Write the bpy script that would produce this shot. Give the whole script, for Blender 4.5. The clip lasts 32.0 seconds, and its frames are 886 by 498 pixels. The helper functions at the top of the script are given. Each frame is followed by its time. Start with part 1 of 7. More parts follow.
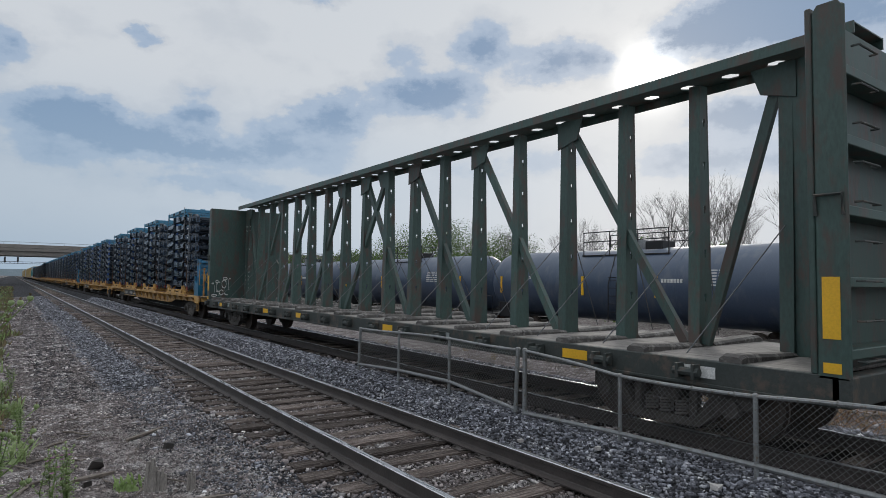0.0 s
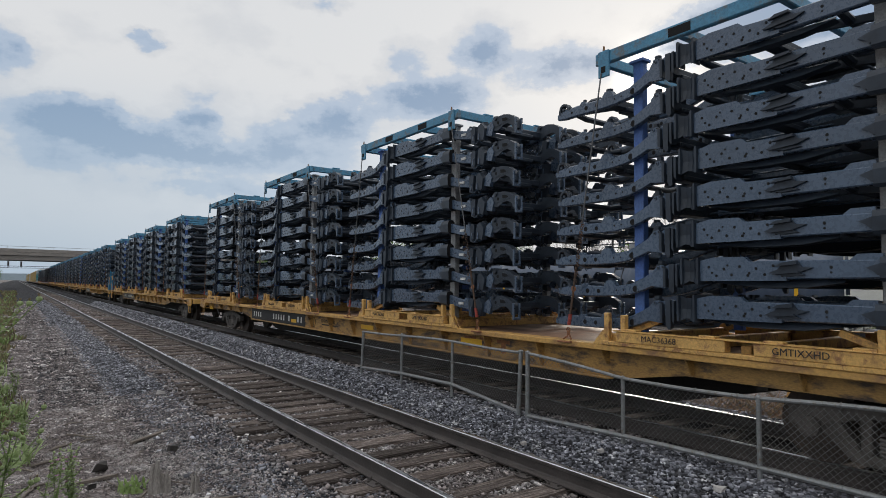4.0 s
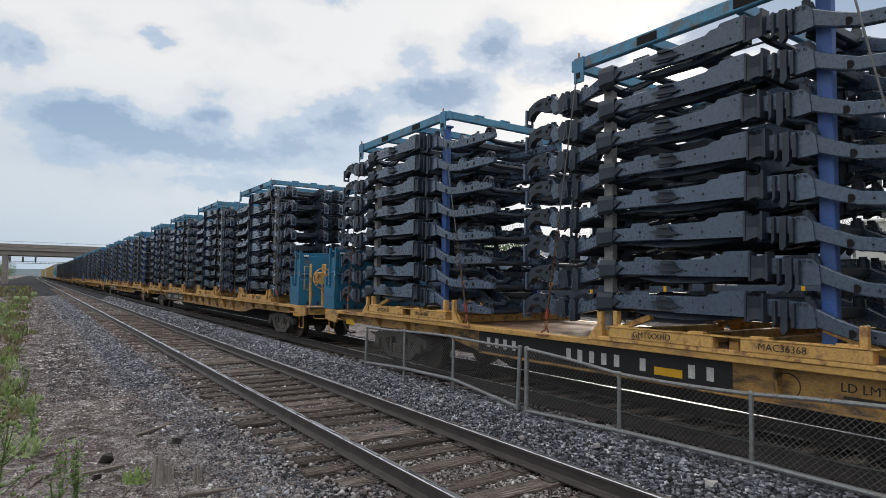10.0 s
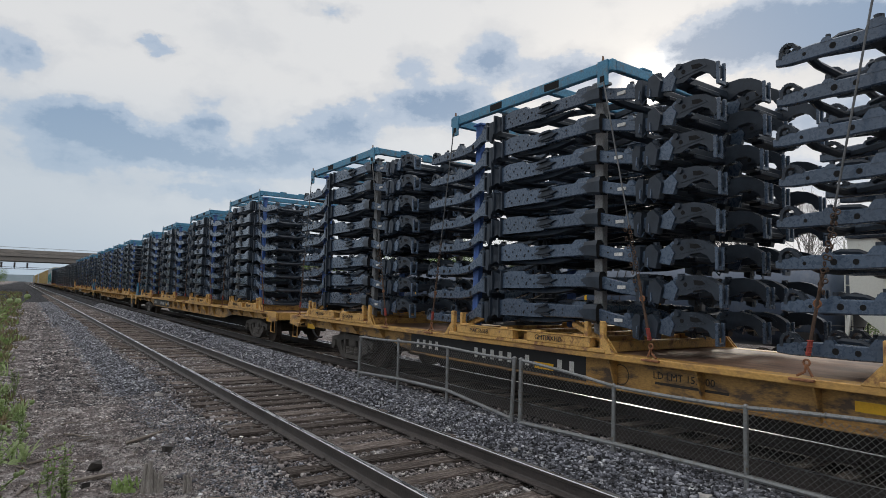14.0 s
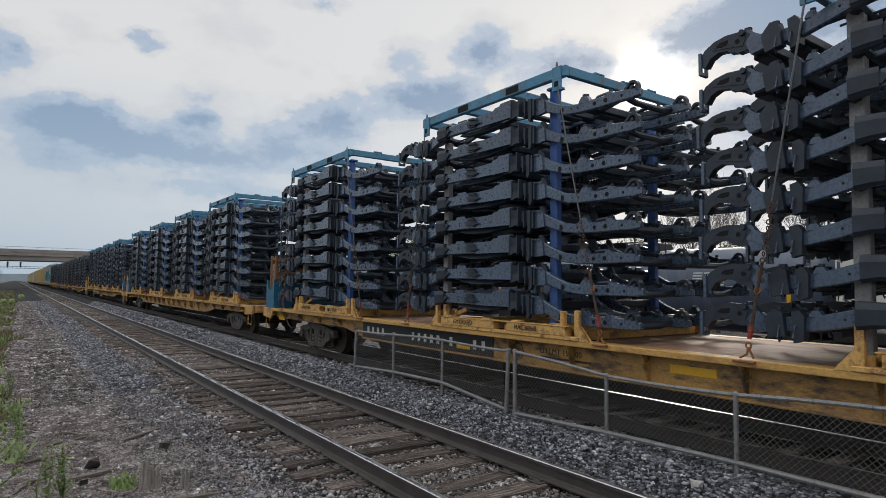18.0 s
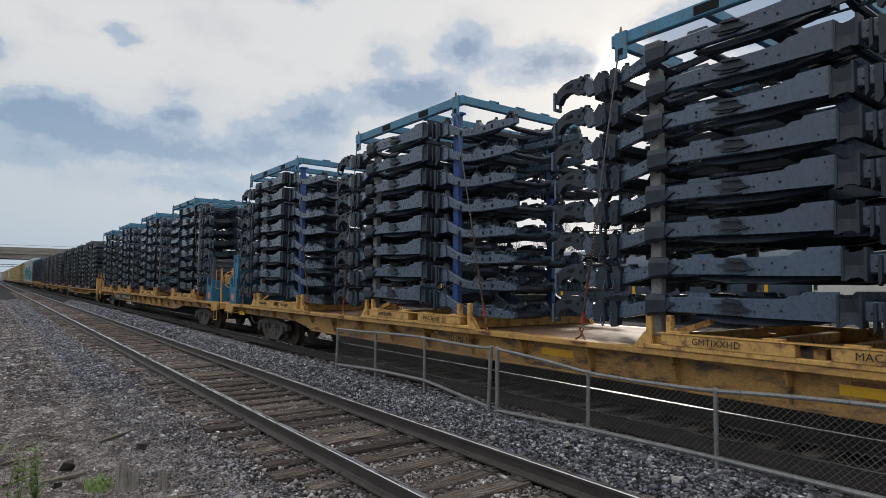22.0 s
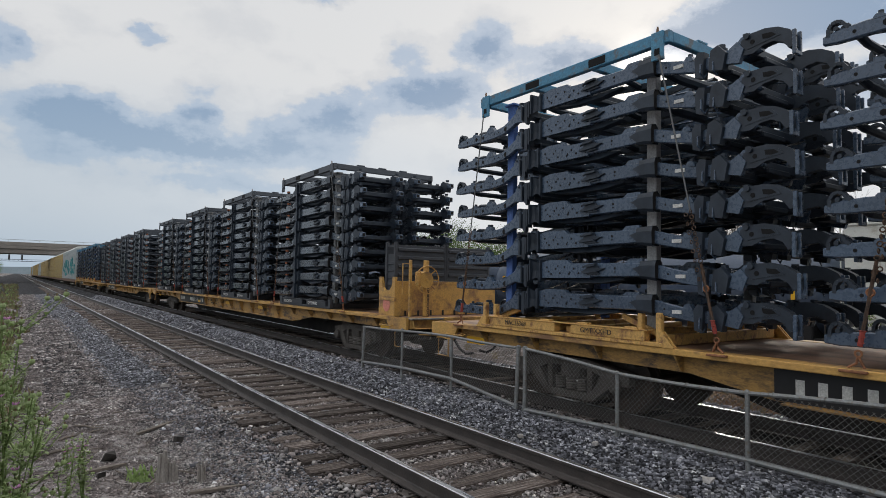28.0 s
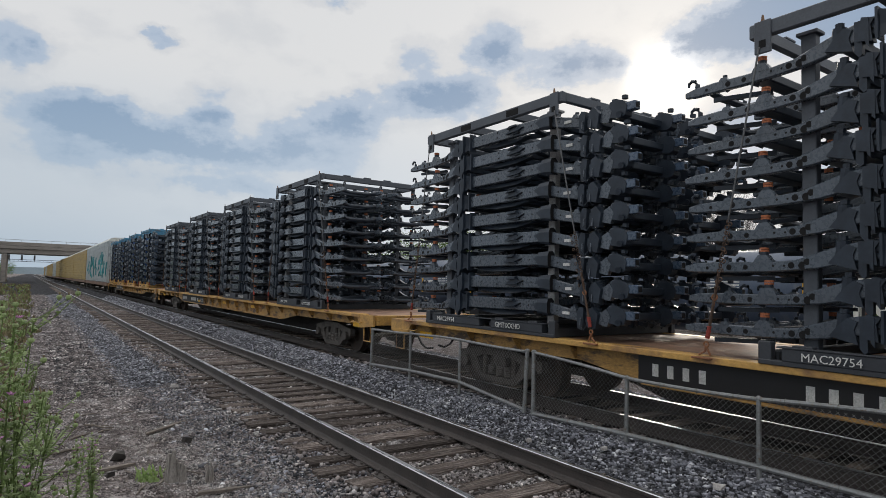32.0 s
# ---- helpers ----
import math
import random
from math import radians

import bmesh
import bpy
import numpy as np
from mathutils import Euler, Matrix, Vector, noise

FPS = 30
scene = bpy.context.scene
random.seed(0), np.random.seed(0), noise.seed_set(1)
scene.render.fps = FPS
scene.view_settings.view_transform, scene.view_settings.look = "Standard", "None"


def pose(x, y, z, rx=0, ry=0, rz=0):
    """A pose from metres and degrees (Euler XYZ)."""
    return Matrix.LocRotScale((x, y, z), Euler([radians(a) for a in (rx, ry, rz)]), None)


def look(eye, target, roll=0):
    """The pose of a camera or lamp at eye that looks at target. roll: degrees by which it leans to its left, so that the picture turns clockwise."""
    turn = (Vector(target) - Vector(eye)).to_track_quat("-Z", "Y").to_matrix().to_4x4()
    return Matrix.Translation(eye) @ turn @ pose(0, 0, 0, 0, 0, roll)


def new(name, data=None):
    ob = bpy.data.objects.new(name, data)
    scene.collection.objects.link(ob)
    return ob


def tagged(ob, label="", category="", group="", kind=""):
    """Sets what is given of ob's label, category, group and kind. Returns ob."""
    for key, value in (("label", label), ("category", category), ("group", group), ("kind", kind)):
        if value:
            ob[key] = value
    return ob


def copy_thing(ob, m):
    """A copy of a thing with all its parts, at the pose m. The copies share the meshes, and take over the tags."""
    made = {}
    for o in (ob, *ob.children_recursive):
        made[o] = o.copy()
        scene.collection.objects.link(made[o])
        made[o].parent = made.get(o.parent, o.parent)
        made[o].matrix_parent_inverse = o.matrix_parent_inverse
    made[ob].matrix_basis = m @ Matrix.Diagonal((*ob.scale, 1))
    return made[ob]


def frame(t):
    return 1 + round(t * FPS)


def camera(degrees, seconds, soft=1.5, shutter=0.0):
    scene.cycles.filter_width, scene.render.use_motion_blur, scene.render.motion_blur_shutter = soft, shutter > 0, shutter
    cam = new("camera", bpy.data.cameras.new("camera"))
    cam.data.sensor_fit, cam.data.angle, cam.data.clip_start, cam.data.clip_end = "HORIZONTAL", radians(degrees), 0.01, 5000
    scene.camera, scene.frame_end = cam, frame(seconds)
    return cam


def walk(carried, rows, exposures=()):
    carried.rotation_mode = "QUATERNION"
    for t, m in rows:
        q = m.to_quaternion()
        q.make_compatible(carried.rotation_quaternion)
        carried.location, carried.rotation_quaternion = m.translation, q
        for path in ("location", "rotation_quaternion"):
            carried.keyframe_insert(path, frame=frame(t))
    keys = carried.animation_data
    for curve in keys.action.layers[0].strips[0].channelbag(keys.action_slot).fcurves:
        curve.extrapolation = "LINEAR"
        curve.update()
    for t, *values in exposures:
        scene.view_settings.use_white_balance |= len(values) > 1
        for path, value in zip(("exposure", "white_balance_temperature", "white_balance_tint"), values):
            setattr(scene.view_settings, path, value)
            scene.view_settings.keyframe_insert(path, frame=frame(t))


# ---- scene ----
cam = camera(72.57, 32.0, 0.5)

# the hand-held camera: seconds, place, heading to the right of the track, upward tilt, lean
PATH = [
    (0, 0.000, 0.000, 1.863, 35.431, 3.017, 0.736),
    (0.5, 0.017, -0.001, 1.857, 35.266, 3.108, 0.754),
    (1, -0.007, 0.008, 1.867, 35.354, 3.126, 0.882),
    (1.5, -0.001, 0.004, 1.871, 35.266, 3.191, 0.965),
    (2, -0.007, -0.010, 1.861, 35.240, 3.320, 0.814),
    (2.5, 0.008, -0.011, 1.846, 35.099, 3.422, 0.659),
    (3, -0.000, -0.014, 1.866, 35.115, 3.345, 0.568),
    (3.5, -0.017, -0.008, 1.854, 35.199, 3.412, 0.729),
    (4, -0.019, -0.014, 1.848, 35.212, 3.385, 0.664),
    (4.5, -0.002, -0.026, 1.860, 35.184, 3.207, 0.665),
    (6.5, 0.012, -0.170, 1.851, 34.456, 3.363, 1.053),
    (7, 0.018, -0.186, 1.847, 34.173, 3.359, 0.530),
    (7.5, 0.010, -0.191, 1.850, 33.940, 3.268, 0.624),
    (8, 0.033, -0.194, 1.838, 33.674, 3.139, 0.502),
    (8.5, 0.055, -0.175, 1.838, 33.649, 3.044, 0.367),
    (9, 0.044, -0.161, 1.838, 33.719, 3.069, 0.655),
    (9.5, 0.050, -0.158, 1.835, 34.038, 3.078, 0.790),
    (10, 0.047, -0.162, 1.852, 34.282, 2.985, 0.745),
    (10.5, 0.047, -0.158, 1.856, 34.329, 3.102, 0.847),
    (11, 0.042, -0.160, 1.861, 34.392, 3.253, 1.168),
    (11.5, 0.034, -0.158, 1.841, 34.444, 3.612, 1.301),
    (12, 0.026, -0.165, 1.847, 34.523, 3.656, 1.358),
    (12.5, 0.024, -0.167, 1.843, 34.589, 3.730, 1.414),
    (13, 0.036, -0.154, 1.848, 34.658, 3.717, 1.414),
    (13.5, 0.044, -0.141, 1.835, 34.745, 3.904, 1.566),
    (15.5, 0.012, -0.187, 1.841, 34.905, 4.181, 0.814),
    (16, 0.013, -0.192, 1.831, 34.891, 4.138, 0.551),
    (16.5, 0.013, -0.205, 1.831, 34.873, 3.916, 0.435),
    (17, 0.026, -0.203, 1.836, 34.885, 3.476, 0.470),
    (17.5, 0.037, -0.196, 1.839, 35.105, 3.395, 0.591),
    (18, 0.039, -0.200, 1.842, 35.248, 3.381, 0.616),
    (18.5, 0.031, -0.189, 1.835, 35.458, 3.489, 0.291),
    (19, 0.025, -0.198, 1.838, 35.654, 3.497, -0.155),
    (19.5, 0.037, -0.188, 1.835, 35.924, 3.460, -0.343),
    (20, 0.049, -0.192, 1.826, 36.261, 3.479, 0.022),
    (20.5, 0.033, -0.184, 1.830, 36.648, 3.386, 0.105),
    (21, 0.048, -0.185, 1.848, 36.759, 3.184, 0.363),
    (21.5, 0.048, -0.190, 1.835, 36.813, 3.217, 0.422),
    (22, 0.064, -0.171, 1.847, 36.919, 3.124, 0.481),
    (22.5, 0.067, -0.169, 1.836, 36.973, 3.226, 0.425),
    (23, 0.023, -0.183, 1.834, 37.181, 3.238, 0.762),
    (23.5, 0.034, -0.172, 1.855, 36.961, 3.025, 0.582),
    (24, 0.048, -0.183, 1.845, 36.525, 3.020, -0.333),
    (24.5, 0.038, -0.171, 1.854, 36.242, 2.982, 0.155),
    (25, -0.013, -0.175, 1.852, 35.499, 2.991, 0.738),
    (25.5, -0.078, -0.163, 1.849, 34.739, 3.038, 1.236),
    (26, -0.114, -0.168, 1.860, 34.524, 2.991, 1.175),
    (26.5, -0.130, -0.171, 1.863, 34.535, 3.064, 1.184),
    (28.5, -0.119, -0.164, 1.858, 35.529, 2.931, 1.178),
    (29, -0.143, -0.145, 1.856, 35.591, 2.940, 1.733),
    (29.5, -0.136, -0.138, 1.851, 35.208, 3.040, 1.503),
    (30, -0.140, -0.156, 1.849, 34.883, 3.078, 1.653),
    (30.5, -0.127, -0.164, 1.850, 34.569, 3.074, 1.609),
    (31, -0.133, -0.152, 1.858, 34.586, 3.066, 1.550),
    (31.5, -0.141, -0.161, 1.851, 34.502, 3.168, 1.650),
    (32, -0.121, -0.156, 1.853, 34.357, 3.271, 1.395),
]


def held(x, y, z, yaw, tilt, lean):
    return pose(x, y, z, 90 + tilt, 0, -yaw) @ pose(0, 0, 0, 0, 0, lean)


walk(cam, [(row[0], held(*row[1:])) for row in PATH], [(0.0, 0.13, 6250, 9), (2.0, 0.13, 6300, 9), (4.0, 0.32, 6600, 10), (7.0, 0.38, 6650, 10), (8.0, 0.54, 6650, 10), (11.6, 0.50, 6650, 10), (12.1, 0.34, 6650, 10), (24.0, 0.3, 6650, 10), (25.0, 0.36, 6650, 10), (26.5, 0.36, 6650, 10), (28.5, 0.3, 6650, 10), (32.0, 0.3, 6650, 10)])

# ---- sky and sun ----
SUN_AZ, SUN_EL = 54.5, 18.3            # degrees right of the track's direction, above the horizon
SUN_DIR = Vector((math.sin(radians(SUN_AZ)) * math.cos(radians(SUN_EL)),
                  math.cos(radians(SUN_AZ)) * math.cos(radians(SUN_EL)), math.sin(radians(SUN_EL))))


def link(tree, a, b):
    tree.links.new(a, b)


def math_node(tree, op, a, b=None, c=None):
    n = tree.nodes.new("ShaderNodeMath")
    n.operation = op
    for i, v in enumerate((a, b, c)):
        if v is None:
            continue
        if isinstance(v, (int, float)):
            n.inputs[i].default_value = v
        else:
            link(tree, v, n.inputs[i])
    return n.outputs[0]


def ramp(tree, fac, stops, mode="EASE"):
    n = tree.nodes.new("ShaderNodeValToRGB")
    n.color_ramp.interpolation = mode
    while len(n.color_ramp.elements) < len(stops):
        n.color_ramp.elements.new(0.5)
    for e, (p, c) in zip(n.color_ramp.elements, stops):
        e.position = p
        e.color = (*c, 1) if len(c) == 3 else c
    link(tree, fac, n.inputs[0])
    return n.outputs[0]


def mix_rgb(tree, fac, a, b, blend="MIX"):
    n = tree.nodes.new("ShaderNodeMix")
    n.data_type, n.blend_type = "RGBA", blend
    for i, v in ((0, fac), (6, a), (7, b)):
        if isinstance(v, (int, float)):
            n.inputs[i].default_value = v
        elif isinstance(v, tuple):
            n.inputs[i].default_value = (*v, 1)
        else:
            link(tree, v, n.inputs[i])
    return n.outputs[2]


def noise_tex(tree, vec, scale, detail=4.0, rough=0.55, lac=2.0):
    n = tree.nodes.new("ShaderNodeTexNoise")
    n.inputs["Scale"].default_value, n.inputs["Detail"].default_value = scale, detail
    n.inputs["Roughness"].default_value, n.inputs["Lacunarity"].default_value = rough, lac
    if vec is not None:
        link(tree, vec, n.inputs["Vector"])
    return n


# dark cloud banks: degrees right of the track, degrees up, half widths in degrees, weight
CLOUDS = [
    (6.4, 11.9, 5.5, 1.5, 0.95), (2.6, 12.7, 3.8, 1.5, 0.7), (12.3, 11.1, 4.8, 1.3, 0.75), (4.3, 13.7, 3, 1.2, 0.5), (12.7, 13.8, 2, 1.2, 0.75), (15.9, 10.7, 3, 1, 0.5), (14, 8.4, 5.5, 1, 0.55), (2, 9.6, 4.2, 1.2, 0.4), (18.4, 7.6, 3.8, 0.77, 0.35),
    (8.4, 19.9, 1.4, 0.9, 0.6), (-1.8, 17.4, 2.2, 1.9, 0.6), (13, 16.3, 1.8, 0.77, 0.25), (24, 24.9, 2.5, 0.9, 0.5),
    (19.4, 12.6, 2.6, 1.5, 0.6), (23.2, 14.5, 3.1, 1.9, 0.6), (26.6, 15.8, 3.5, 2.3, 0.6), (23.5, 11.4, 4.8, 1.4, 0.4), (32.8, 17.5, 3.1, 1.7, 0.9), (36.6, 17.5, 3, 1.8, 0.65), (31.4, 21.0, 2.5, 1.5, 0.4), (39.2, 21.5, 2.4, 1.8, 0.9), (45.8, 20.1, 2.9, 1.8, 0.85), (49.6, 20.2, 1.9, 1.2, 0.5), (42.4, 18.7, 2.5, 1, 0.3),
    (59.4, 21.4, 4, 2.2, 1.1), (64.5, 21.9, 4.8, 2.4, 1.0), (70, 21.4, 4.5, 2.3, 0.8), (56, 21.0, 1.5, 1, 0.4), (61.8, 14.0, 3.8, 1.4, 0.85), (66.5, 14.5, 3.8, 1.5, 0.65), (57, 10.8, 3.8, 1.2, 0.65), (62, 10.7, 4.2, 1.3, 0.7), (67.4, 9.9, 3.8, 1.4, 0.6), (72, 15.2, 3.8, 1.8, 0.55), (40, 10.6, 5.8, 1.5, 0.3), (47, 11.2, 3.8, 1.2, 0.3), (82, 18, 6.2, 3.8, 0.7), (-16, 15, 8.8, 3.8, 0.6), (-34, 20, 10, 5.1, 0.6), (100, 14, 10, 5.1, 0.7),
]


def make_world():
    w = bpy.data.worlds.new("overcast_sky")
    scene.world = w
    w.use_nodes = True
    t = w.node_tree
    t.nodes.clear()
    out = t.nodes.new("ShaderNodeOutputWorld")
    co = t.nodes.new("ShaderNodeTexCoord").outputs["Generated"]
    sep = t.nodes.new("ShaderNodeSeparateXYZ")
    link(t, co, sep.inputs[0])
    X, Y, Z = sep.outputs
    sky = t.nodes.new("ShaderNodeTexSky")
    sky.sky_type, sky.sun_disc = "NISHITA", False
    sky.sun_elevation, sky.sun_rotation = radians(SUN_EL), radians(SUN_AZ)
    sky.air_density, sky.dust_density = 1.2, 2.0
    az = math_node(t, "MULTIPLY", math_node(t, "ARCTAN2", X, Y), 57.2958)
    el = math_node(t, "MULTIPLY", math_node(t, "ARCSINE", Z), 57.2958)
    # ragged edges
    cv = t.nodes.new("ShaderNodeCombineXYZ")
    link(t, math_node(t, "MULTIPLY", az, 0.17), cv.inputs[0])
    link(t, math_node(t, "MULTIPLY", el, 0.26), cv.inputs[1])
    n1 = noise_tex(t, cv.outputs[0], 0.55, 8.0, 0.58)
    n2 = noise_tex(t, cv.outputs[0], 1.9, 8.0, 0.6)
    n3 = noise_tex(t, cv.outputs[0], 3.4, 9.0, 0.62)
    nsep = t.nodes.new("ShaderNodeSeparateColor")
    link(t, n2.outputs["Color"], nsep.inputs[0])
    azw = math_node(t, "ADD", az, math_node(t, "MULTIPLY", math_node(t, "SUBTRACT", nsep.outputs[0], 0.5), 4.6))
    elw = math_node(t, "ADD", el, math_node(t, "MULTIPLY", math_node(t, "SUBTRACT", nsep.outputs[1], 0.5), 2.9))
    total = None
    for a, e, wa, we, k in CLOUDS:
        dx = math_node(t, "DIVIDE", math_node(t, "SUBTRACT", azw, a), wa)
        dy = math_node(t, "DIVIDE", math_node(t, "SUBTRACT", elw, e), we)
        d2 = math_node(t, "ADD", math_node(t, "MULTIPLY", dx, dx), math_node(t, "MULTIPLY", dy, dy))
        g = math_node(t, "MULTIPLY", math_node(t, "EXPONENT", math_node(t, "MULTIPLY", d2, -1.0)), k)
        total = g if total is None else math_node(t, "ADD", total, g)
    # billows: the banks break up towards their edges
    puff = math_node(t, "ADD", math_node(t, "MULTIPLY", math_node(t, "SUBTRACT", n3.outputs[0], 0.5), 1.5), 1.0)
    total = math_node(t, "MULTIPLY", total, puff)
    general = math_node(t, "MULTIPLY", math_node(t, "SUBTRACT", n1.outputs[0], 0.50), 1.0)
    dens = math_node(t, "ADD", total, general)
    cloud = ramp(t, dens, [(0.0, (0.60, 0.615, 0.635)), (0.16, (0.545, 0.565, 0.595)), (0.40, (0.36, 0.435, 0.545)), (0.92, (0.195, 0.285, 0.42))])
    # towards the horizon the cover thickens to an even blue grey, more so away from the sun
    hz = ramp(t, math_node(t, "DIVIDE", el, 26.0), [(0.0, (1, 1, 1)), (0.28, (0.62, 0.62, 0.62)), (0.75, (0, 0, 0))])
    side = ramp(t, math_node(t, "DIVIDE", math_node(t, "ADD", az, 5.0), 60.0), [(0.0, (0.30, 0.40, 0.51)), (0.55, (0.43, 0.515, 0.615)), (1.0, (0.49, 0.56, 0.655))])
    body = mix_rgb(t, math_node(t, "MULTIPLY", hz, 0.85), cloud, side)
    # the sun behind the cover
    dot = t.nodes.new("ShaderNodeVectorMath")
    dot.operation = "DOT_PRODUCT"
    link(t, co, dot.inputs[0])
    dot.inputs[1].default_value = SUN_DIR
    ang = math_node(t, "MULTIPLY", math_node(t, "ARCCOSINE", math_node(t, "MINIMUM", dot.outputs["Value"], 1.0)), 57.2958)
    thin = math_node(t, "SUBTRACT", 1.0, math_node(t, "MINIMUM", math_node(t, "MAXIMUM", math_node(t, "MULTIPLY", dens, 1.1), 0.0), 0.9))
    core = math_node(t, "EXPONENT", math_node(t, "MULTIPLY", math_node(t, "MULTIPLY", ang, ang), -1 / 4.5))
    halo = math_node(t, "EXPONENT", math_node(t, "MULTIPLY", ang, -1 / 9.0))
    low = ramp(t, math_node(t, "DIVIDE", el, 30.0), [(0.08, (0.12, 0.12, 0.12)), (0.42, (0.55, 0.55, 0.55)), (0.60, (1, 1, 1))], "LINEAR")
    thin = math_node(t, "MULTIPLY", thin, low)
    glow = math_node(t, "MULTIPLY", thin, math_node(t, "ADD", math_node(t, "MULTIPLY", core, 1.9), math_node(t, "MULTIPLY", halo, 0.10)))
    # an overcast sky is brightest overhead
    zen = ramp(t, math_node(t, "DIVIDE", el, 90.0), [(0.33, (1, 1, 1)), (0.60, (1.7, 1.7, 1.7)), (0.9, (2.2, 2.2, 2.2))], "LINEAR")
    body = mix_rgb(t, 1.0, body, zen, "MULTIPLY")
    lit = mix_rgb(t, 1.0, body, mix_rgb(t, 1.0, (1.0, 0.95, 0.86), glow, "MULTIPLY"), "ADD")
    skyl = t.nodes.new("ShaderNodeBackground")
    link(t, sky.outputs[0], skyl.inputs[0])
    skyl.inputs[1].default_value = 0.05
    cl = t.nodes.new("ShaderNodeBackground")
    link(t, lit, cl.inputs[0])
    cl.inputs[1].default_value = 1.0
    mixs = t.nodes.new("ShaderNodeMixShader")
    mixs.inputs[0].default_value = 0.93
    link(t, skyl.outputs[0], mixs.inputs[1])
    link(t, cl.outputs[0], mixs.inputs[2])
    link(t, mixs.outputs[0], out.inputs[0])


make_world()
sun = new("sun", bpy.data.lights.new("sun", "SUN"))
sun.data.energy, sun.data.angle, sun.data.color = 0.8, radians(12), (1.0, 0.93, 0.82)
sun.matrix_world = look(SUN_DIR * 100, (0, 0, 0))


# ---- materials ----
def mat(name, base, second=None, rough=0.6, metal=0.0, scale=3.0, fine=40.0, bump=0.15, spread=0.35, stretch=(1, 1, 1), dirt=None, dirt_amount=0.3, vary=0.0, coat=0.0, grain=0.23, spec=0.5):
    """Painted, rusted, wooden or mineral surface: two scales of colour change, fine relief, optional dirt and a shade of its own for each object."""
    m = bpy.data.materials.new(name)
    m.use_nodes = True
    t = m.node_tree
    b = t.nodes["Principled BSDF"]
    tc = t.nodes.new("ShaderNodeTexCoord")
    mp = t.nodes.new("ShaderNodeMapping")
    mp.inputs["Scale"].default_value = stretch
    info = t.nodes.new("ShaderNodeObjectInfo")
    add = t.nodes.new("ShaderNodeVectorMath")
    add.operation = "ADD"
    sc = t.nodes.new("ShaderNodeVectorMath")
    sc.operation = "SCALE"
    cmb = t.nodes.new("ShaderNodeCombineXYZ")
    for i in range(3):
        link(t, info.outputs["Random"], cmb.inputs[i])
    link(t, cmb.outputs[0], sc.inputs[0])
    sc.inputs["Scale"].default_value = 37.0
    link(t, tc.outputs["Object"], add.inputs[0])
    link(t, sc.outputs[0], add.inputs[1])
    link(t, add.outputs[0], mp.inputs[0])
    big = noise_tex(t, mp.outputs[0], scale, 5.0, 0.6)
    small = noise_tex(t, mp.outputs[0], fine, 4.0, 0.6)
    second = second or tuple(c * 0.6 for c in base)
    f1 = ramp(t, big.outputs[0], [(0.5 - spread / 2, (0, 0, 0)), (0.5 + spread / 2, (1, 1, 1))], "LINEAR")
    col = mix_rgb(t, f1, base, second)
    speck = ramp(t, small.outputs[0], [(0.3, (1 - grain * 1.2,) * 3), (0.7, (1 + grain * 0.8,) * 3)], "LINEAR")
    col = mix_rgb(t, 1.0, col, speck, "MULTIPLY")
    if dirt:
        dn = noise_tex(t, mp.outputs[0], scale * 2.7, 7.0, 0.68)
        df = ramp(t, dn.outputs[0], [(0.62 - dirt_amount * 0.5, (0, 0, 0)), (0.70 - dirt_amount * 0.3, (1, 1, 1))], "LINEAR")
        col = mix_rgb(t, df, col, dirt)
    if vary:
        v = math_node(t, "ADD", math_node(t, "MULTIPLY", info.outputs["Random"], vary), 1 - vary / 2)
        vc = t.nodes.new("ShaderNodeCombineXYZ")
        for i in range(3):
            link(t, v, vc.inputs[i])
        col = mix_rgb(t, 1.0, col, vc.outputs[0], "MULTIPLY")
    link(t, col, b.inputs["Base Color"])
    r = math_node(t, "ADD", math_node(t, "MULTIPLY", math_node(t, "SUBTRACT", small.outputs[0], 0.5), 1.5 * grain), rough)
    link(t, r, b.inputs["Roughness"])
    b.inputs["Metallic"].default_value = metal
    b.inputs["Coat Weight"].default_value = coat
    b.inputs["Specular IOR Level"].default_value = spec
    if bump:
        bp = t.nodes.new("ShaderNodeBump")
        bp.inputs["Strength"].default_value, bp.inputs["Distance"].default_value = bump, 0.02
        link(t, small.outputs[0], bp.inputs["Height"])
        link(t, bp.outputs[0], b.inputs["Normal"])
    return m


def plain(name, base, rough=0.6, metal=0.0):
    return mat(name, base, tuple(c * 0.8 for c in base), rough, metal, 6.0, 60.0, 0.05)


M = {}
M["dirt"] = mat("dirt_ground", (0.215, 0.182, 0.172), (0.092, 0.076, 0.072), 0.95, 0, 1.3, 34, 1.0, 0.5, dirt=(0.34, 0.315, 0.305), dirt_amount=0.28, grain=0.7, spec=0.12)
# ballast and crib beds: near black, to paint the shade in gaps between stones
M["ballast"] = mat("ballast_bed", (0.036, 0.035, 0.039), (0.020, 0.020, 0.022), 0.95, 0, 1.3, 30, 1.0, 0.4, dirt=(0.085, 0.085, 0.092), dirt_amount=0.25, grain=0.6, spec=0.1)
M["crib"] = mat("crib_bed", (0.060, 0.050, 0.046), (0.026, 0.022, 0.021), 0.95, 0, 2.2, 34, 1.0, 0.5, dirt=(0.15, 0.132, 0.122), dirt_amount=0.28, grain=0.7, spec=0.1)
M["stone"] = mat("ballast_stone", (0.250, 0.258, 0.292), (0.140, 0.143, 0.163), 0.75, 0, 2.0, 45, 0.35, 0.5, dirt=(0.35, 0.352, 0.365), dirt_amount=0.2, spec=0.35)
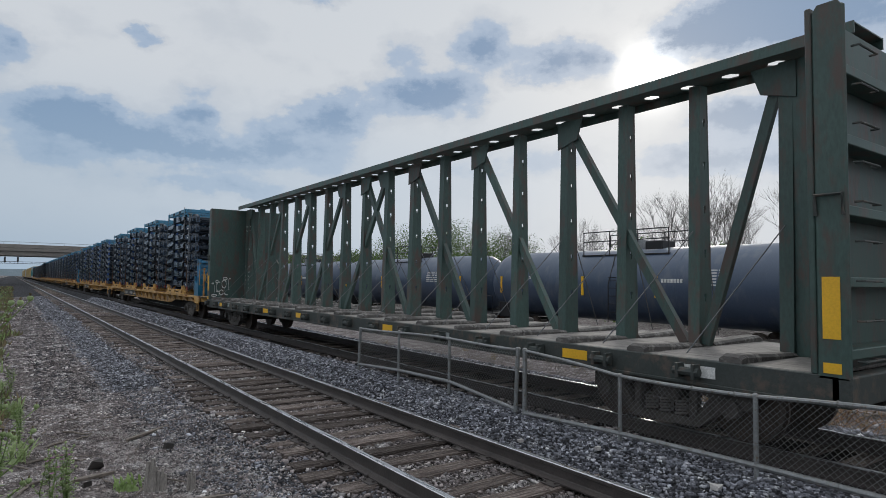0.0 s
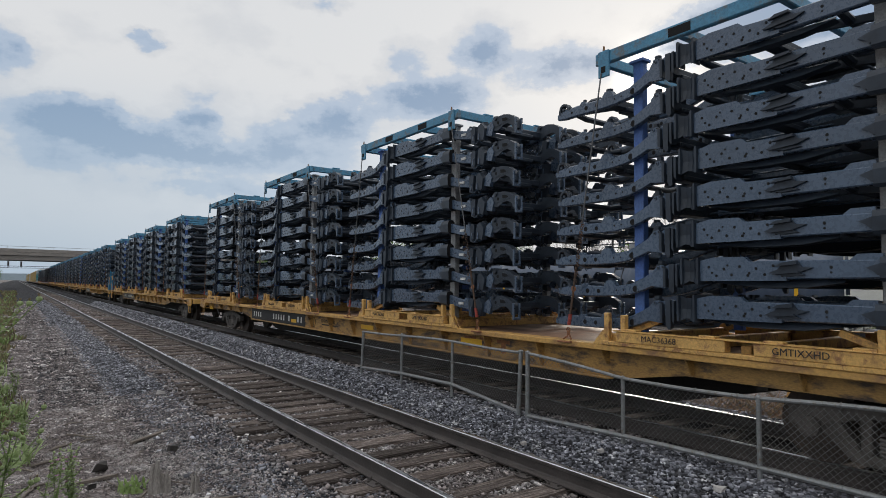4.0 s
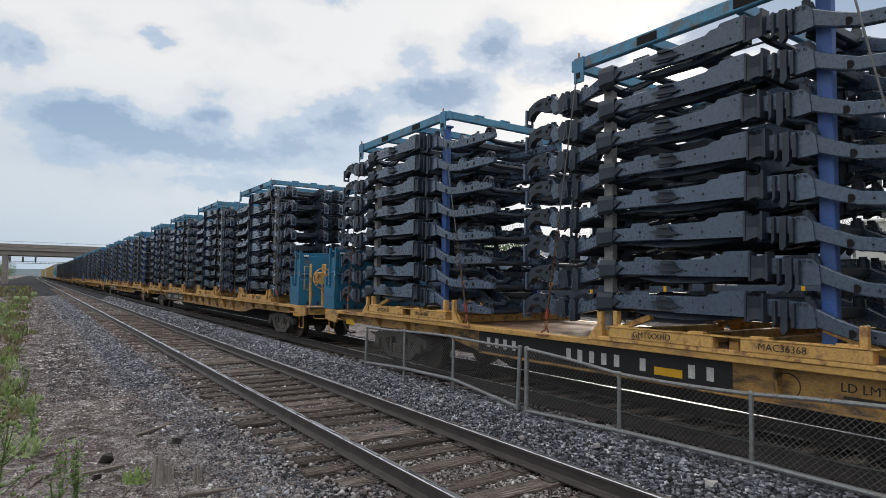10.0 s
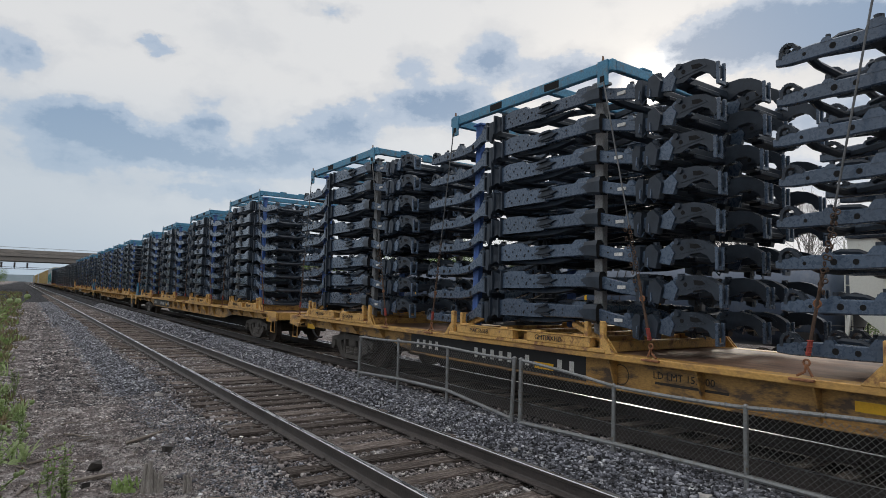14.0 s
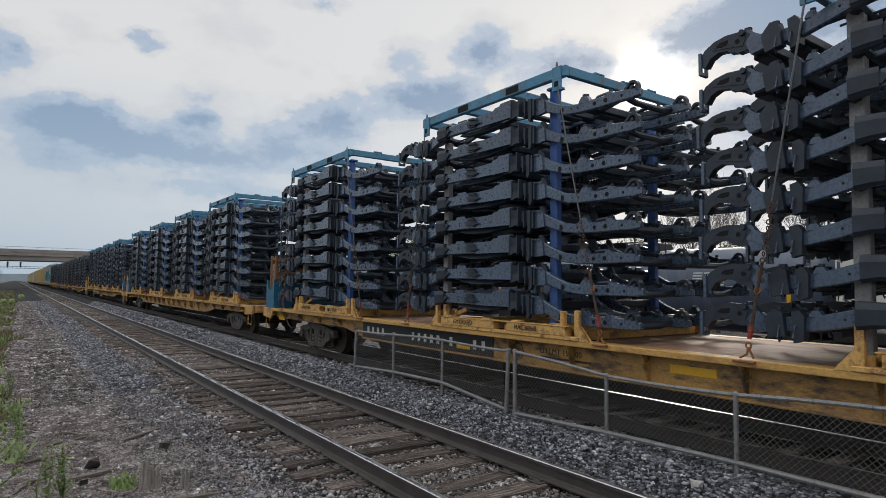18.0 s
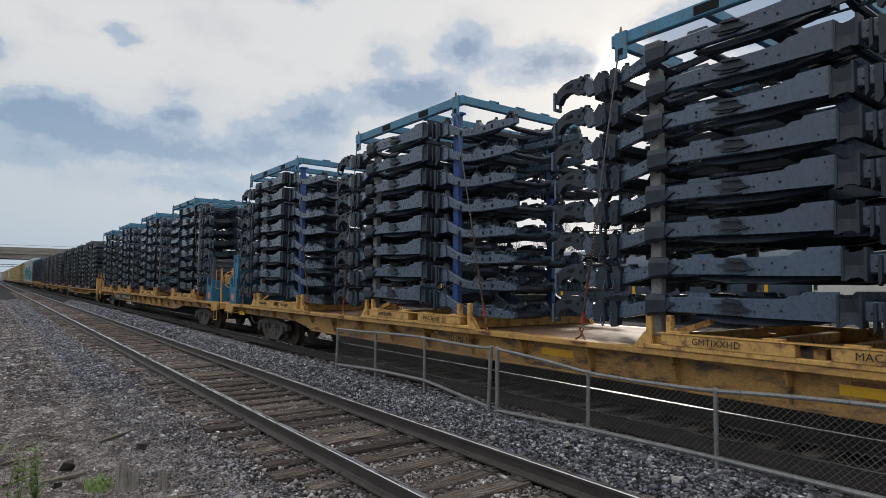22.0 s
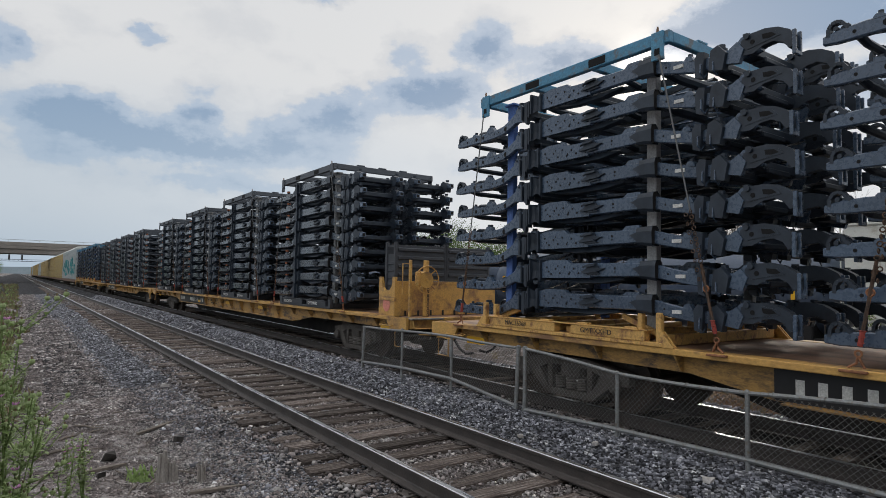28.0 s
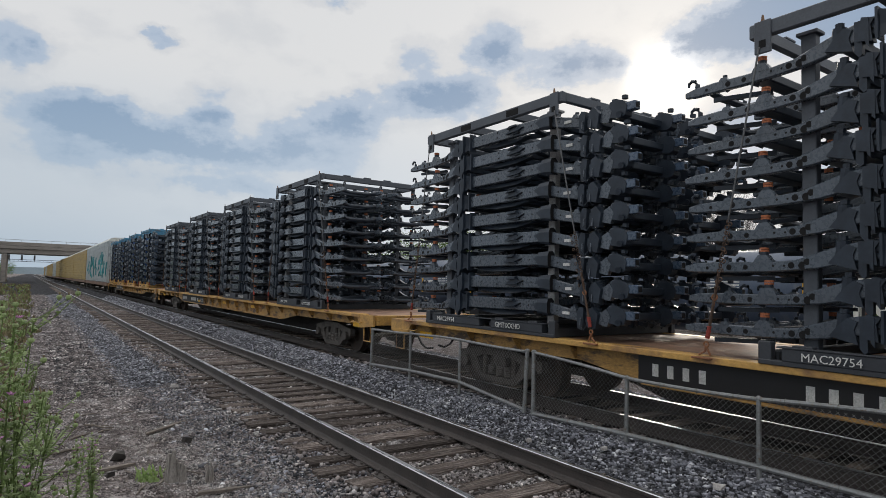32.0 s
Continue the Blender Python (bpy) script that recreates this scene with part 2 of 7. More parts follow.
M["pale_stone"] = mat("pale_stone", (0.50, 0.475, 0.455), (0.36, 0.34, 0.325), 0.85, 0, 8.0, 60, 0.3, spec=0.2)
M["tie"] = mat("weathered_tie", (0.165, 0.130, 0.114), (0.042, 0.034, 0.031), 0.9, 0, 5.0, 30, 1.0, 0.4, (0.25, 6, 6), dirt=(0.29, 0.25, 0.225), dirt_amount=0.26, vary=0.9, grain=0.5, spec=0.2)
M["rail_side"] = mat("rusty_rail", (0.090, 0.076, 0.070), (0.048, 0.042, 0.040), 0.6, 0.2, 3.0, 40, 0.3, 0.5)
M["rail_head"] = mat("worn_rail_head", (0.62, 0.63, 0.65), (0.50, 0.51, 0.53), 0.28, 0.9, 2.0, 30, 0.05, 0.4, (1, 0.1, 1))
M["steel"] = mat("galvanised_steel", (0.30, 0.31, 0.315), (0.19, 0.195, 0.195), 0.5, 0.4, 9.0, 70, 0.12, 0.5, dirt=(0.17, 0.135, 0.10), dirt_amount=0.14)
M["wire"] = mat("fence_wire", (0.25, 0.25, 0.25), (0.15, 0.145, 0.14), 0.5, 0.4, 4.0, 50, 0.0, 0.5)
M["yellow"] = mat("yellow_car_paint", (0.64, 0.375, 0.105), (0.50, 0.28, 0.085), 0.5, 0, 0.9, 35, 0.06, 0.5, (1, 0.5, 1), dirt=(0.24, 0.13, 0.065), dirt_amount=0.24, grain=0.2)
# car yellow with grime, darkened further for the shade under the flange
M["sill_web"] = mat("shaded_grimy_sill", (0.50, 0.29, 0.085), (0.33, 0.185, 0.06), 0.6, 0, 1.1, 30, 0.08, 0.5, (1, 0.7, 2), dirt=(0.085, 0.058, 0.04), dirt_amount=0.28, grain=0.25)
M["bright_yellow"] = mat("yellow_reflector", (0.80, 0.46, 0.02), (0.72, 0.40, 0.02), 0.45, 0, 3.0, 40, 0.03, grain=0.08)
M["rack_yellow"] = mat("yellow_rack_paint", (0.72, 0.43, 0.135), (0.55, 0.32, 0.10), 0.6, 0, 2.5, 35, 0.10, 0.5, dirt=(0.25, 0.12, 0.055), dirt_amount=0.22, grain=0.2)
M["deck"] = mat("worn_steel_deck", (0.30, 0.17, 0.115), (0.40, 0.25, 0.17), 0.62, 0.1, 0.9, 25, 0.2, 0.6, (1, 0.25, 1), dirt=(0.17, 0.10, 0.075), dirt_amount=0.3)
M["black"] = plain("black_paint", (0.014, 0.014, 0.016), 0.5)
M["under"] = mat("grimy_underframe", (0.040, 0.034, 0.030), (0.022, 0.020, 0.019), 0.85, 0.1, 3.0, 30, 0.3)
M["truck"] = mat("cast_truck_steel", (0.135, 0.122, 0.112), (0.075, 0.068, 0.062), 0.85, 0.1, 4.0, 30, 0.3, spec=0.3)
M["wheel"] = mat("wheel_steel", (0.10, 0.075, 0.06), (0.06, 0.05, 0.045), 0.6, 0.5, 4.0, 30, 0.15)
M["frame_black"] = mat("black_chassis_coat", (0.046, 0.074, 0.118), (0.070, 0.104, 0.158), 0.28, 0.0, 1.6, 22, 0.02, 0.6, vary=0.3, coat=0.3, grain=0.14)
M["frame_grey"] = mat("dull_chassis_coat", (0.056, 0.072, 0.092), (0.086, 0.104, 0.128), 0.28, 0.0, 1.6, 22, 0.02, 0.6, vary=0.3, coat=0.3, grain=0.14)
M["bushing"] = mat("orange_rust_bushing", (0.46, 0.15, 0.06), (0.33, 0.10, 0.045), 0.7, 0.0, 8.0, 60, 0.05, 0.5)
M["frame_dark"] = mat("black_bracket_coat", (0.016, 0.023, 0.034), (0.032, 0.044, 0.062), 0.42, 0.0, 4.0, 30, 0.04, grain=0.12, spec=0.4)
# black for solid patches that stand for the shade inside holes
M["hole"] = plain("hole_shade_black", (0.004, 0.004, 0.005), 0.9)
M["blue"] = mat("blue_rack_paint", (0.075, 0.27, 0.42), (0.055, 0.20, 0.33), 0.5, 0, 2.0, 35, 0.08, 0.5, dirt=(0.12, 0.14, 0.15), dirt_amount=0.2)
M["post_blue"] = mat("blue_post_paint", (0.045, 0.13, 0.46), (0.09, 0.16, 0.34), 0.55, 0, 3.0, 40, 0.08, 0.5)
M["post_grey"] = mat("grey_rack_post", (0.40, 0.40, 0.40), (0.25, 0.25, 0.25), 0.6, 0.1, 3.0, 40, 0.1, 0.5, vary=0.3)
M["rack_grey"] = mat("dark_rack_paint", (0.092, 0.105, 0.125), (0.060, 0.068, 0.082), 0.5, 0.0, 2.0, 40, 0.05, 0.5, grain=0.12)
M["rack_base"] = mat("black_rack_base", (0.030, 0.034, 0.042), (0.048, 0.053, 0.062), 0.5, 0.0, 2.0, 40, 0.05, 0.5, grain=0.15)
M["verge"] = mat("verge_grass", (0.125, 0.130, 0.055), (0.16, 0.125, 0.070), 0.8, 0, 0.6, 40, 0.0, 0.5)
M["pale_wood"] = mat("bleached_wood", (0.38, 0.35, 0.32), (0.20, 0.18, 0.165), 0.9, 0, 8.0, 40, 0.5, 0.5, (6, 6, 0.6), grain=0.4)
M["spring"] = mat("dusty_spring_steel", (0.22, 0.20, 0.185), (0.13, 0.12, 0.11), 0.7, 0.1, 4.0, 30, 0.15)
M["bin_blue"] = mat("blue_bin_paint", (0.012, 0.145, 0.265), (0.010, 0.105, 0.20), 0.42, 0, 1.2, 30, 0.04, 0.5, dirt=(0.07, 0.10, 0.12), dirt_amount=0.16, grain=0.1)
M["bin_teal"] = mat("teal_bin_paint", (0.05, 0.24, 0.42), (0.032, 0.17, 0.32), 0.5, 0, 1.6, 30, 0.06, 0.5, dirt=(0.16, 0.13, 0.10), dirt_amount=0.26, grain=0.14)
M["bin_dark"] = mat("dark_bin_paint", (0.040, 0.045, 0.055), (0.06, 0.065, 0.075), 0.6, 0, 2.0, 30, 0.08)
M["bin_rust"] = mat("rusty_bin", (0.20, 0.11, 0.065), (0.30, 0.19, 0.11), 0.8, 0.1, 3.0, 30, 0.3)
M["rust"] = mat("orange_rust", (0.34, 0.15, 0.07), (0.20, 0.085, 0.045), 0.8, 0.1, 12.0, 60, 0.2)
M["chain"] = mat("rusty_chain", (0.065, 0.05, 0.042), (0.14, 0.08, 0.05), 0.7, 0.3, 9.0, 60, 0.15)
M["cable"] = plain("steel_cable", (0.16, 0.165, 0.17), 0.5, 0.4)
M["strap_red"] = plain("faded_red_strap", (0.35, 0.06, 0.045), 0.8)
M["coupler"] = mat("brown_coupler", (0.165, 0.088, 0.060), (0.095, 0.055, 0.042), 0.8, 0.2, 4.0, 30, 0.25)
M["olive"] = mat("olive_green_paint", (0.060, 0.104, 0.090), (0.042, 0.074, 0.066), 0.5, 0, 1.3, 30, 0.05, 0.5, (1, 1, 0.35), dirt=(0.085, 0.062, 0.052), dirt_amount=0.26, vary=0.35, grain=0.18)
M["cb_deck"] = mat("grey_wood_floor", (0.30, 0.28, 0.262), (0.20, 0.186, 0.175), 0.85, 0, 2.0, 25, 0.3, 0.5, (1, 0.3, 1), dirt=(0.14, 0.128, 0.118), dirt_amount=0.2, spec=0.2)
M["cb_black"] = mat("weathered_dark_sill", (0.034, 0.044, 0.041), (0.055, 0.060, 0.056), 0.7, 0, 1.5, 30, 0.12, 0.5, dirt=(0.095, 0.075, 0.06), dirt_amount=0.22)
M["cb_riser"] = mat("dark_wood_riser", (0.15, 0.14, 0.132), (0.085, 0.08, 0.076), 0.85, 0, 3.0, 25, 0.3, 0.5, (1, 0.3, 1), dirt=(0.26, 0.245, 0.23), dirt_amount=0.25, spec=0.2)
M["faded_white"] = mat("worn_white_stencil", (0.62, 0.64, 0.61), (0.40, 0.43, 0.40), 0.7, 0, 6.0, 60, 0.03, 0.5, dirt=(0.050, 0.082, 0.070), dirt_amount=0.38)
M["white"] = mat("white_stencil", (0.72, 0.72, 0.70), (0.55, 0.55, 0.53), 0.7, 0, 9.0, 60, 0.03)
M["label_white"] = plain("white_label", (0.7, 0.7, 0.68), 0.6)
M["stencil"] = plain("black_stencil", (0.035, 0.03, 0.025), 0.7)
M["pink"] = mat("faded_pink_spot", (0.74, 0.28, 0.22), (0.64, 0.22, 0.16), 0.6, 0, 5.0, 50, 0.03)
M["tank"] = mat("black_tank_paint", (0.048, 0.070, 0.112), (0.062, 0.088, 0.136), 0.38, 0, 0.8, 25, 0.02, 0.5, (1, 1, 0.3), dirt=(0.085, 0.105, 0.14), dirt_amount=0.2, grain=0.10)
M["tank_top"] = mat("dusty_tank_fitting", (0.35, 0.36, 0.37), (0.22, 0.23, 0.24), 0.7, 0, 2.0, 30, 0.05)
M["hopper"] = mat("pale_hopper_paint", (0.70, 0.71, 0.66), (0.62, 0.63, 0.59), 0.55, 0, 0.5, 30, 0.03, 0.5, dirt=(0.45, 0.42, 0.36), dirt_amount=0.08, grain=0.06)
M["concrete"] = mat("weathered_concrete", (0.30, 0.27, 0.245), (0.20, 0.185, 0.172), 0.9, 0, 0.6, 12, 0.2, 0.5, (1, 1, 3))
M["ar_yellow"] = mat("faded_yellow_panel", (0.52, 0.38, 0.13), (0.42, 0.31, 0.13), 0.6, 0, 1.0, 25, 0.08, 0.5, dirt=(0.25, 0.19, 0.12), dirt_amount=0.25)
M["ar_silver"] = mat("silver_teal_panel", (0.50, 0.53, 0.53), (0.38, 0.43, 0.44), 0.5, 0.3, 1.0, 25, 0.08, 0.5, dirt=(0.26, 0.29, 0.30), dirt_amount=0.2)
M["ar_brown"] = mat("brown_rack_paint", (0.22, 0.13, 0.085), (0.15, 0.09, 0.065), 0.7, 0, 1.0, 25, 0.08)
M["graffiti"] = plain("teal_graffiti", (0.05, 0.32, 0.34), 0.6)
M["wood"] = mat("driftwood", (0.23, 0.195, 0.165), (0.10, 0.082, 0.07), 0.9, 0, 6.0, 40, 0.5, 0.5, (1, 1, 4), grain=0.4)
M["bark"] = mat("grey_bark", (0.15, 0.138, 0.13), (0.10, 0.092, 0.088), 0.9, 0, 4.0, 30, 0.2)
M["leaf"] = mat("weed_leaf", (0.24, 0.33, 0.115), (0.17, 0.25, 0.08), 0.6, 0, 5.0, 50, 0.1, 0.5, vary=0.3)
M["leaf_light"] = mat("pale_weed_leaf", (0.36, 0.44, 0.22), (0.27, 0.35, 0.15), 0.6, 0, 5.0, 50, 0.1, 0.5, vary=0.3)
M["bush"] = mat("bush_leaf", (0.125, 0.195, 0.050), (0.060, 0.105, 0.030), 0.65, 0, 0.8, 30, 0.1, 0.6, vary=0.35)
M["dry"] = mat("dry_grass", (0.26, 0.21, 0.12), (0.17, 0.13, 0.075), 0.85, 0, 3.0, 40, 0.1)
M["purple"] = mat("thistle_flower", (0.60, 0.30, 0.52), (0.48, 0.20, 0.42), 0.7, 0, 20.0, 60, 0.1)
# the blue haze of distance is mixed into the hills' colour
M["far_haze"] = mat("haze_tinted_hill", (0.16, 0.20, 0.23), (0.13, 0.17, 0.19), 0.95, 0, 0.02, 1, 0.0)
M["sign_dark"] = plain("signal_black", (0.02, 0.02, 0.022), 0.6)

# darker bed across the width of the train's track
M["dark_bed"] = mat("dark_track_bed", (0.028, 0.025, 0.024), (0.016, 0.015, 0.015), 0.9, 0, 2.2, 34, 1.0, 0.5, dirt=(0.06, 0.055, 0.05), dirt_amount=0.2, grain=0.6, spec=0.15)

M["brown_stone"] = mat("brown_stone", (0.350, 0.310, 0.303), (0.155, 0.131, 0.126), 0.85, 0, 1.0, 45, 0.35, 0.5, dirt=(0.56, 0.53, 0.52), dirt_amount=0.26, spec=0.2)


def leaf_glow(m):
    """Thin leaves let some of the light behind them through."""
    t = m.node_tree
    b = t.nodes["Principled BSDF"]
    tr = t.nodes.new("ShaderNodeBsdfTranslucent")
    link(t, b.inputs["Base Color"].links[0].from_socket, tr.inputs[0])
    mx = t.nodes.new("ShaderNodeMixShader")
    mx.inputs[0].default_value = 0.4
    link(t, b.outputs[0], mx.inputs[1])
    link(t, tr.outputs[0], mx.inputs[2])
    link(t, mx.outputs[0], t.nodes["Material Output"].inputs[0])


for key in ("leaf", "leaf_light", "bush", "dry"):
    leaf_glow(M[key])


# ---- mesh helpers ----
class Geo:
    """Collects vertices and faces with material slots, then becomes one mesh."""

    def __init__(self, *materials):
        self.v, self.f, self.s, self.mats = [], [], [], list(materials)

    def put(self, verts, faces, slot=0):
        n = len(self.v)
        self.v.extend(verts)
        self.f.extend([tuple(i + n for i in f) for f in faces])
        self.s.extend([slot] * len(faces))
        return self

    def box(self, lo, hi, c=0.0, slot=0):
        (x0, y0, z0), (x1, y1, z1) = lo, hi
        if c <= 0:
            v = [(x, y, z) for x in (x0, x1) for y in (y0, y1) for z in (z0, z1)]
            f = [(0, 1, 3, 2), (4, 6, 7, 5), (0, 4, 5, 1), (2, 3, 7, 6), (0, 2, 6, 4), (1, 5, 7, 3)]
            return self.put(v, f, slot)
        # each corner gives three vertices, one for each face that meets there
        v, idx = [], {}
        for i, x in enumerate((x0, x1)):
            for j, y in enumerate((y0, y1)):
                for k, z in enumerate((z0, z1)):
                    dx, dy, dz = (c if i == 0 else -c), (c if j == 0 else -c), (c if k == 0 else -c)
                    for a, p in enumerate(((x, y + dy, z + dz), (x + dx, y, z + dz), (x + dx, y + dy, z))):
                        idx[i, j, k, a] = len(v)
                        v.append(p)
        f = []
        for s in (0, 1):
            q = [idx[s, 0, 0, 0], idx[s, 0, 1, 0], idx[s, 1, 1, 0], idx[s, 1, 0, 0]]
            f.append(tuple(q if s == 0 else q[::-1]))
            q = [idx[0, s, 0, 1], idx[0, s, 1, 1], idx[1, s, 1, 1], idx[1, s, 0, 1]]
            f.append(tuple(q[::-1] if s == 0 else q))
            q = [idx[0, 0, s, 2], idx[0, 1, s, 2], idx[1, 1, s, 2], idx[1, 0, s, 2]]
            f.append(tuple(q if s == 0 else q[::-1]))
        for a in (0, 1):
            for b in (0, 1):
                f.append((idx[0, a, b, 1], idx[1, a, b, 1], idx[1, a, b, 2], idx[0, a, b, 2]))
                f.append((idx[a, 0, b, 0], idx[a, 1, b, 0], idx[a, 1, b, 2], idx[a, 0, b, 2]))
                f.append((idx[a, b, 0, 0], idx[a, b, 1, 0], idx[a, b, 1, 1], idx[a, b, 0, 1]))
                for k in (0, 1):
                    f.append((idx[a, b, k, 0], idx[a, b, k, 1], idx[a, b, k, 2]))
        return self.put(v, f, slot)

    def tube(self, path, r, n=8, slot=0, caps=True):
        """A round bar along the points; r is one radius or one for each point."""
        pts = [Vector(p) for p in path]
        rr = r if isinstance(r, (list, tuple)) else [r] * len(pts)
        verts, faces = [], []
        up = Vector((0, 0, 1))
        for i, p in enumerate(pts):
            d = (pts[min(i + 1, len(pts) - 1)] - pts[max(i - 1, 0)]).normalized()
            a = d.cross(up if abs(d.z) < 0.95 else Vector((0, 1, 0))).normalized()
            b = d.cross(a)
            verts += [p + (a * math.cos(2 * math.pi * k / n) + b * math.sin(2 * math.pi * k / n)) * rr[i] for k in range(n)]
        for i in range(len(pts) - 1):
            faces += [(i * n + k, i * n + (k + 1) % n, (i + 1) * n + (k + 1) % n, (i + 1) * n + k) for k in range(n)]
        if caps:
            faces += [tuple(range(n))[::-1], tuple((len(pts) - 1) * n + k for k in range(n))]
        return self.put(verts, faces, slot)

    def prism(self, outline, axis, a, b, slot=0):
        """An outline of (u, w) points pushed along an axis: x -> (y, z), y -> (x, z), z -> (x, y)."""
        n = len(outline)
        def at(u, w, t):
            return {"x": (t, u, w), "y": (u, t, w), "z": (u, w, t)}[axis]
        v = [at(u, w, a) for u, w in outline] + [at(u, w, b) for u, w in outline]
        f = [tuple(range(n))[::-1], tuple(range(n, 2 * n))] + [(i, (i + 1) % n, n + (i + 1) % n, n + i) for i in range(n)]
        return self.put(v, f, slot)

    def beam(self, p, q, w, h, slot=0):
        """A rectangular bar from p to q, w wide across and h high."""
        p, q = Vector(p), Vector(q)
        d = (q - p).normalized()
        a = d.cross(Vector((0, 0, 1)) if abs(d.z) < 0.95 else Vector((0, 1, 0))).normalized() * (w / 2)
        b = a.cross(d).normalized() * (h / 2)
        v = [p - a - b, p + a - b, p + a + b, p - a + b, q - a - b, q + a - b, q + a + b, q - a + b]
        return self.put(v, [(3, 2, 1, 0), (4, 5, 6, 7), (0, 1, 5, 4), (1, 2, 6, 5), (2, 3, 7, 6), (3, 0, 4, 7)], slot)

    def disc(self, c, r, axis, depth, n=12, slot=0):
        c = Vector(c)
        d = {"x": Vector((1, 0, 0)), "y": Vector((0, 1, 0)), "z": Vector((0, 0, 1))}[axis] * depth
        return self.tube([c, c + d], r, n, slot)

    def ring(self, c, axis, r, t, n=18, m=6, slot=0):
        c, verts, faces = Vector(c), [], []
        u, w = {"x": (Vector((0, 1, 0)), Vector((0, 0, 1))), "y": (Vector((1, 0, 0)), Vector((0, 0, 1))), "z": (Vector((1, 0, 0)), Vector((0, 1, 0)))}[axis]
        ax = u.cross(w)
        for i in range(n):
            d = u * math.cos(2 * math.pi * i / n) + w * math.sin(2 * math.pi * i / n)
            verts += [c + d * (r + t * math.cos(2 * math.pi * k / m)) + ax * t * math.sin(2 * math.pi * k / m) for k in range(m)]
        for i in range(n):
            faces += [(i * m + k, i * m + (k + 1) % m, ((i + 1) % n) * m + (k + 1) % m, ((i + 1) % n) * m + k) for k in range(m)]
        return self.put(verts, faces, slot)

    def mesh(self, name, smooth=False):
        me = bpy.data.meshes.new(name)
        me.from_pydata([tuple(v) for v in self.v], [], self.f)
        for m in self.mats:
            me.materials.append(m)
        me.polygons.foreach_set("material_index", self.s)
        if smooth:
            me.polygons.foreach_set("use_smooth", [True] * len(self.f))
            me.set_sharp_from_angle(angle=radians(40))
        bm = bmesh.new()
        bm.from_mesh(me)
        bmesh.ops.recalc_face_normals(bm, faces=bm.faces)
        bm.to_mesh(me)
        bm.free()
        return me


def part(name, g, parent=None, label="", at=None, smooth=False, data=None):
    """One mesh object, a thing of its own or a part of parent."""
    ob = new(name, data or g.mesh(name, smooth))
    ob.parent = parent
    if at is not None:
        ob.matrix_basis = at
    if label:
        ob["label"] = label
    return ob


def thing(name, m, label, category, group="", kind=""):
    ob = new(name)
    ob.empty_display_size = 0.2
    ob.matrix_basis = m
    return tagged(ob, label, category, group, kind)


def writing(text, size, material, m, parent, name="lettering", depth=0.004):
    """Raised stencil letters as a mesh; m: x along the line, y up the letters."""
    cu = bpy.data.curves.new(name, "FONT")
    cu.body, cu.size, cu.extrude, cu.align_x = text, size, depth / 2, "LEFT"
    cu.resolution_u = 2
    tmp = bpy.data.objects.new("tmp", cu)
    scene.collection.objects.link(tmp)
    dg = bpy.context.evaluated_depsgraph_get()
    dg.update()
    me = bpy.data.meshes.new_from_object(tmp.evaluated_get(dg))
    bpy.data.objects.remove(tmp)
    bpy.data.curves.remove(cu)
    me.name = name
    me.materials.clear()
    me.materials.append(material)
    ob = new(name, me)
    ob.parent, ob.matrix_basis = parent, m
    return ob


def facing(x, y, z, side=-1):
    """The pose of writing on a face that looks to -x (side -1): reads towards -y, up is z."""
    if side < 0:
        return Matrix(((0, 0, -1, x), (-1, 0, 0, y), (0, 1, 0, z), (0, 0, 0, 1)))
    return Matrix(((0, 0, 1, x), (1, 0, 0, y), (0, 1, 0, z), (0, 0, 0, 1)))


MOVING = []                            # everything that rides on the train
SPEEDS = [(0, 7.2), (1, 7.08), (2, 6.85), (3, 6.85), (4, 7.0), (8, 7.08), (10, 6.95), (12, 6.82), (20.5, 6.86), (22.5, 6.7), (25, 6.6), (28, 6.7), (32, 6.85)]   # seconds, metres a second towards the camera
TRACK_1, TRACK_2 = 3.91, 7.92          # the middles of the near and of the train's track
TRACK_3 = 21.2


def rides(ob):
    MOVING.append(ob)
    return ob


rng = np.random.default_rng(7)


# ---- ground ----
def ground_height(x, y=None):
    z = flat_height(x)
    if y is not None and -6 < x < 3.0 and -3 < y < 60:
        z += 0.04 * noise.noise(Vector((x * 0.8, y * 0.6, 0))) + 0.02 * noise.noise(Vector((x * 2.7, y * 2.2, 4)))
    if y is not None and 4.9 < x < 6.5 and -3 < y < 60:
        z += 0.025 * noise.noise(Vector((x * 2, y * 1.1, 9)))
    return z


def flat_height(x):
    xs = [-400, -60, -8, -2.5, 0.3, 1.6, 2.5, 5.15, 5.6, 6.1, 6.6, 9.3, 10.3, 11.5, 18.5, 19.6, 22.8, 24, 40, 400]
    zs = [-0.5, -0.45, -0.3, -0.28, -0.34, -0.36, -0.245, -0.245, 0.03, 0.07, -0.20, -0.22, -0.30, -0.75, -0.95, -0.8, -0.8, -1.0, -1.1, -1.2]
    return float(np.interp(x, xs, zs))


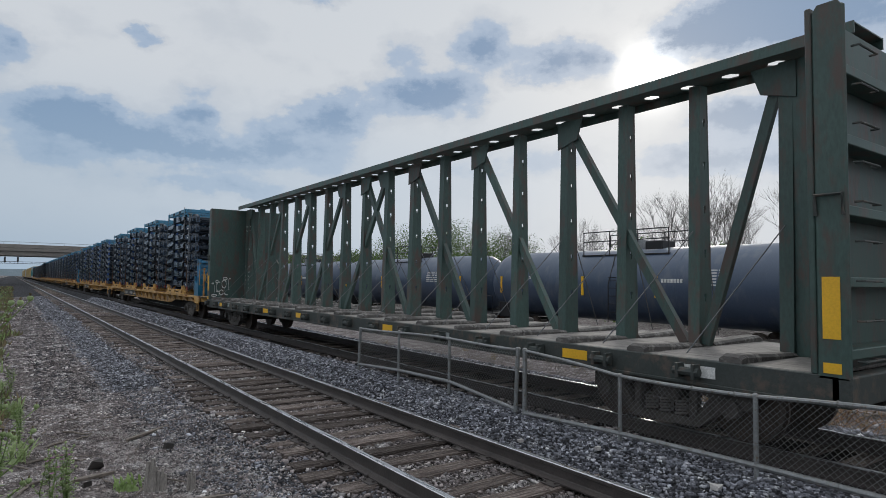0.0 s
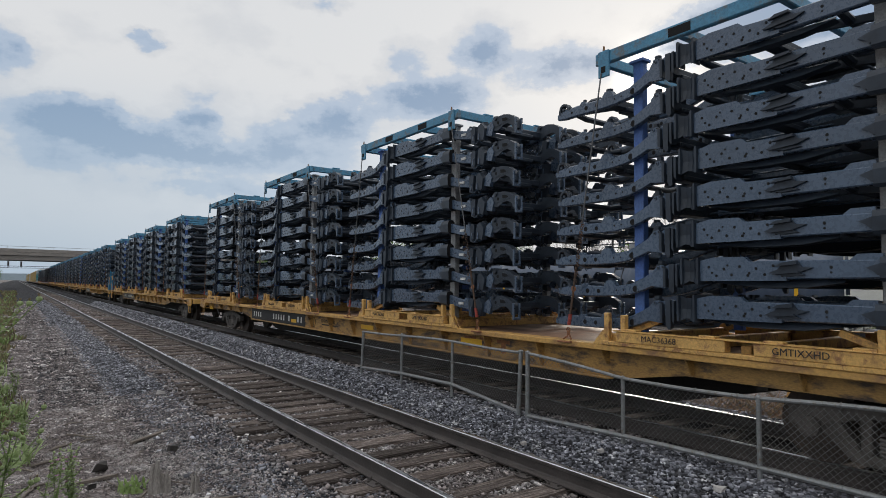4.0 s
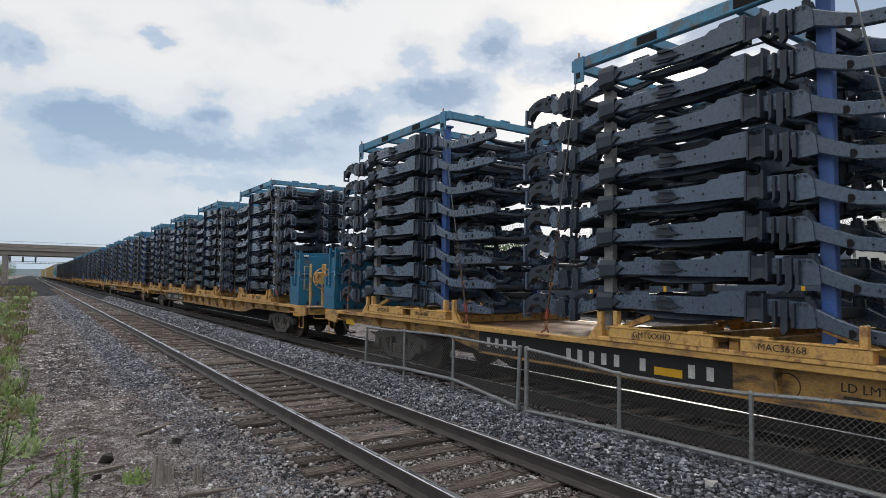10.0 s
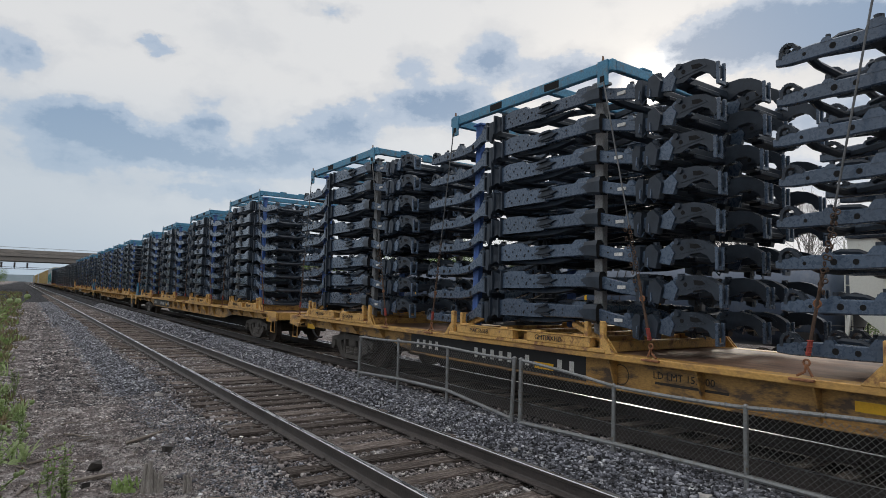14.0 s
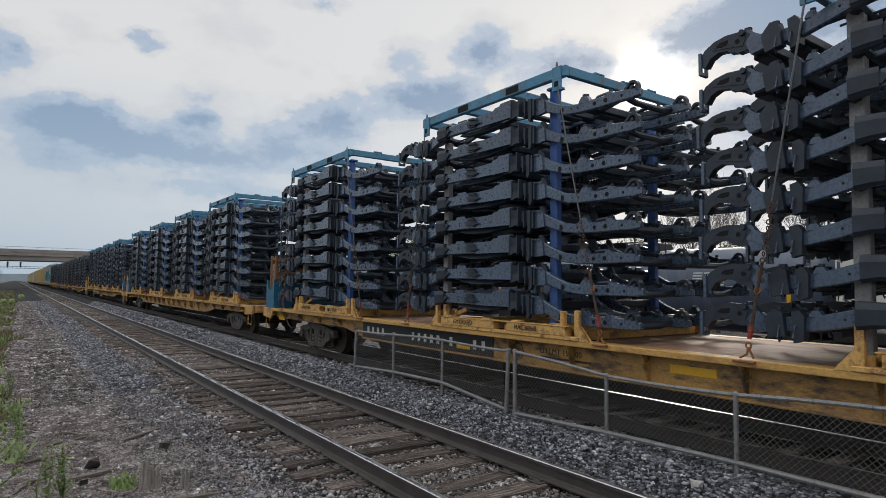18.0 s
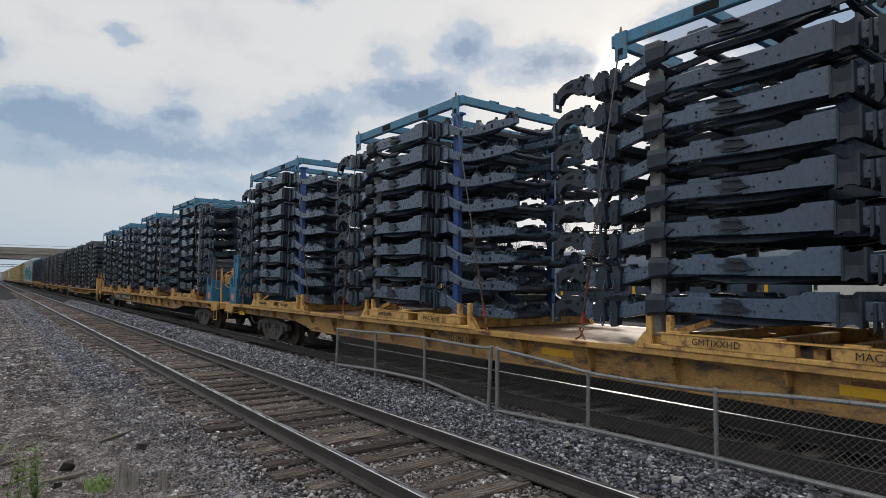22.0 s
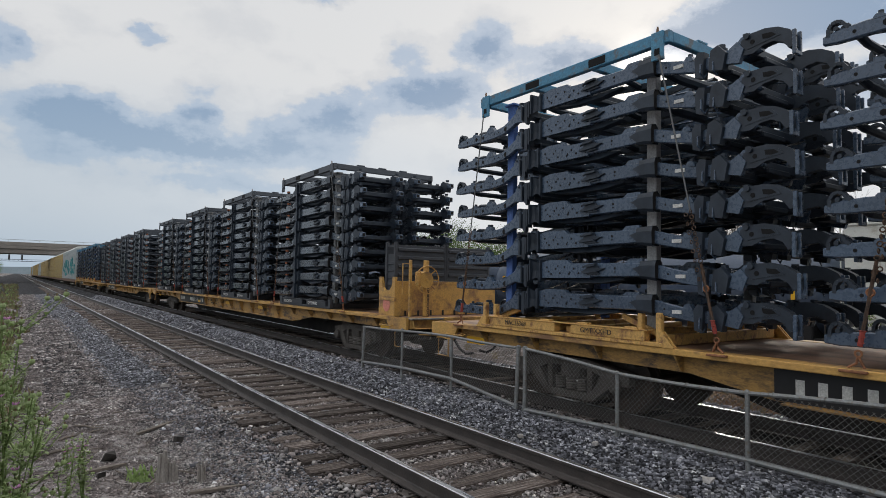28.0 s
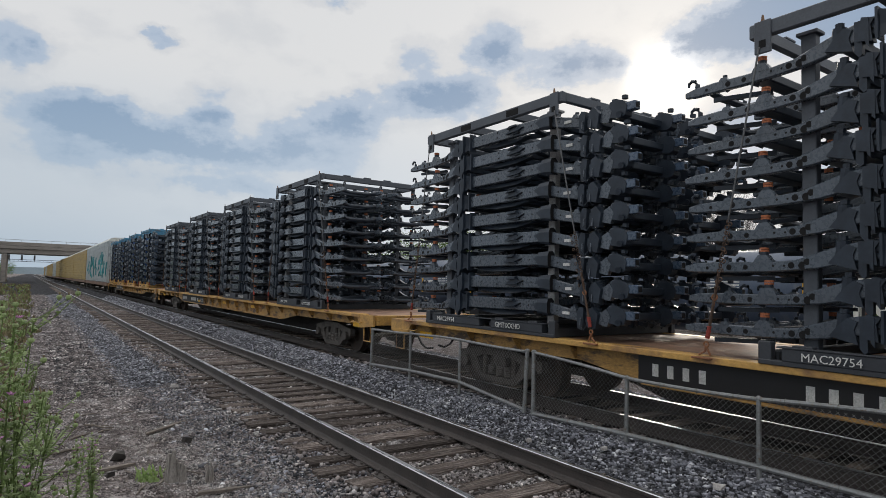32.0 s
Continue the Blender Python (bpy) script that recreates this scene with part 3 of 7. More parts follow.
def build_ground():
    xs = np.unique(np.concatenate([np.array([-1500, -400, -150, -60, -30, -15, -8, -5]), np.arange(-4, 12.01, 0.2), np.array([13, 15, 17, 18.5, 19.6, 20.5, 22.8, 24, 28, 34, 40, 60, 100, 250, 600, 2500])]))
    ys = np.concatenate([np.array([-700, -400, -230, -120, -60, -30, -15, -8, -4]), np.arange(-2, 16.01, 0.25), np.arange(17, 40, 1.0), np.array([44, 50, 58, 70, 85, 105, 130, 160, 200, 260, 350, 500, 800, 1400, 3500])])
    verts = []
    for y in ys:
        for x in xs:
            verts.append((x, y, ground_height(x, y)))
    n = len(xs)
    faces, slots = [], []
    for j in range(len(ys) - 1):
        for i in range(n - 1):
            faces.append((j * n + i, j * n + i + 1, (j + 1) * n + i + 1, (j + 1) * n + i))
            mx = (xs[i] + xs[i + 1]) / 2
            if 0.8 < mx < 2.8:
                mx += 0.5 * noise.noise(Vector((mx * 1.5, ys[j] * 0.9, 6)))
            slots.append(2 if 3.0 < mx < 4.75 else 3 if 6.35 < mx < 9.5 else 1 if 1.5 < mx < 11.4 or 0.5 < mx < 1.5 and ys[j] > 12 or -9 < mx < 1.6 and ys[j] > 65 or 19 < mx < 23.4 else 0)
    g = Geo(M["dirt"], M["ballast"], M["crib"], M["dark_bed"])
    g.v, g.f, g.s = verts, faces, slots
    ob = part("ground", g, smooth=True)
    tagged(ob, "bare grey dirt and gravel beside the railway tracks", "ground", kind="structure")


build_ground()


# ---- rails and ties ----
RAIL = [(-0.075, -0.18), (0.075, -0.18), (0.075, -0.165), (0.02, -0.15), (0.011, -0.135), (0.011, -0.05), (0.036, -0.036), (0.036, -0.008), (0.028, -0.001),
        (-0.028, -0.001), (-0.036, -0.008), (-0.036, -0.036), (-0.011, -0.05), (-0.011, -0.135), (-0.02, -0.15), (-0.075, -0.165)]


def rail(name, x, z, y0, y1, label):
    g = Geo(M["rail_side"], M["rail_head"])
    ys = [y0] + [y for y in (-60, -20, 0, 20, 60, 150, 400) if y0 < y < y1] + [y1]
    n = len(RAIL)
    v = [(x + u, y, z + w) for y in ys for u, w in RAIL]
    f, s = [], []
    for j in range(len(ys) - 1):
        for i in range(n):
            f.append((j * n + i, j * n + (i + 1) % n, (j + 1) * n + (i + 1) % n, (j + 1) * n + i))
            s.append(1 if i in (8, 9) else 0)
    g.v, g.f, g.s = v, f, s
    ob = part(name, g)
    return tagged(ob, label, "rail", kind="structure")


for side in (-0.752, 0.752):
    rail("rail_near_track", TRACK_1 + side, 0, -260, 1500, "rusty steel rail with a worn bright head")
    rail("rail_train_track", TRACK_2 + side, 0, -260, 1500, "steel rail with a bright head under the passing train")
    rail("rail_siding", TRACK_3 + side, -0.62, -120, 320, "rusty siding rail under the standing tank cars")
    rail("rail_far_track", -7.6 + side, -0.12, 70, 1500, "rusty steel rail of a track joining far off")


# ---- overpass, signals and the far distance ----
def build_overpass():
    y = 178.0
    g = Geo(M["concrete"])
    ob = thing("overpass", pose(0, y, 0), "long weathered concrete road bridge across the tracks", "bridge", kind="structure")
    x0, x1 = -140.0, 160.0
    part("deck", Geo(M["concrete"]).box((x0, -5, 7.5), (x1, 5, 8.3), 0.1), ob)
    for s in (-5.0, 4.7):
        part("parapet", Geo(M["concrete"]).box((x0, s, 8.3), (x1, s + 0.3, 9.15), 0.04), ob)
    for s in (-4.4, -2.2, 0.0, 2.2, 4.2):
        part("girder", Geo(M["concrete"]).box((x0, s - 0.25, 6.45), (x1, s + 0.25, 7.5), 0.05), ob)
    g = Geo(M["steel"])
    for k in range(int((x1 - x0) / 3)):
        g.tube([(x0 + k * 3.0, -4.85, 9.15), (x0 + k * 3.0, -4.85, 9.7)], 0.03, 5)
    g.tube([(x0, -4.85, 9.7), (x1, -4.85, 9.7)], 0.04, 5)
    part("railing", g, ob, "thin steel railing")
    for px in (-31, -5.1, 20, 46, 72, -58):
        part("pier", Geo(M["concrete"]).box((px - 0.55, -4.6, -1.2), (px + 0.55, 4.6, 6.45), 0.12), ob)
    return ob


build_overpass()


def build_signal_bridge():
    ob = thing("signal_bridge", pose(0, 420, 0), "dark steel signal bridge with three signal heads", "signal")
    for x in (-16, 26):
        part("post", Geo(M["sign_dark"]).beam((x, 0, -0.5), (x, 0, 11.5), 0.5, 0.5), ob)
    g = Geo(M["sign_dark"])
    for z in (8.6, 9.6):
        g.beam((-16, 0, z), (26, 0, z), 0.22, 0.22)
    for k in range(21):
        g.beam((-16 + 2 * k, 0, 8.6), (-15 + 2 * k, 0, 9.6), 0.09, 0.09)
    part("truss", g, ob)
    for x in (-10, -4, 2):
        head = part("signal_head", Geo(M["sign_dark"]).box((x - 0.45, -0.4, 9.3), (x + 0.45, 0.1, 12.3), 0.08), ob)
        part("mast", Geo(M["sign_dark"]).beam((x, 0, 8.6), (x, 0, 9.4), 0.15, 0.15), head)
    return ob


build_signal_bridge()


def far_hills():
    # sloping strips whose colour already holds the distance haze
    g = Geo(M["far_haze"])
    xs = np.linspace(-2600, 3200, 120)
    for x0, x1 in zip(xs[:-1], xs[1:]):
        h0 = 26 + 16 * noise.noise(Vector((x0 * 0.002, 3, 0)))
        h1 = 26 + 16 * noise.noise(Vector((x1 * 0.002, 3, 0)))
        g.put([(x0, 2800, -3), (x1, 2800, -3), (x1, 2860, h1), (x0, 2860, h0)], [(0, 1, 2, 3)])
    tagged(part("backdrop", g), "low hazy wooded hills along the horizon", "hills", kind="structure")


far_hills()


# ---- fence between the tracks ----
FX = 5.75
POSTS_A = [(10.95, 0.17, 0.87), (9.42, 0.24, 0.925), (7.87, 0.26, 0.93), (6.30, 0.10, 0.925)]
POSTS_B = [(6.12, 0.08, 0.925), (4.53, 0.14, 0.79), (2.97, 0.17, 0.81), (1.45, 0.17, 0.90), (-0.1, 0.17, 0.93), (-1.7, 0.17, 0.92), (-3.3, 0.17, 0.93), (-4.9, 0.17, 0.92)]


def build_fence(posts, label, lean):
    ob = thing("chain_link_fence", pose(FX, 0, 0), label, "fence", "fence panels between the tracks")
    ys = np.array([p[0] for p in posts])
    zb, zt = np.array([p[1] for p in posts]), np.array([p[2] for p in posts])
    o = np.argsort(ys)
    def low(y):
        return float(np.interp(y, ys[o], zb[o]))
    def top(y):
        return float(np.interp(y, ys[o], zt[o])) - 0.012 * math.sin(y * 2.1)
    for i, (y, b, t) in enumerate(posts):
        d = lean if i in (0, len(posts) - 1) and len(posts) == 4 else 0.0
        r = 0.03 if i in (0, len(posts) - 1) else 0.024
        post = part("post", Geo(M["steel"]).tube([(0, y + 0.02 * (i % 2), -0.30), (0, y, b), (0, y + d * 0.3, t)], r, 8), ob, smooth=True)
        part("cap", Geo(M["steel"]).tube([(0, y + d * 0.3, t), (0, y + d * 0.3, t + 0.02), (0, y + d * 0.3, t + 0.035)], [r * 1.25, r * 1.2, r * 0.5], 8), post, smooth=True)
    span = np.linspace(ys.max(), ys.min(), 60)
    part("top_rail", Geo(M["steel"]).tube([(0, y, top(y)) for y in span], 0.021, 8), ob, smooth=True)
    part("bottom_rail", Geo(M["steel"]).tube([(0.0, y, low(y)) for y in span], 0.027, 8), ob, smooth=True)
    g = Geo(M["wire"])
    for dy in np.arange(0.25, 12, 0.45):
        for f in (top, low):
            y = ys.max() - dy
            if y > ys.min():
                g.ring((0, y, f(y)), "y", 0.026, 0.004, 10, 4)
    tagged(part("tie_wire", g, ob), kind="stuff")
    # woven diamonds: two families of slanting wires, cut at the rails
    g, step, h = Geo(M["wire"]), 0.062, 0.9
    y = ys.min() - h
    while y < ys.max():
        for sgn in (1, -1):
            p = []
            for k in range(15):
                u = k / 14
                yy = y + h * u if sgn > 0 else y + h * (1 - u)
                zz = 0.05 + h * u
                if ys.min() <= yy <= ys.max() and low(yy) <= zz <= top(yy):
                    p.append((0.004 * sgn + 0.012 * math.sin(yy * 1.7), yy, zz))
            if len(p) > 1:
                g.tube([p[0], p[-1]] if len(p) < 5 else [p[0], p[len(p) // 2], p[-1]], 0.0030, 3, 0, False)
        y += step
    tagged(part("wire_mesh", g, ob), "rusty grey woven diamond wire", kind="stuff")
    return ob


build_fence(POSTS_A, "low galvanised chain-link fence panel on ballast", -0.15)
build_fence(POSTS_B, "low sagging galvanised chain-link fence panel with bent top rail", 0.0)


# ---- loads: truck frames clamped in racks ----
def lerp(table, u):
    xs = [r[0] for r in table]
    return [float(np.interp(u, xs, [r[k] for r in table])) for k in range(1, len(table[0]))]


# along the frame from its thin front tip: place, height of the rail's middle, rail height, sideways place, rail width
SIDE = [
    (0.00, -0.255, 0.085, 0.54, 0.07), (0.14, -0.245, 0.135, 0.54, 0.08), (0.40, -0.235, 0.15, 0.54, 0.08), (0.75, -0.24, 0.145, 0.54, 0.08),
    (1.10, -0.235, 0.135, 0.54, 0.08), (1.35, -0.205, 0.14, 0.545, 0.085), (1.55, -0.14, 0.16, 0.56, 0.09), (1.78, -0.045, 0.19, 0.58, 0.09),
    (2.00, 0.015, 0.185, 0.60, 0.09), (2.22, 0.02, 0.18, 0.63, 0.09), (2.42, 0.012, 0.20, 0.645, 0.09), (3.60, 0.015, 0.19, 0.645, 0.09),
    (4.32, 0.015, 0.175, 0.645, 0.085), (4.50, -0.005, 0.17, 0.635, 0.085), (4.72, -0.055, 0.165, 0.60, 0.085), (5.05, -0.115, 0.15, 0.54, 0.08),
    (5.35, -0.12, 0.155, 0.52, 0.085), (5.62, -0.08, 0.17, 0.52, 0.09), (5.85, -0.06, 0.16, 0.52, 0.09),
]
# the smooth frames have a straighter and thinner front
SIDE_SMOOTH = [(u, zc * 0.55 if u < 1.9 else zc, h * (0.82 if u < 1.5 else 1.0), x, w) for u, zc, h, x, w in SIDE]
FRAME_LEN, RACK_LEN = 5.85, 3.75
FRONT = 1.02                           # how far the thin tip stands past the rack


def side_rail(g, sign, style):
    """One side member: a bent box rail with its pressed brackets, plates and holes. The tip is at y = 0, the horn end at y = -FRAME_LEN.
    style: pierced (a grid of bolt holes), stepped (raised plates) or smooth."""
    table = SIDE_SMOOTH if style == "smooth" else SIDE
    us = sorted(set([r[0] for r in SIDE] + list(np.arange(0.2, FRAME_LEN, 0.22))))
    verts, n = [], 8
    for u in us:
        zc, h, x, w = lerp(table, u)
        c = 0.012
        for dx, dz in ((-w / 2, -h / 2 + c), (-w / 2 + c, -h / 2), (w / 2 - c, -h / 2), (w / 2, -h / 2 + c), (w / 2, h / 2 - c), (w / 2 - c, h / 2), (-w / 2 + c, h / 2), (-w / 2, h / 2 - c)):
            verts.append((sign * (x + dx), -u, zc + dz))
    faces = [(i * n + k, i * n + (k + 1) % n, (i + 1) * n + (k + 1) % n, (i + 1) * n + k) for i in range(len(us) - 1) for k in range(n)]
    faces += [tuple(range(n)), tuple((len(us) - 1) * n + k for k in range(n))]
    g.put(verts, faces)

    def out(u, e=0.0):
        zc, h, x, w = lerp(table, u)
        return sign * (x + w / 2 + e), zc, h

    def plate(outline, u, e0, e1, slot=0):
        """A flat plate over the rail's outer face: outline of (u, height over the rail's middle at u), from e0 to e1 outside the face."""
        X, zc, h = out(u)
        g.prism([(-a, zc + b) for a, b in outline], "x", X + sign * e0, X + sign * e1, slot)

    # tip: an arched towing eye that stands on the rail, with an open hole
    x = sign * 0.54
    if style == "smooth":
        # a thin hook, curled back over the rail
        g.tube([(x, -0.16, -0.12), (x, -0.15, -0.03), (x, -0.12, 0.02), (x, -0.07, 0.035), (x, -0.03, 0.01), (x, -0.03, -0.03)], [0.035, 0.028, 0.024, 0.022, 0.02, 0.016], 7, 2)
    else:
        arch = [(0.05, -0.23), (0.055, -0.15), (0.085, -0.105), (0.13, -0.09), (0.18, -0.105), (0.205, -0.14), (0.25, -0.18)]
        for (a0, b0), (a1, b1) in zip(arch[:-1], arch[1:]):
            g.beam((x, -a0, b0), (x, -a1, b1), 0.085, 0.035, 2)
        g.tube([(x - 0.05, -0.13, -0.165), (x + 0.05, -0.13, -0.165)], 0.024, 8, 2)
        g.prism([(-0.15, -0.20), (-0.27, -0.17), (-0.24, -0.13), (-0.17, -0.15)], "x", x - 0.02, x + 0.02, 2)
    # rounded body mount humps and paired bushes on the thin rail and further back
    for u, s, up in ((0.98, 0.11, 0.075), (0.52, 0.06, 0.03), (4.95, 0.07, 0.05), (5.66, 0.10, 0.06)):
        X, zc, h = out(u)
        t = zc + h / 2
        g.prism([(-u - s, t - 0.015), (-u + s, t - 0.015), (-u + s * 0.8, t + up * 0.35), (-u + s * 0.45, t + up), (-u - s * 0.45, t + up), (-u - s * 0.8, t + up * 0.35)], "x", X - sign * 0.085, X + sign * 0.004)
        g.disc((X - sign * 0.045, -u, t + up - 0.01), s * 0.45, "z", 0.045, 8, 2)
        if style == "smooth" and u == 0.98:
            for z in (0.035, 0.062):
                g.disc((X - sign * 0.045, -u, t + up + z), 0.05, "z", 0.022, 10, 4)
    # tall ear plate where the thin rail meets the deep middle: rounded crown with two bolt eyes
    if style == "smooth":
        plate([(1.70, -0.09), (1.86, -0.13), (1.97, -0.16), (1.93, -0.02), (1.96, 0.06), (1.88, 0.10), (1.80, 0.03)], 1.84, -0.06, 0.03, 2)
        plate([(2.02, -0.12), (2.16, -0.15), (2.14, 0.02), (2.18, 0.08), (2.06, 0.11)], 2.08, -0.06, 0.045, 2)
    else:
        plate([(1.72, -0.13), (1.92, -0.15), (1.93, 0.03), (1.90, 0.11), (1.86, 0.13), (1.80, 0.12), (1.74, 0.06)], 1.82, -0.05, 0.016)
        plate([(1.915, -0.16), (1.95, -0.165), (1.95, 0.06), (1.915, 0.09)], 1.9, -0.05, 0.055, 2)
        X, zc, h = out(1.86)
        for u, z in ((1.885, 0.095), (1.82, 0.085)):
            g.disc((X, -u, zc + z), 0.022, "x", sign * 0.026, 8, 0)
            g.disc((X + sign * 0.026, -u, zc + z), 0.011, "x", sign * 0.003, 6, 1)
    # hanging plates behind it
    plate([(1.99, 0.09), (2.06, 0.09), (2.06, -0.25), (2.03, -0.27), (1.99, -0.22)], 2.0, -0.03, 0.035, 2)
    plate([(2.10, 0.08), (2.13, 0.08), (2.13, -0.20), (2.10, -0.16)], 2.1, -0.06, 0.05, 2)
    # flared box bracket that clasps the rail
    for u0, u1, e in ((2.20, 2.225, 0.075), (2.40, 2.425, 0.055)):
        plate([(u0, 0.15), (u1, 0.155), (u1, -0.16), (u0, -0.15)], 2.3, -0.08, e, 2)
    X, zc, h = out(2.3)
    v = []
    for u, e, t, b in ((2.225, 0.030, 0.14, -0.15), (2.29, 0.012, 0.12, -0.12), (2.35, 0.018, 0.11, -0.13), (2.40, 0.045, 0.13, -0.16)):
        v += [(X + sign * e, -u, zc + t), (X + sign * (e - 0.012), -u, zc - 0.01), (X + sign * (e + 0.006), -u, zc + b)]
    g.put(v, [(k * 3 + m, k * 3 + m + 1, k * 3 + m + 4, k * 3 + m + 3) for k in range(3) for m in range(2)], 2)
    # side plate over the deep middle, with its raised and stepped upper edge
    if style == "stepped":
        plate([(2.43, -0.105), (3.35, -0.10), (3.30, 0.085), (2.92, 0.10), (2.86, 0.135), (2.76, 0.14), (2.73, 0.175), (2.43, 0.18)], 2.8, -0.07, 0.006)
        plate([(3.74, 0.08), (4.05, 0.08), (4.02, 0.145), (3.78, 0.145)], 3.9, -0.075, -0.055)
    elif style == "pierced":
        plate([(2.43, -0.115), (3.42, -0.11), (3.40, 0.075), (3.02, 0.10), (2.96, 0.15), (2.60, 0.155), (2.43, 0.12)], 2.8, -0.07, 0.006)
        plate([(4.00, 0.08), (4.30, 0.08), (4.29, 0.145), (4.08, 0.145)], 4.1, -0.06, -0.01)
    # ragged spring bracket half way, standing out from the rail
    c = 3.45 if style != "smooth" else 3.62
    plate([(c - 0.20, -0.03), (c - 0.10, 0.01), (c - 0.06, 0.075), (c + 0.08, 0.095), (c + 0.13, 0.03), (c + 0.24, 0.02), (c + 0.10, -0.03), (c + 0.16, -0.055), (c - 0.02, -0.07), (c - 0.12, -0.045)], c, -0.02, 0.035, 2)
    plate([(c - 0.12, 0.035), (c + 0.10, 0.055), (c + 0.10, 0.08), (c - 0.05, 0.075)], c, 0.03, 0.075, 2)
    plate([(c - 0.16, -0.05), (c + 0.12, -0.03), (c + 0.10, -0.01), (c - 0.10, -0.02)], c, 0.03, 0.06, 2)
    # inner lower member seen under the rail, a pressed trough
    X, zc, h = out(3.0)
    v = []
    for u, b in ((2.45, 0.0), (2.70, 0.05), (3.1, 0.085), (3.6, 0.08), (3.95, 0.03)):
        v += [(X - sign * 0.10, -u, zc - h / 2 + 0.01), (X - sign * 0.05, -u, zc - h / 2 - b), (X - sign * 0.16, -u, zc - h / 2 - b - 0.01)]
    g.put(v, [(k * 3 + m, k * 3 + m + 1, k * 3 + m + 4, k * 3 + m + 3) for k in range(4) for m in range(2)], 2)
    # sleeve at the end of the deep middle: a wide arched socket, open towards the horn
    X, zc, h = out(4.40)
    ring_a = [(-0.07, -0.105), (-0.07, 0.09), (-0.03, 0.13), (0.035, 0.12), (0.055, 0.06), (0.05, -0.08), (0.02, -0.115)]
    v = [(X + sign * a * 0.8, -4.28, zc + b * 0.95) for a, b in ring_a] + [(X + sign * a, -4.40, zc + b) for a, b in ring_a] + [(X + sign * a * 1.25, -4.54, zc + b * 1.12 - 0.01) for a, b in ring_a]
    m = len(ring_a)
    g.put(v, [(r * m + k, r * m + (k + 1) % m, (r + 1) * m + (k + 1) % m, (r + 1) * m + k) for r in range(2) for k in range(m)], 2)
    # a black plug paints the shade inside the socket's mouth
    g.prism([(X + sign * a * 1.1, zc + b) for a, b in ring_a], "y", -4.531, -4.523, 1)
    plate([(4.16, 0.01), (4.34, 0.07), (4.34, -0.05), (4.26, -0.06), (4.22, -0.02)], 4.3, -0.01, 0.03, 2)
    # bent rod loops and upright tower near the horn
    for u in (5.14, 5.30):
        X, zc, h = out(u)
        g.tube([(X - sign * 0.01, -u, zc + 0.02), (X + sign * 0.07, -u, zc - 0.02), (X + sign * 0.09, -u - 0.01, zc - 0.13), (X + sign * 0.03, -u - 0.02, zc - 0.18), (X - sign * 0.04, -u - 0.02, zc - 0.10)], 0.011, 5, 0)
    plate([(5.06, -0.16), (5.16, -0.19), (5.18, 0.13), (5.10, 0.15), (5.05, 0.08)], 5.1, -0.06, 0.05, 2)
    plate([(5.24, -0.12), (5.42, -0.15), (5.46, 0.05), (5.36, 0.16), (5.27, 0.12)], 5.3, -0.04, 0.07, 2)
    plate([(5.44, -0.10), (5.60, -0.13), (5.66, 0.02), (5.58, 0.12), (5.48, 0.06)], 5.5, -0.04, 0.03, 0)
    # holes, as black discs that paint the shade inside them, and the white label
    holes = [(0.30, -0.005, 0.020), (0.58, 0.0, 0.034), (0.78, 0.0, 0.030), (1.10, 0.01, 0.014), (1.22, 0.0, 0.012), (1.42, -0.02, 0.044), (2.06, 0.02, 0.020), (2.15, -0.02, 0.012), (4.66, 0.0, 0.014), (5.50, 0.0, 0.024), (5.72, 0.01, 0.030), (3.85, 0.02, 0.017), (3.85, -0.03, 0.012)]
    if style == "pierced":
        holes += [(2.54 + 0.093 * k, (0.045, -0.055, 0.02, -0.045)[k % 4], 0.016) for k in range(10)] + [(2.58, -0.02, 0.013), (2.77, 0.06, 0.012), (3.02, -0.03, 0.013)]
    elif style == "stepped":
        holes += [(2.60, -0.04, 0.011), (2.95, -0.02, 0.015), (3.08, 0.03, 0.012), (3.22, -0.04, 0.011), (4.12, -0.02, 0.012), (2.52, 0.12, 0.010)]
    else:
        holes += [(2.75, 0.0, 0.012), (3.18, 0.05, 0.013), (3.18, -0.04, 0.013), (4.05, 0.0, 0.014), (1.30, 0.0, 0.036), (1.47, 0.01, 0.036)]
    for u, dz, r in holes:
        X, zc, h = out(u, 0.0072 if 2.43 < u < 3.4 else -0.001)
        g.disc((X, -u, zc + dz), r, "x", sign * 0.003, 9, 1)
    X, zc, h = out(4.80, -0.004)
    if sign < 0:
        g.box((X - 0.012, -4.89, zc - 0.022), (X + 0.01, -4.75, zc + 0.022), 0, 3)


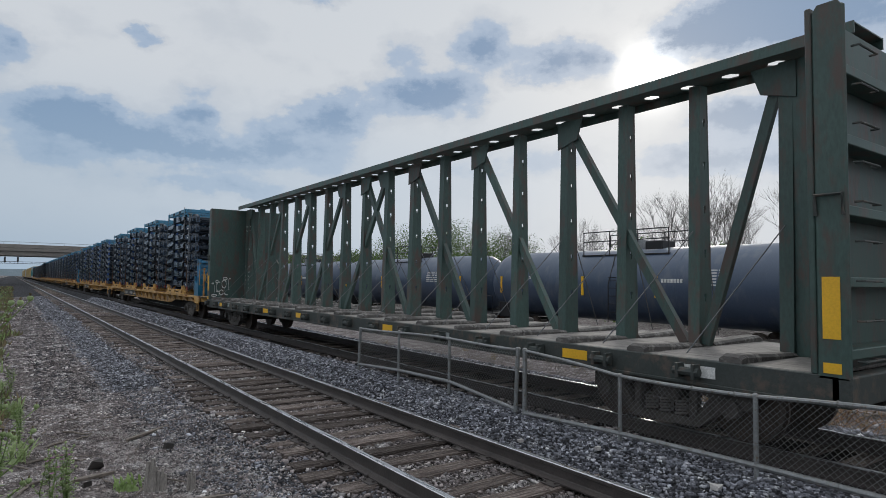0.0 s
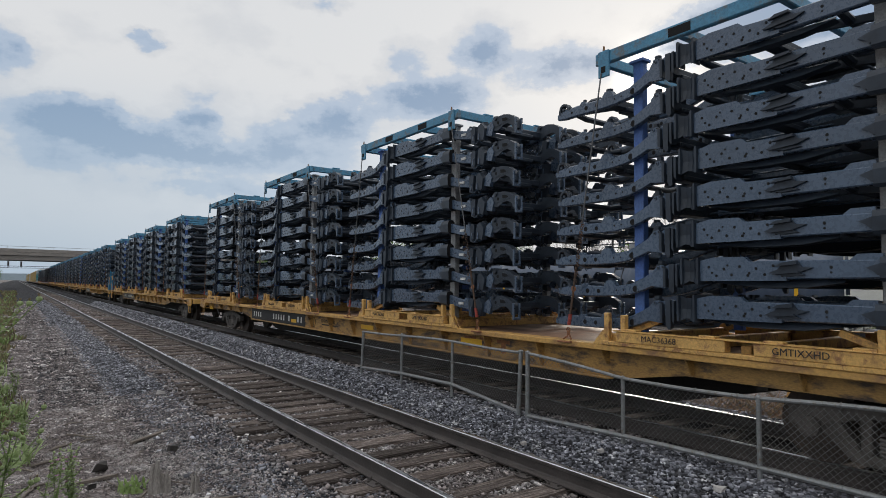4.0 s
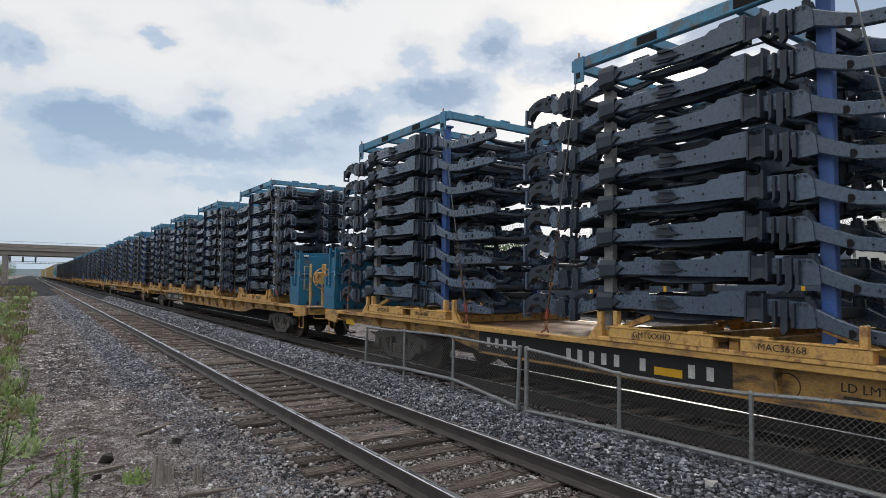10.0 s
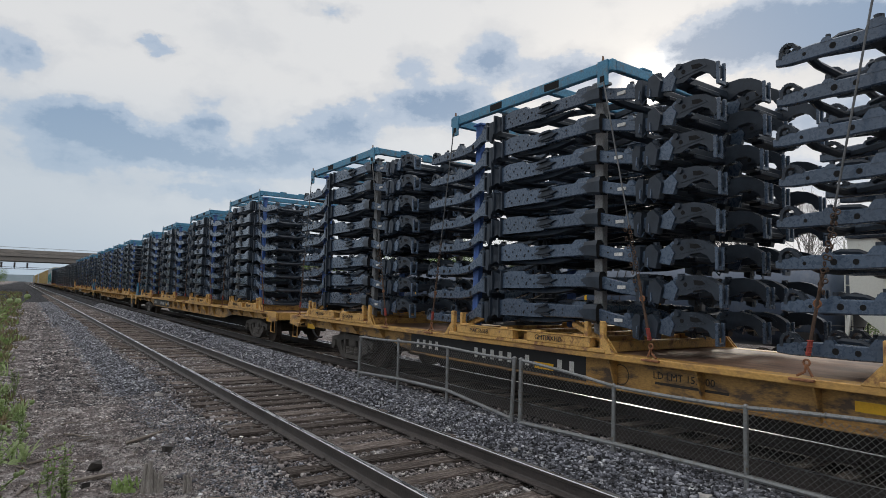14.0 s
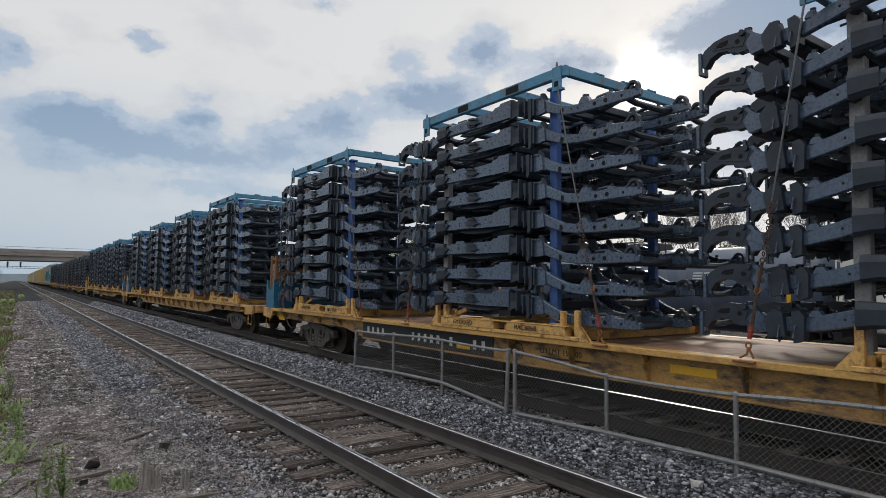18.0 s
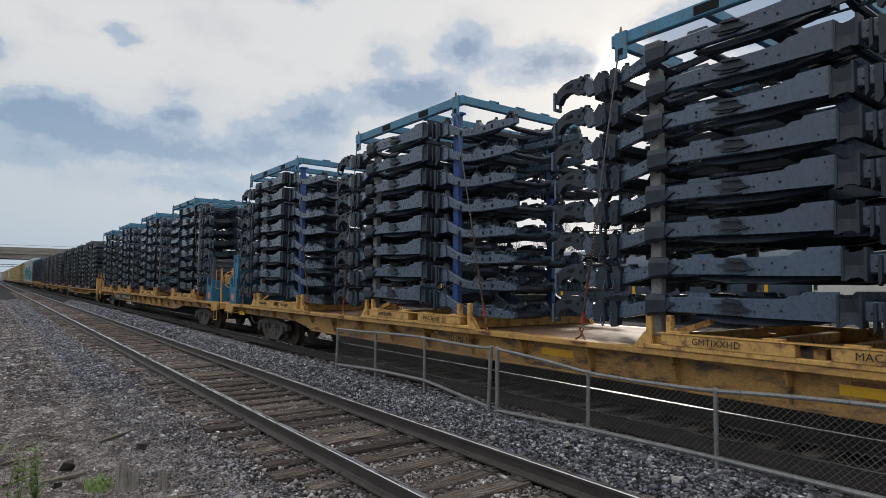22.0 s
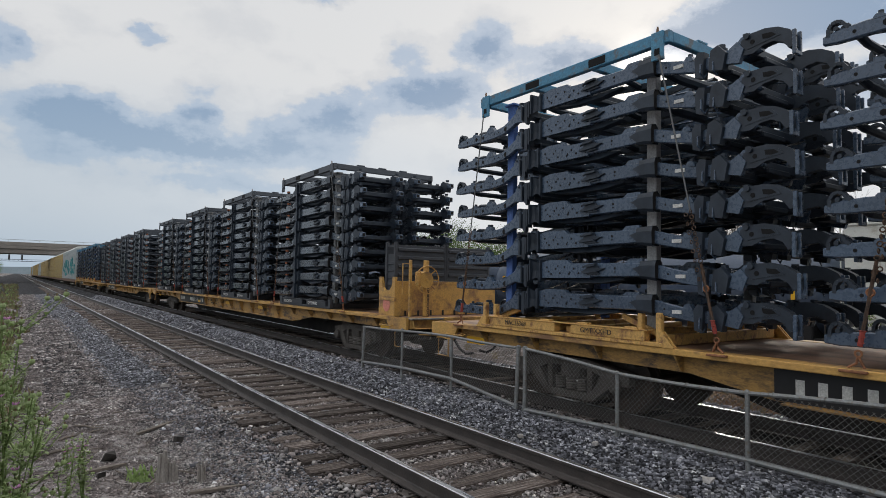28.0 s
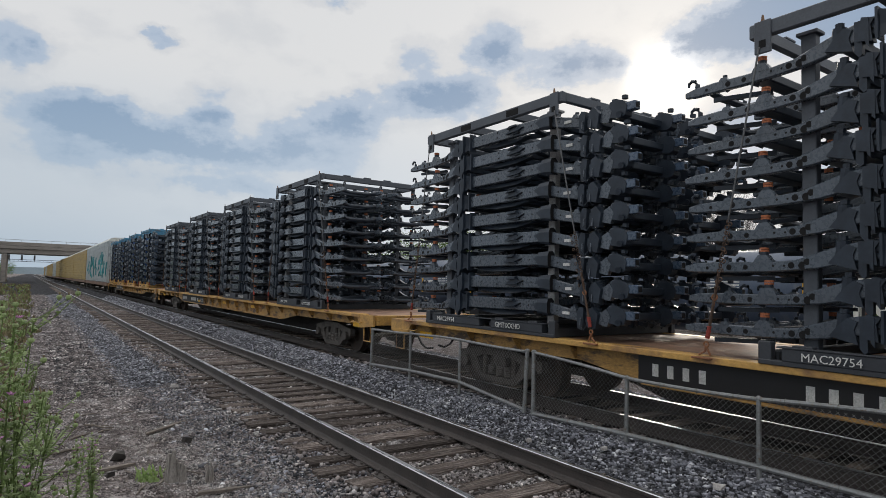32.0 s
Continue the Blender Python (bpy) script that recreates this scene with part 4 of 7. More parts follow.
def horn(sign, heavy):
    """The drooping jaw at the frame's end: a bulky arm with an open side, and a slotted U-shaped plate hanging from it."""
    g = Geo(M["frame_dark"], M["frame_black"], M["hole"])
    x = sign * 0.52
    if heavy:
        arm = [(-5.62, 0.02), (-5.72, 0.075), (-5.90, 0.085), (-6.05, 0.055), (-6.17, -0.01), (-6.22, -0.08), (-6.22, -0.20), (-6.16, -0.215), (-6.10, -0.13), (-6.00, -0.085), (-5.88, -0.10), (-5.76, -0.16), (-5.62, -0.15)]
        g.prism(arm, "x", x - 0.055, x + 0.055)
        g.prism([(-5.66, 0.0), (-5.86, 0.045), (-6.02, 0.02), (-6.08, -0.04), (-5.98, -0.055), (-5.84, -0.075), (-5.70, -0.10)], "x", x + sign * 0.045, x + sign * 0.062)
        # the arm's openings are black patches for the shade within
        g.prism([(-5.87, 0.025), (-5.98, 0.015), (-6.03, -0.025), (-5.95, -0.04), (-5.88, -0.03)], "x", x + sign * 0.06, x + sign * 0.065, 2)
        g.disc((x, -5.76, -0.03), 0.028, "x", sign * 0.066, 8, 2)
        g.tube([(x - 0.09, -5.70, 0.05), (x + 0.09, -5.70, 0.05)], 0.035, 8)
        for s in (-0.06, 0.06):
            g.box((x + s - 0.018, -6.245, -0.27), (x + s + 0.018, -6.205, -0.03), 0.005, 1)
            g.disc((x + s, -6.246, -0.11), 0.009, "y", -0.002, 6, 2)
        g.box((x - 0.078, -6.245, -0.30), (x + 0.078, -6.205, -0.255), 0.006, 1)
    else:
        # a short forked end with a square socket and a stub pipe
        g.prism([(-5.62, 0.05), (-5.76, 0.075), (-5.88, 0.03), (-5.93, -0.05), (-5.90, -0.17), (-5.82, -0.20), (-5.62, -0.17)], "x", x - 0.07, x + 0.07)
        g.box((x - 0.06, -6.06, -0.115), (x + 0.06, -5.90, 0.005), 0.01, 1)
        g.box((x - 0.036, -6.064, -0.09), (x + 0.036, -6.058, -0.02), 0, 2)
        g.disc((x, -5.84, 0.075), 0.045, "z", 0.05, 8, 0)
        g.tube([(x, -5.80, -0.14), (x + sign * 0.11, -5.82, -0.16)], 0.045, 9, 0)
    return g.mesh("horn")


def welded_frame(style):
    """The welded ladder frame: both side members, the cross-members, towers, pipes and rods between them."""
    table = SIDE_SMOOTH if style == "smooth" else SIDE
    g = Geo(M["frame_grey"] if style == "smooth" else M["frame_black"], M["hole"], M["frame_dark"], M["label_white"], M["bushing"])
    for s in (-1, 1):
        side_rail(g, s, style)
    for u, r, box in ((0.30, 0.045, 0), (0.95, 0.05, 2), (1.85, 0.06, 2), (2.35, 0.05, 0), (3.1, 0.05, 2), (3.95, 0.05, 0), (4.57, 0.075, 0), (5.20, 0.055, 2), (5.62, 0.06, 2)):
        zc, h, x, w = lerp(table, u)
        if box:
            g.box((-x, -u - 0.10, zc - 0.06), (x, -u + 0.10, zc + 0.05), 0.015, 2)
            if style != "smooth":
                g.box((-x * 0.5, -u - 0.13, zc - 0.10), (x * 0.5, -u + 0.05, zc - 0.03), 0.015, 2)
        else:
            g.tube([(-x, -u, zc), (-x * 0.5, -u, zc - 0.05), (x * 0.5, -u, zc - 0.05), (x, -u, zc)], r, 8, 2)
    for u in (1.80, 5.33):
        zc, h, x, w = lerp(table, u)
        for s in (-1, 1):
            g.tube([(s * (x - 0.03), -u, zc - 0.02), (s * (x + 0.0), -u - 0.02, zc + 0.15)], [0.085, 0.065], 10, 2)
            g.disc((s * x, -u - 0.02, zc + 0.145), 0.045, "z", 0.045, 8, 2)
    for s in (-1, 1):
        g.beam((s * 0.55, -3.0, -0.03), (s * 0.10, -4.5, -0.05), 0.05, 0.08, 2)
        g.beam((s * 0.45, -4.6, -0.06), (s * 0.35, -5.7, -0.08), 0.06, 0.05, 2)
        g.beam((s * 0.5, -0.35, -0.26), (s * 0.25, -0.95, -0.25), 0.05, 0.05, 2)
        g.tube([(s * 0.48, -0.5, -0.17), (s * 0.50, -0.62, -0.13), (s * 0.50, -0.78, -0.14), (s * 0.46, -0.9, -0.2)], 0.03, 6, 2)
    g.tube([(0.30, -1.2, -0.2), (0.36, -2.0, -0.06), (0.38, -3.4, -0.04), (0.30, -4.8, -0.1)], 0.014, 5, 0)
    return g.mesh("truck_frame")


FRAME_MESH = {k: welded_frame(k) for k in ("pierced", "stepped", "smooth")}
HORN_MESH = {(s, k): horn(s, k) for s in (-1, 1) for k in (True, False)}


RACK_W = 1.52


def tie_down(sign_y):
    """Cable, chain, hook and strap from a top corner down to the deck edge; the corner is the origin, sign_y points away from the rack."""
    a, b = Vector((0, 0, -0.30)), Vector((0.10, sign_y * 0.72, -3.92))
    def on(u):
        return a.lerp(b, u)
    cable = Geo(M["cable"]).tube([on(0), on(0.55)], 0.011, 6)
    chain = Geo(M["chain"])
    for k in range(13):
        p = on(0.55 + 0.018 * k)
        chain.ring(p, "x" if k % 2 else "y", 0.024, 0.008, 8, 4)
    for k in range(8):
        p = on(0.56 + 0.03 * k) + Vector((-0.03, -sign_y * 0.05, 0))
        chain.ring(p, "y" if k % 2 else "x", 0.022, 0.007, 8, 4)
    hook = Geo(M["rust"])
    p = on(0.80)
    hook.ring(p, "x", 0.032, 0.012, 10, 5)
    hook.tube([p + Vector((0, 0, -0.03)), on(0.86)], 0.013, 6)
    bar = Geo(M["chain"]).tube([on(0.72), on(0.90)], 0.017, 6)
    strap = Geo(M["strap_red"], M["rust"])
    strap.tube([on(0.90), on(0.94)], 0.025, 8)
    for k in range(3):
        strap.ring(on(0.90 + 0.016 * k), "z", 0.026, 0.006, 10, 4)
    low = Geo(M["rust"])
    low.ring(on(0.96), "x", 0.03, 0.011, 10, 5)
    low.tube([on(0.965), on(0.985), on(1.0) + Vector((-0.02, sign_y * 0.06, 0.01))], 0.013, 6)
    low.tube([on(0.965), on(1.0) + Vector((0.0, -sign_y * 0.08, 0.01))], 0.012, 6)
    low.box((0.02, sign_y * 0.72 - 0.12, -3.955), (0.16, sign_y * 0.72 + 0.12, -3.93), 0.006)
    return [("cable", cable, "thin steel cable"), ("chain", chain, "rusty chain"), ("shackle", hook, "orange rusted shackle"), ("tension_bar", bar, ""), ("ratchet", strap, "faded red ratchet"), ("deck_hook", low, "orange rusted hook")]


TIES = {s: [(n, g.mesh(n), l) for n, g, l in tie_down(s)] for s in (-1, 1)}


def build_rack(name, paint, post_tip, flip, dark, style, layers, z0, pitch, top, label):
    """A rack at the deck with its clamped truck frames; the rack reaches from y = 0 to RACK_LEN, the deck is at z = 1.07."""
    L, w = RACK_LEN, RACK_W
    seat = pose(0, -0.32 if flip else 0.03, 0)      # the base stands a little off from the top frame
    ob = thing(name, Matrix(), label, "shipping rack", "loaded racks on the flatcars")
    base_paint = M["rack_base"] if dark else M["rack_yellow"]
    # top frame
    top_beam = {}
    for s in (-1, 1):
        tf = Geo(paint, M["hole"])
        x = s * (w - 0.045)
        tf.box((x - 0.045, 0, top - 0.165), (x + 0.045, L, top), 0.012)
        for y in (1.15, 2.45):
            # black patches paint the shade of openings in the beam
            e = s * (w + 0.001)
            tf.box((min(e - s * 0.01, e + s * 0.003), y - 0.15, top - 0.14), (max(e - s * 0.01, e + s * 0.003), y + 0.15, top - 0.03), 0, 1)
        top_beam[s] = part("top_beam", tf, ob)
    for y in (0.05, L - 0.05, 1.3, 2.5):
        part("cross_beam", Geo(paint).box((-w + 0.09, y - 0.045, top - 0.15), (w - 0.09, y + 0.045, top - 0.005), 0.012), ob)
    for y in (0.05, L - 0.05):
        for s in (-0.75, -0.1, 0.55):
            part("pad", Geo(paint).box((s - 0.11, y - 0.04, top - 0.004), (s + 0.11, y + 0.04, top + 0.03), 0.008), ob)
    for s in (-1, 1):
        for y in (0.16, L - 0.16):
            g = Geo(paint, M["hole"])
            x = s * (w + 0.006)
            g.box((x - 0.016, y - 0.09, top - 0.36), (x + 0.016, y + 0.09, top + 0.004), 0.006)
            # the lug's eye is a black patch as well, not cut through
            g.box((min(x, x + s * 0.019), y - 0.038, top - 0.30), (max(x, x + s * 0.019), y + 0.038, top - 0.215), 0, 1)
            lug = part("corner_lug", g, top_beam[s])
            if s < 0:
                part("spike", Geo(M["bin_rust"]).prism([(y - 0.018, top), (y + 0.018, top), (y + 0.006, top + 0.07), (y - 0.006, top + 0.07)], "x", x - 0.01, x + 0.01), top_beam[s])
    # posts: painted at the tip end, grey at the horn end
    for s in (-1, 1):
        for y, m in ((0.50 if flip else L - 0.50, post_tip), (L - 0.45 if flip else 0.45, M["post_grey"])):
            x = s * 1.20
            g = Geo(m)
            g.box((x - 0.055, y - 0.075, 1.2), (x + 0.055, y + 0.075, top - 0.16), 0.01)
            g.box((x - 0.09, y - 0.11, top - 0.20), (x + 0.09, y + 0.11, top - 0.16), 0.006)
            part("post", g, ob, "scuffed steel post")
    # base on the deck
    for s in (-1, 1):
        a, b = sorted((s * (w - 0.14), s * (w - 0.02)))
        base = part("base_rail", Geo(base_paint).box((a, 0.1, 1.075), (b, L - 0.1, 1.13), 0.008), ob, at=seat)
        if s < 0:
            near_base = base
        x = s * (w - 0.08)
        for y0, y1 in ((0.35, 1.60), (1.92, L - 0.35)):
            g = Geo(base_paint)
            g.box((x - 0.065, y0, 1.13), (x + 0.065, y1, 1.26), 0.006)
            for yy in (y0 + 0.12, y1 - 0.3):
                g.box((x - 0.055, yy, 1.27), (x + 0.055, yy + 0.2, 1.30), 0.006)
            part("base_beam", g, base)
        part("cap_rail", Geo(base_paint).box((x - 0.075, 0.3, 1.262), (x + 0.075, L - 0.3, 1.276), 0.003), base)
        for y in (0.165, L - 0.165):
            g = Geo(base_paint)
            if dark:
                g.box((x - 0.05, y - 0.07, 1.075), (x + 0.05, y + 0.07, 1.32), 0.01)
            else:
                g.box((x - 0.04, y - 0.04, 1.075), (x + 0.04, y + 0.04, 1.50), 0.012)
                d = -1 if y < 1 else 1
                g.prism([(y, 1.075), (y + d * 0.22, 1.075), (y + d * 0.05, 1.27), (y, 1.27)], "x", x - 0.045, x - 0.02)
                g.prism([(y, 1.075), (y + d * 0.22, 1.075), (y + d * 0.05, 1.27), (y, 1.27)], "x", x + 0.02, x + 0.045)
            part("stub_post", g, base)
            if not dark:
                g = Geo(base_paint)
                y2 = y + (0.27 if y < 1 else -0.27)
                g.box((x - 0.045, y2 - 0.035, 1.13), (x + 0.045, y2 + 0.035, 1.48), 0.01)
                part("stub_post", g, base)
    for y in (0.2, 0.95, 1.75, 2.6, L - 0.2):
        part("base_cross_beam", Geo(base_paint).box((-w + 0.15, y - 0.06, 1.08), (w - 0.15, y + 0.06, 1.22), 0.01), ob, at=seat)
    if not dark:
        for s in (-1, 1):
            for y0, y1 in ((0.25, 0.85), (L - 0.25, L - 0.85)):
                part("brace", Geo(base_paint).beam((s * (w - 0.25), y0, 1.20), (s * (w - 0.25), y1, 1.42), 0.07, 0.07), ob, at=seat)
        far_text, near_text = ("GMTIXXHD", "MAC36368") if flip else ("MAC36368", "GMTIXXHD")
        writing(near_text, 0.105, M["stencil"], facing(-w - 0.0055, 1.40, 1.165), near_base)
        writing(far_text, 0.105, M["stencil"], facing(-w - 0.0055, L - 0.75, 1.165), near_base)
    else:
        writing("GMTIXXHD", 0.12, M["white"], facing(-w - 0.0055, 1.46, 1.15), near_base)
        writing("MAC29754", 0.12, M["white"], facing(-w - 0.0055, L - 0.55, 1.15), near_base)
    # clamped frames, two abreast
    for k in range(layers):
        for sx in (-0.775, 0.775):
            z = z0 + pitch * k
            j = 0.03 * math.sin(k * 2.3 + sx * 5)
            m = (pose(sx, -FRONT - 0.12 + j, z, 0, 0, 180) if flip else pose(sx, L + FRONT - 0.14 + j, z)) @ Matrix.Diagonal((1, 0.968, 1, 1))
            fr = part("truck_frame", None, ob, "black coated pickup truck ladder frame", m, data=FRAME_MESH[style])
            for e in (-1, 1):
                part("horn", None, fr, "", None, data=HORN_MESH[e, not dark])
    # tie-downs
    drop = (top - 1.07) / 3.93
    for y, sy in ((0.13, -1), (L - 0.13, 1)):
        for n, data, lab in TIES[sy]:
            part(n, None, ob, lab, pose(-(w + 0.03), y, top) @ Matrix.Diagonal((1, 1, drop, 1)), data=data)
    return ob


BLUE_LABEL = "blue steel rack full of black truck frames on a flatcar"
GREY_LABEL = "dark grey steel rack full of black truck frames on a flatcar"
RACKS = {
    ("blue", False, "pierced"): build_rack("shipping_rack", M["blue"], M["post_blue"], False, False, "pierced", 8, 1.59, 0.436, 5.05, BLUE_LABEL),
    ("blue", True, "stepped"): build_rack("shipping_rack", M["blue"], M["post_blue"], True, False, "stepped", 8, 1.59, 0.436, 5.05, BLUE_LABEL),
    ("grey", False, "smooth"): build_rack("shipping_rack", M["rack_grey"], M["rack_grey"], False, True, "smooth", 9, 1.53, 0.361, 4.82, GREY_LABEL),
    ("grey", True, "smooth"): build_rack("shipping_rack", M["rack_grey"], M["rack_grey"], True, True, "smooth", 9, 1.53, 0.361, 4.82, GREY_LABEL),
}
USED = set()


def place(proto, key, m):
    """The first use moves the original, later ones are copies."""
    if key not in USED:
        USED.add(key)
        proto.matrix_basis = m
        return rides(proto)
    return rides(copy_thing(proto, m))


# ---- flatcars ----
CAR_HALF = 14.05


def wheelset():
    g = Geo(M["wheel"])
    for s in (-1, 1):
        x = s * 0.72
        g.tube([(x - 0.07, 0, 0), (x + 0.055, 0, 0)], 0.42, 24)
        g.tube([(x - s * 0.07, 0, 0), (x - s * 0.11, 0, 0)], 0.45, 24)
        g.tube([(x + s * 0.055, 0, 0), (x + s * 0.08, 0, 0)], [0.16, 0.10], 12)
        for k in range(3):
            a = k * 2.094
            g.disc((x + s * 0.056, 0.27 * math.cos(a), 0.27 * math.sin(a)), 0.03, "x", s * 0.004, 8)
    g.tube([(-0.95, 0, 0), (0.95, 0, 0)], 0.075, 10)
    return g.mesh("wheelset", True)


WHEELSET = wheelset()
WHEELS = []


def truck_frame_mesh():
    """A three-piece freight truck: two cast side frames with springs, and the bolster."""
    g = Geo(M["truck"])
    for s in (-1, 1):
        x = s * 0.99
        g.prism([(-1.12, 0.42), (-1.12, 0.60), (-0.75, 0.66), (-0.35, 0.72), (0.35, 0.72), (0.75, 0.66), (1.12, 0.60), (1.12, 0.42), (0.85, 0.40), (0.62, 0.50), (0.40, 0.58), (-0.40, 0.58), (-0.62, 0.50), (-0.85, 0.40)], "x", x - 0.07, x + 0.07)
        g.prism([(-0.62, 0.50), (-0.85, 0.42), (-0.50, 0.14), (-0.42, 0.12), (0.42, 0.12), (0.50, 0.14), (0.85, 0.42), (0.62, 0.50), (0.42, 0.22), (-0.42, 0.22)], "x", x - 0.07, x + 0.07)
        for y in (-0.40, 0.40):
            g.box((x - 0.06, y - 0.05, 0.18), (x + 0.06, y + 0.05, 0.62), 0.01)
        for y in (-0.90, 0.90):
            g.tube([(x - 0.02, y, 0.42), (x + s * 0.14, y, 0.42)], 0.11, 10)
    g.box((-1.05, -0.19, 0.40), (1.05, 0.19, 0.62), 0.03)
    return g.mesh("truck")


def spring_mesh():
    """One coil spring, standing at the origin."""
    p = [(0.075 * math.cos(k * 0.7), 0.075 * math.sin(k * 0.7), 0.23 + 0.0042 * k) for k in range(48)]
    return Geo(M["spring"]).tube(p, 0.015, 5).mesh("spring")


TRUCK, SPRING = truck_frame_mesh(), spring_mesh()


def add_truck(parent, y):
    tr = part("truck", None, parent, "cast steel four-wheel truck", pose(0, y, 0), data=TRUCK)
    for y2 in (-0.22, 0.0, 0.22):
        for s2 in (-1, 1):
            part("spring", None, tr, "", pose(s2 * 0.99, y2, 0), data=SPRING)
    for d in (-0.90, 0.90):
        wheel = part("wheelset", None, tr, "steel wheelset", pose(0, d, 0.42), data=WHEELSET)
        WHEELS.append(wheel)
    return tr


def coupler_mesh():
    g = Geo(M["coupler"])
    g.box((-0.15, 0, 0.68), (0.15, 0.78, 0.93), 0.02)
    g.box((-0.24, 0.0, 0.62), (0.24, 0.34, 0.99), 0.02)
    g.prism([(-0.17, 0.62), (0.17, 0.62), (0.21, 0.90), (0.12, 0.98), (0.05, 0.80), (-0.05, 0.80), (-0.16, 0.96), (-0.21, 0.85)], "z", 0.66, 0.96)
    return g.mesh("coupler")


COUPLER = coupler_mesh()


def hose_mesh():
    return Geo(M["black"]).tube([(0.32, -0.05, 0.72), (0.34, 0.12, 0.60), (0.33, 0.30, 0.42), (0.28, 0.45, 0.33), (0.22, 0.62, 0.36)], 0.027, 7).mesh("air_hose", True)


HOSE = hose_mesh()


def build_flatcar(marked=True):
    """An 89-foot flatcar, its middle at the origin; the hand brake stands at the low end (-y)."""
    ob = thing("flatcar", Matrix(), "long yellow railway flatcar with a worn red-brown deck", "railcar", "flatcars of the train")
    h, w = CAR_HALF, 1.48
    part("deck", Geo(M["deck"]).box((-w + 0.26, -h + 0.05, 1.02), (w - 0.26, h - 0.05, 1.07), 0.006), ob)
    for s in (-1, 1):
        g = Geo(M["yellow"])
        x = s * w
        # top flange, web and lower flange; the ends taper inwards
        yb = h - 0.72
        a, b = sorted((x, x - s * 0.26))
        g.box((a, -yb, 0.995), (b, yb, 1.075), 0.008)
        sill = part("side_sill", g, ob)
        # the web hangs deep between the trucks and is shallow over them
        a, b = sorted((x - s * 0.19, x - s * 0.22))
        # web, lower flange and gussets carry the top flange's shade in their colour
        part("sill_web", Geo(M["sill_web"]).prism([(-yb, 0.995), (-yb, 0.80), (-8.7, 0.78), (-7.7, 0.62), (7.7, 0.62), (8.7, 0.78), (yb, 0.80), (yb, 0.995)], "x", a, b), sill, "grimy yellow web of the side sill, painted darker for the flange's shade")
        a, b = sorted((x - s * 0.10, x - s * 0.23))
        part("sill_flange", Geo(M["sill_web"]).box((a, -7.6, 0.60), (b, 7.6, 0.62), 0.004), sill)
        for k in range(21):
            y = -yb + 0.75 + k * (2 * yb - 1.5) / 20
            if marked and abs(y + s * 5.35) < 2.5:
                continue
            gg = Geo(M["sill_web"]).prism([(x - s * 0.015, 0.995), (x - s * 0.19, 0.995), (x - s * 0.19, 0.64 if abs(y) < 7.5 else 0.80), (x - s * 0.15, 0.64 if abs(y) < 7.5 else 0.80)], "y", y - 0.012, y + 0.012)
            part("gusset", gg, sill)
        for e in (-1, 1):
            # deep end plate, swept in to the end sill
            ye = e * h
            a, b = sorted((x - s * 0.005, x - s * 0.06))
            g = Geo(M["yellow"]).prism([(ye - e * 0.02, 1.075), (ye - e * 0.02, 0.82), (ye - e * 0.66, 0.76), (ye - e * 0.84, 1.003), (ye - e * 0.73, 1.003), (ye - e * 0.715, 1.075)], "x", a, b)
            part("end_plate", g, sill)
            part("sill_step", Geo(M["yellow"]).tube([(x - s * 0.04, e * (h - 0.20), 0.82), (x - s * 0.04, e * (h - 0.20), 0.46), (x - s * 0.04, e * (h - 0.52), 0.46), (x - s * 0.04, e * (h - 0.52), 0.80)], 0.017, 6), sill)
            part("grab_iron", Geo(M["yellow"]).tube([(x - s * 0.02, e * (h - 0.55), 0.90), (x + s * 0.05, e * (h - 0.55), 0.88), (x + s * 0.05, e * (h - 1.05), 0.88), (x - s * 0.02, e * (h - 1.05), 0.90)], 0.012, 6), sill)
            a, b = sorted((x - s * 0.189, x - s * 0.184))
            part("reflector", Geo(M["bright_yellow"]).box((a, e * (h - 1.15) - 0.25, 0.735), (b, e * (h - 1.15) + 0.25, 0.86)), sill, "bright yellow reflector strip")
        for y in (s * 4.5, s * 0.6):
            a, b = sorted((x - s * 0.189, x - s * 0.184))
            part("reflector", Geo(M["bright_yellow"]).box((a, y - 0.3, 0.80), (b, y + 0.3, 0.90)), sill, "bright yellow reflector strip")
        # black marking panel: four characters, six figures, a reflector and two more characters, all as bars
        y0, d = -s * 7.7, s
        def strip(lo, hi, z0, z1, material, e0=0.1835, e1=0.180):
            a, b = sorted((x - s * e0, x - s * e1))
            lo, hi = sorted((y0 + d * lo, y0 + d * hi))
            return Geo(material).box((a, lo, z0), (b, hi, z1))
        if marked:
            panel = part("marking_panel", strip(0.0, 4.65, 0.632, 0.985, M["black"], 0.189, 0.183), sill, "black painted panel")
            for lo in (0.22, 0.44, 0.66, 0.88, 2.10, 2.32, 2.54, 2.76, 2.98, 3.40, 4.10, 4.34):
                part("marking_bar", strip(lo, lo + 0.09, 0.72, 0.88, M["white"]), panel, "white stencilled bar")
            part("reflector", strip(3.62, 4.02, 0.70, 0.80, M["bright_yellow"]), panel, "bright yellow reflector strip")
        # round inspection stamp, load limit and small stencils on the yellow web
        a = x - s * 0.186
        part("stamp", Geo(M["stencil"]).ring((a, y0 + d * 5.25, 0.80), "x", 0.13, 0.006, 20, 4), sill, "faded round black stamp")
        writing("LD LMT 153000", 0.125, M["stencil"], facing(x - s * 0.187, y0 + d * 5.75, 0.82, s), sill)
        part("stencil_bar", strip(5.78, 6.75, 0.75, 0.78, M["stencil"], 0.189, 0.186), sill, "small black stencil")
        for k in range(3):
            mark = strip(12.0 + 0.45 * k, 12.33 + 0.45 * k, 0.88, 0.94, M["rust"], 0.189, 0.186)
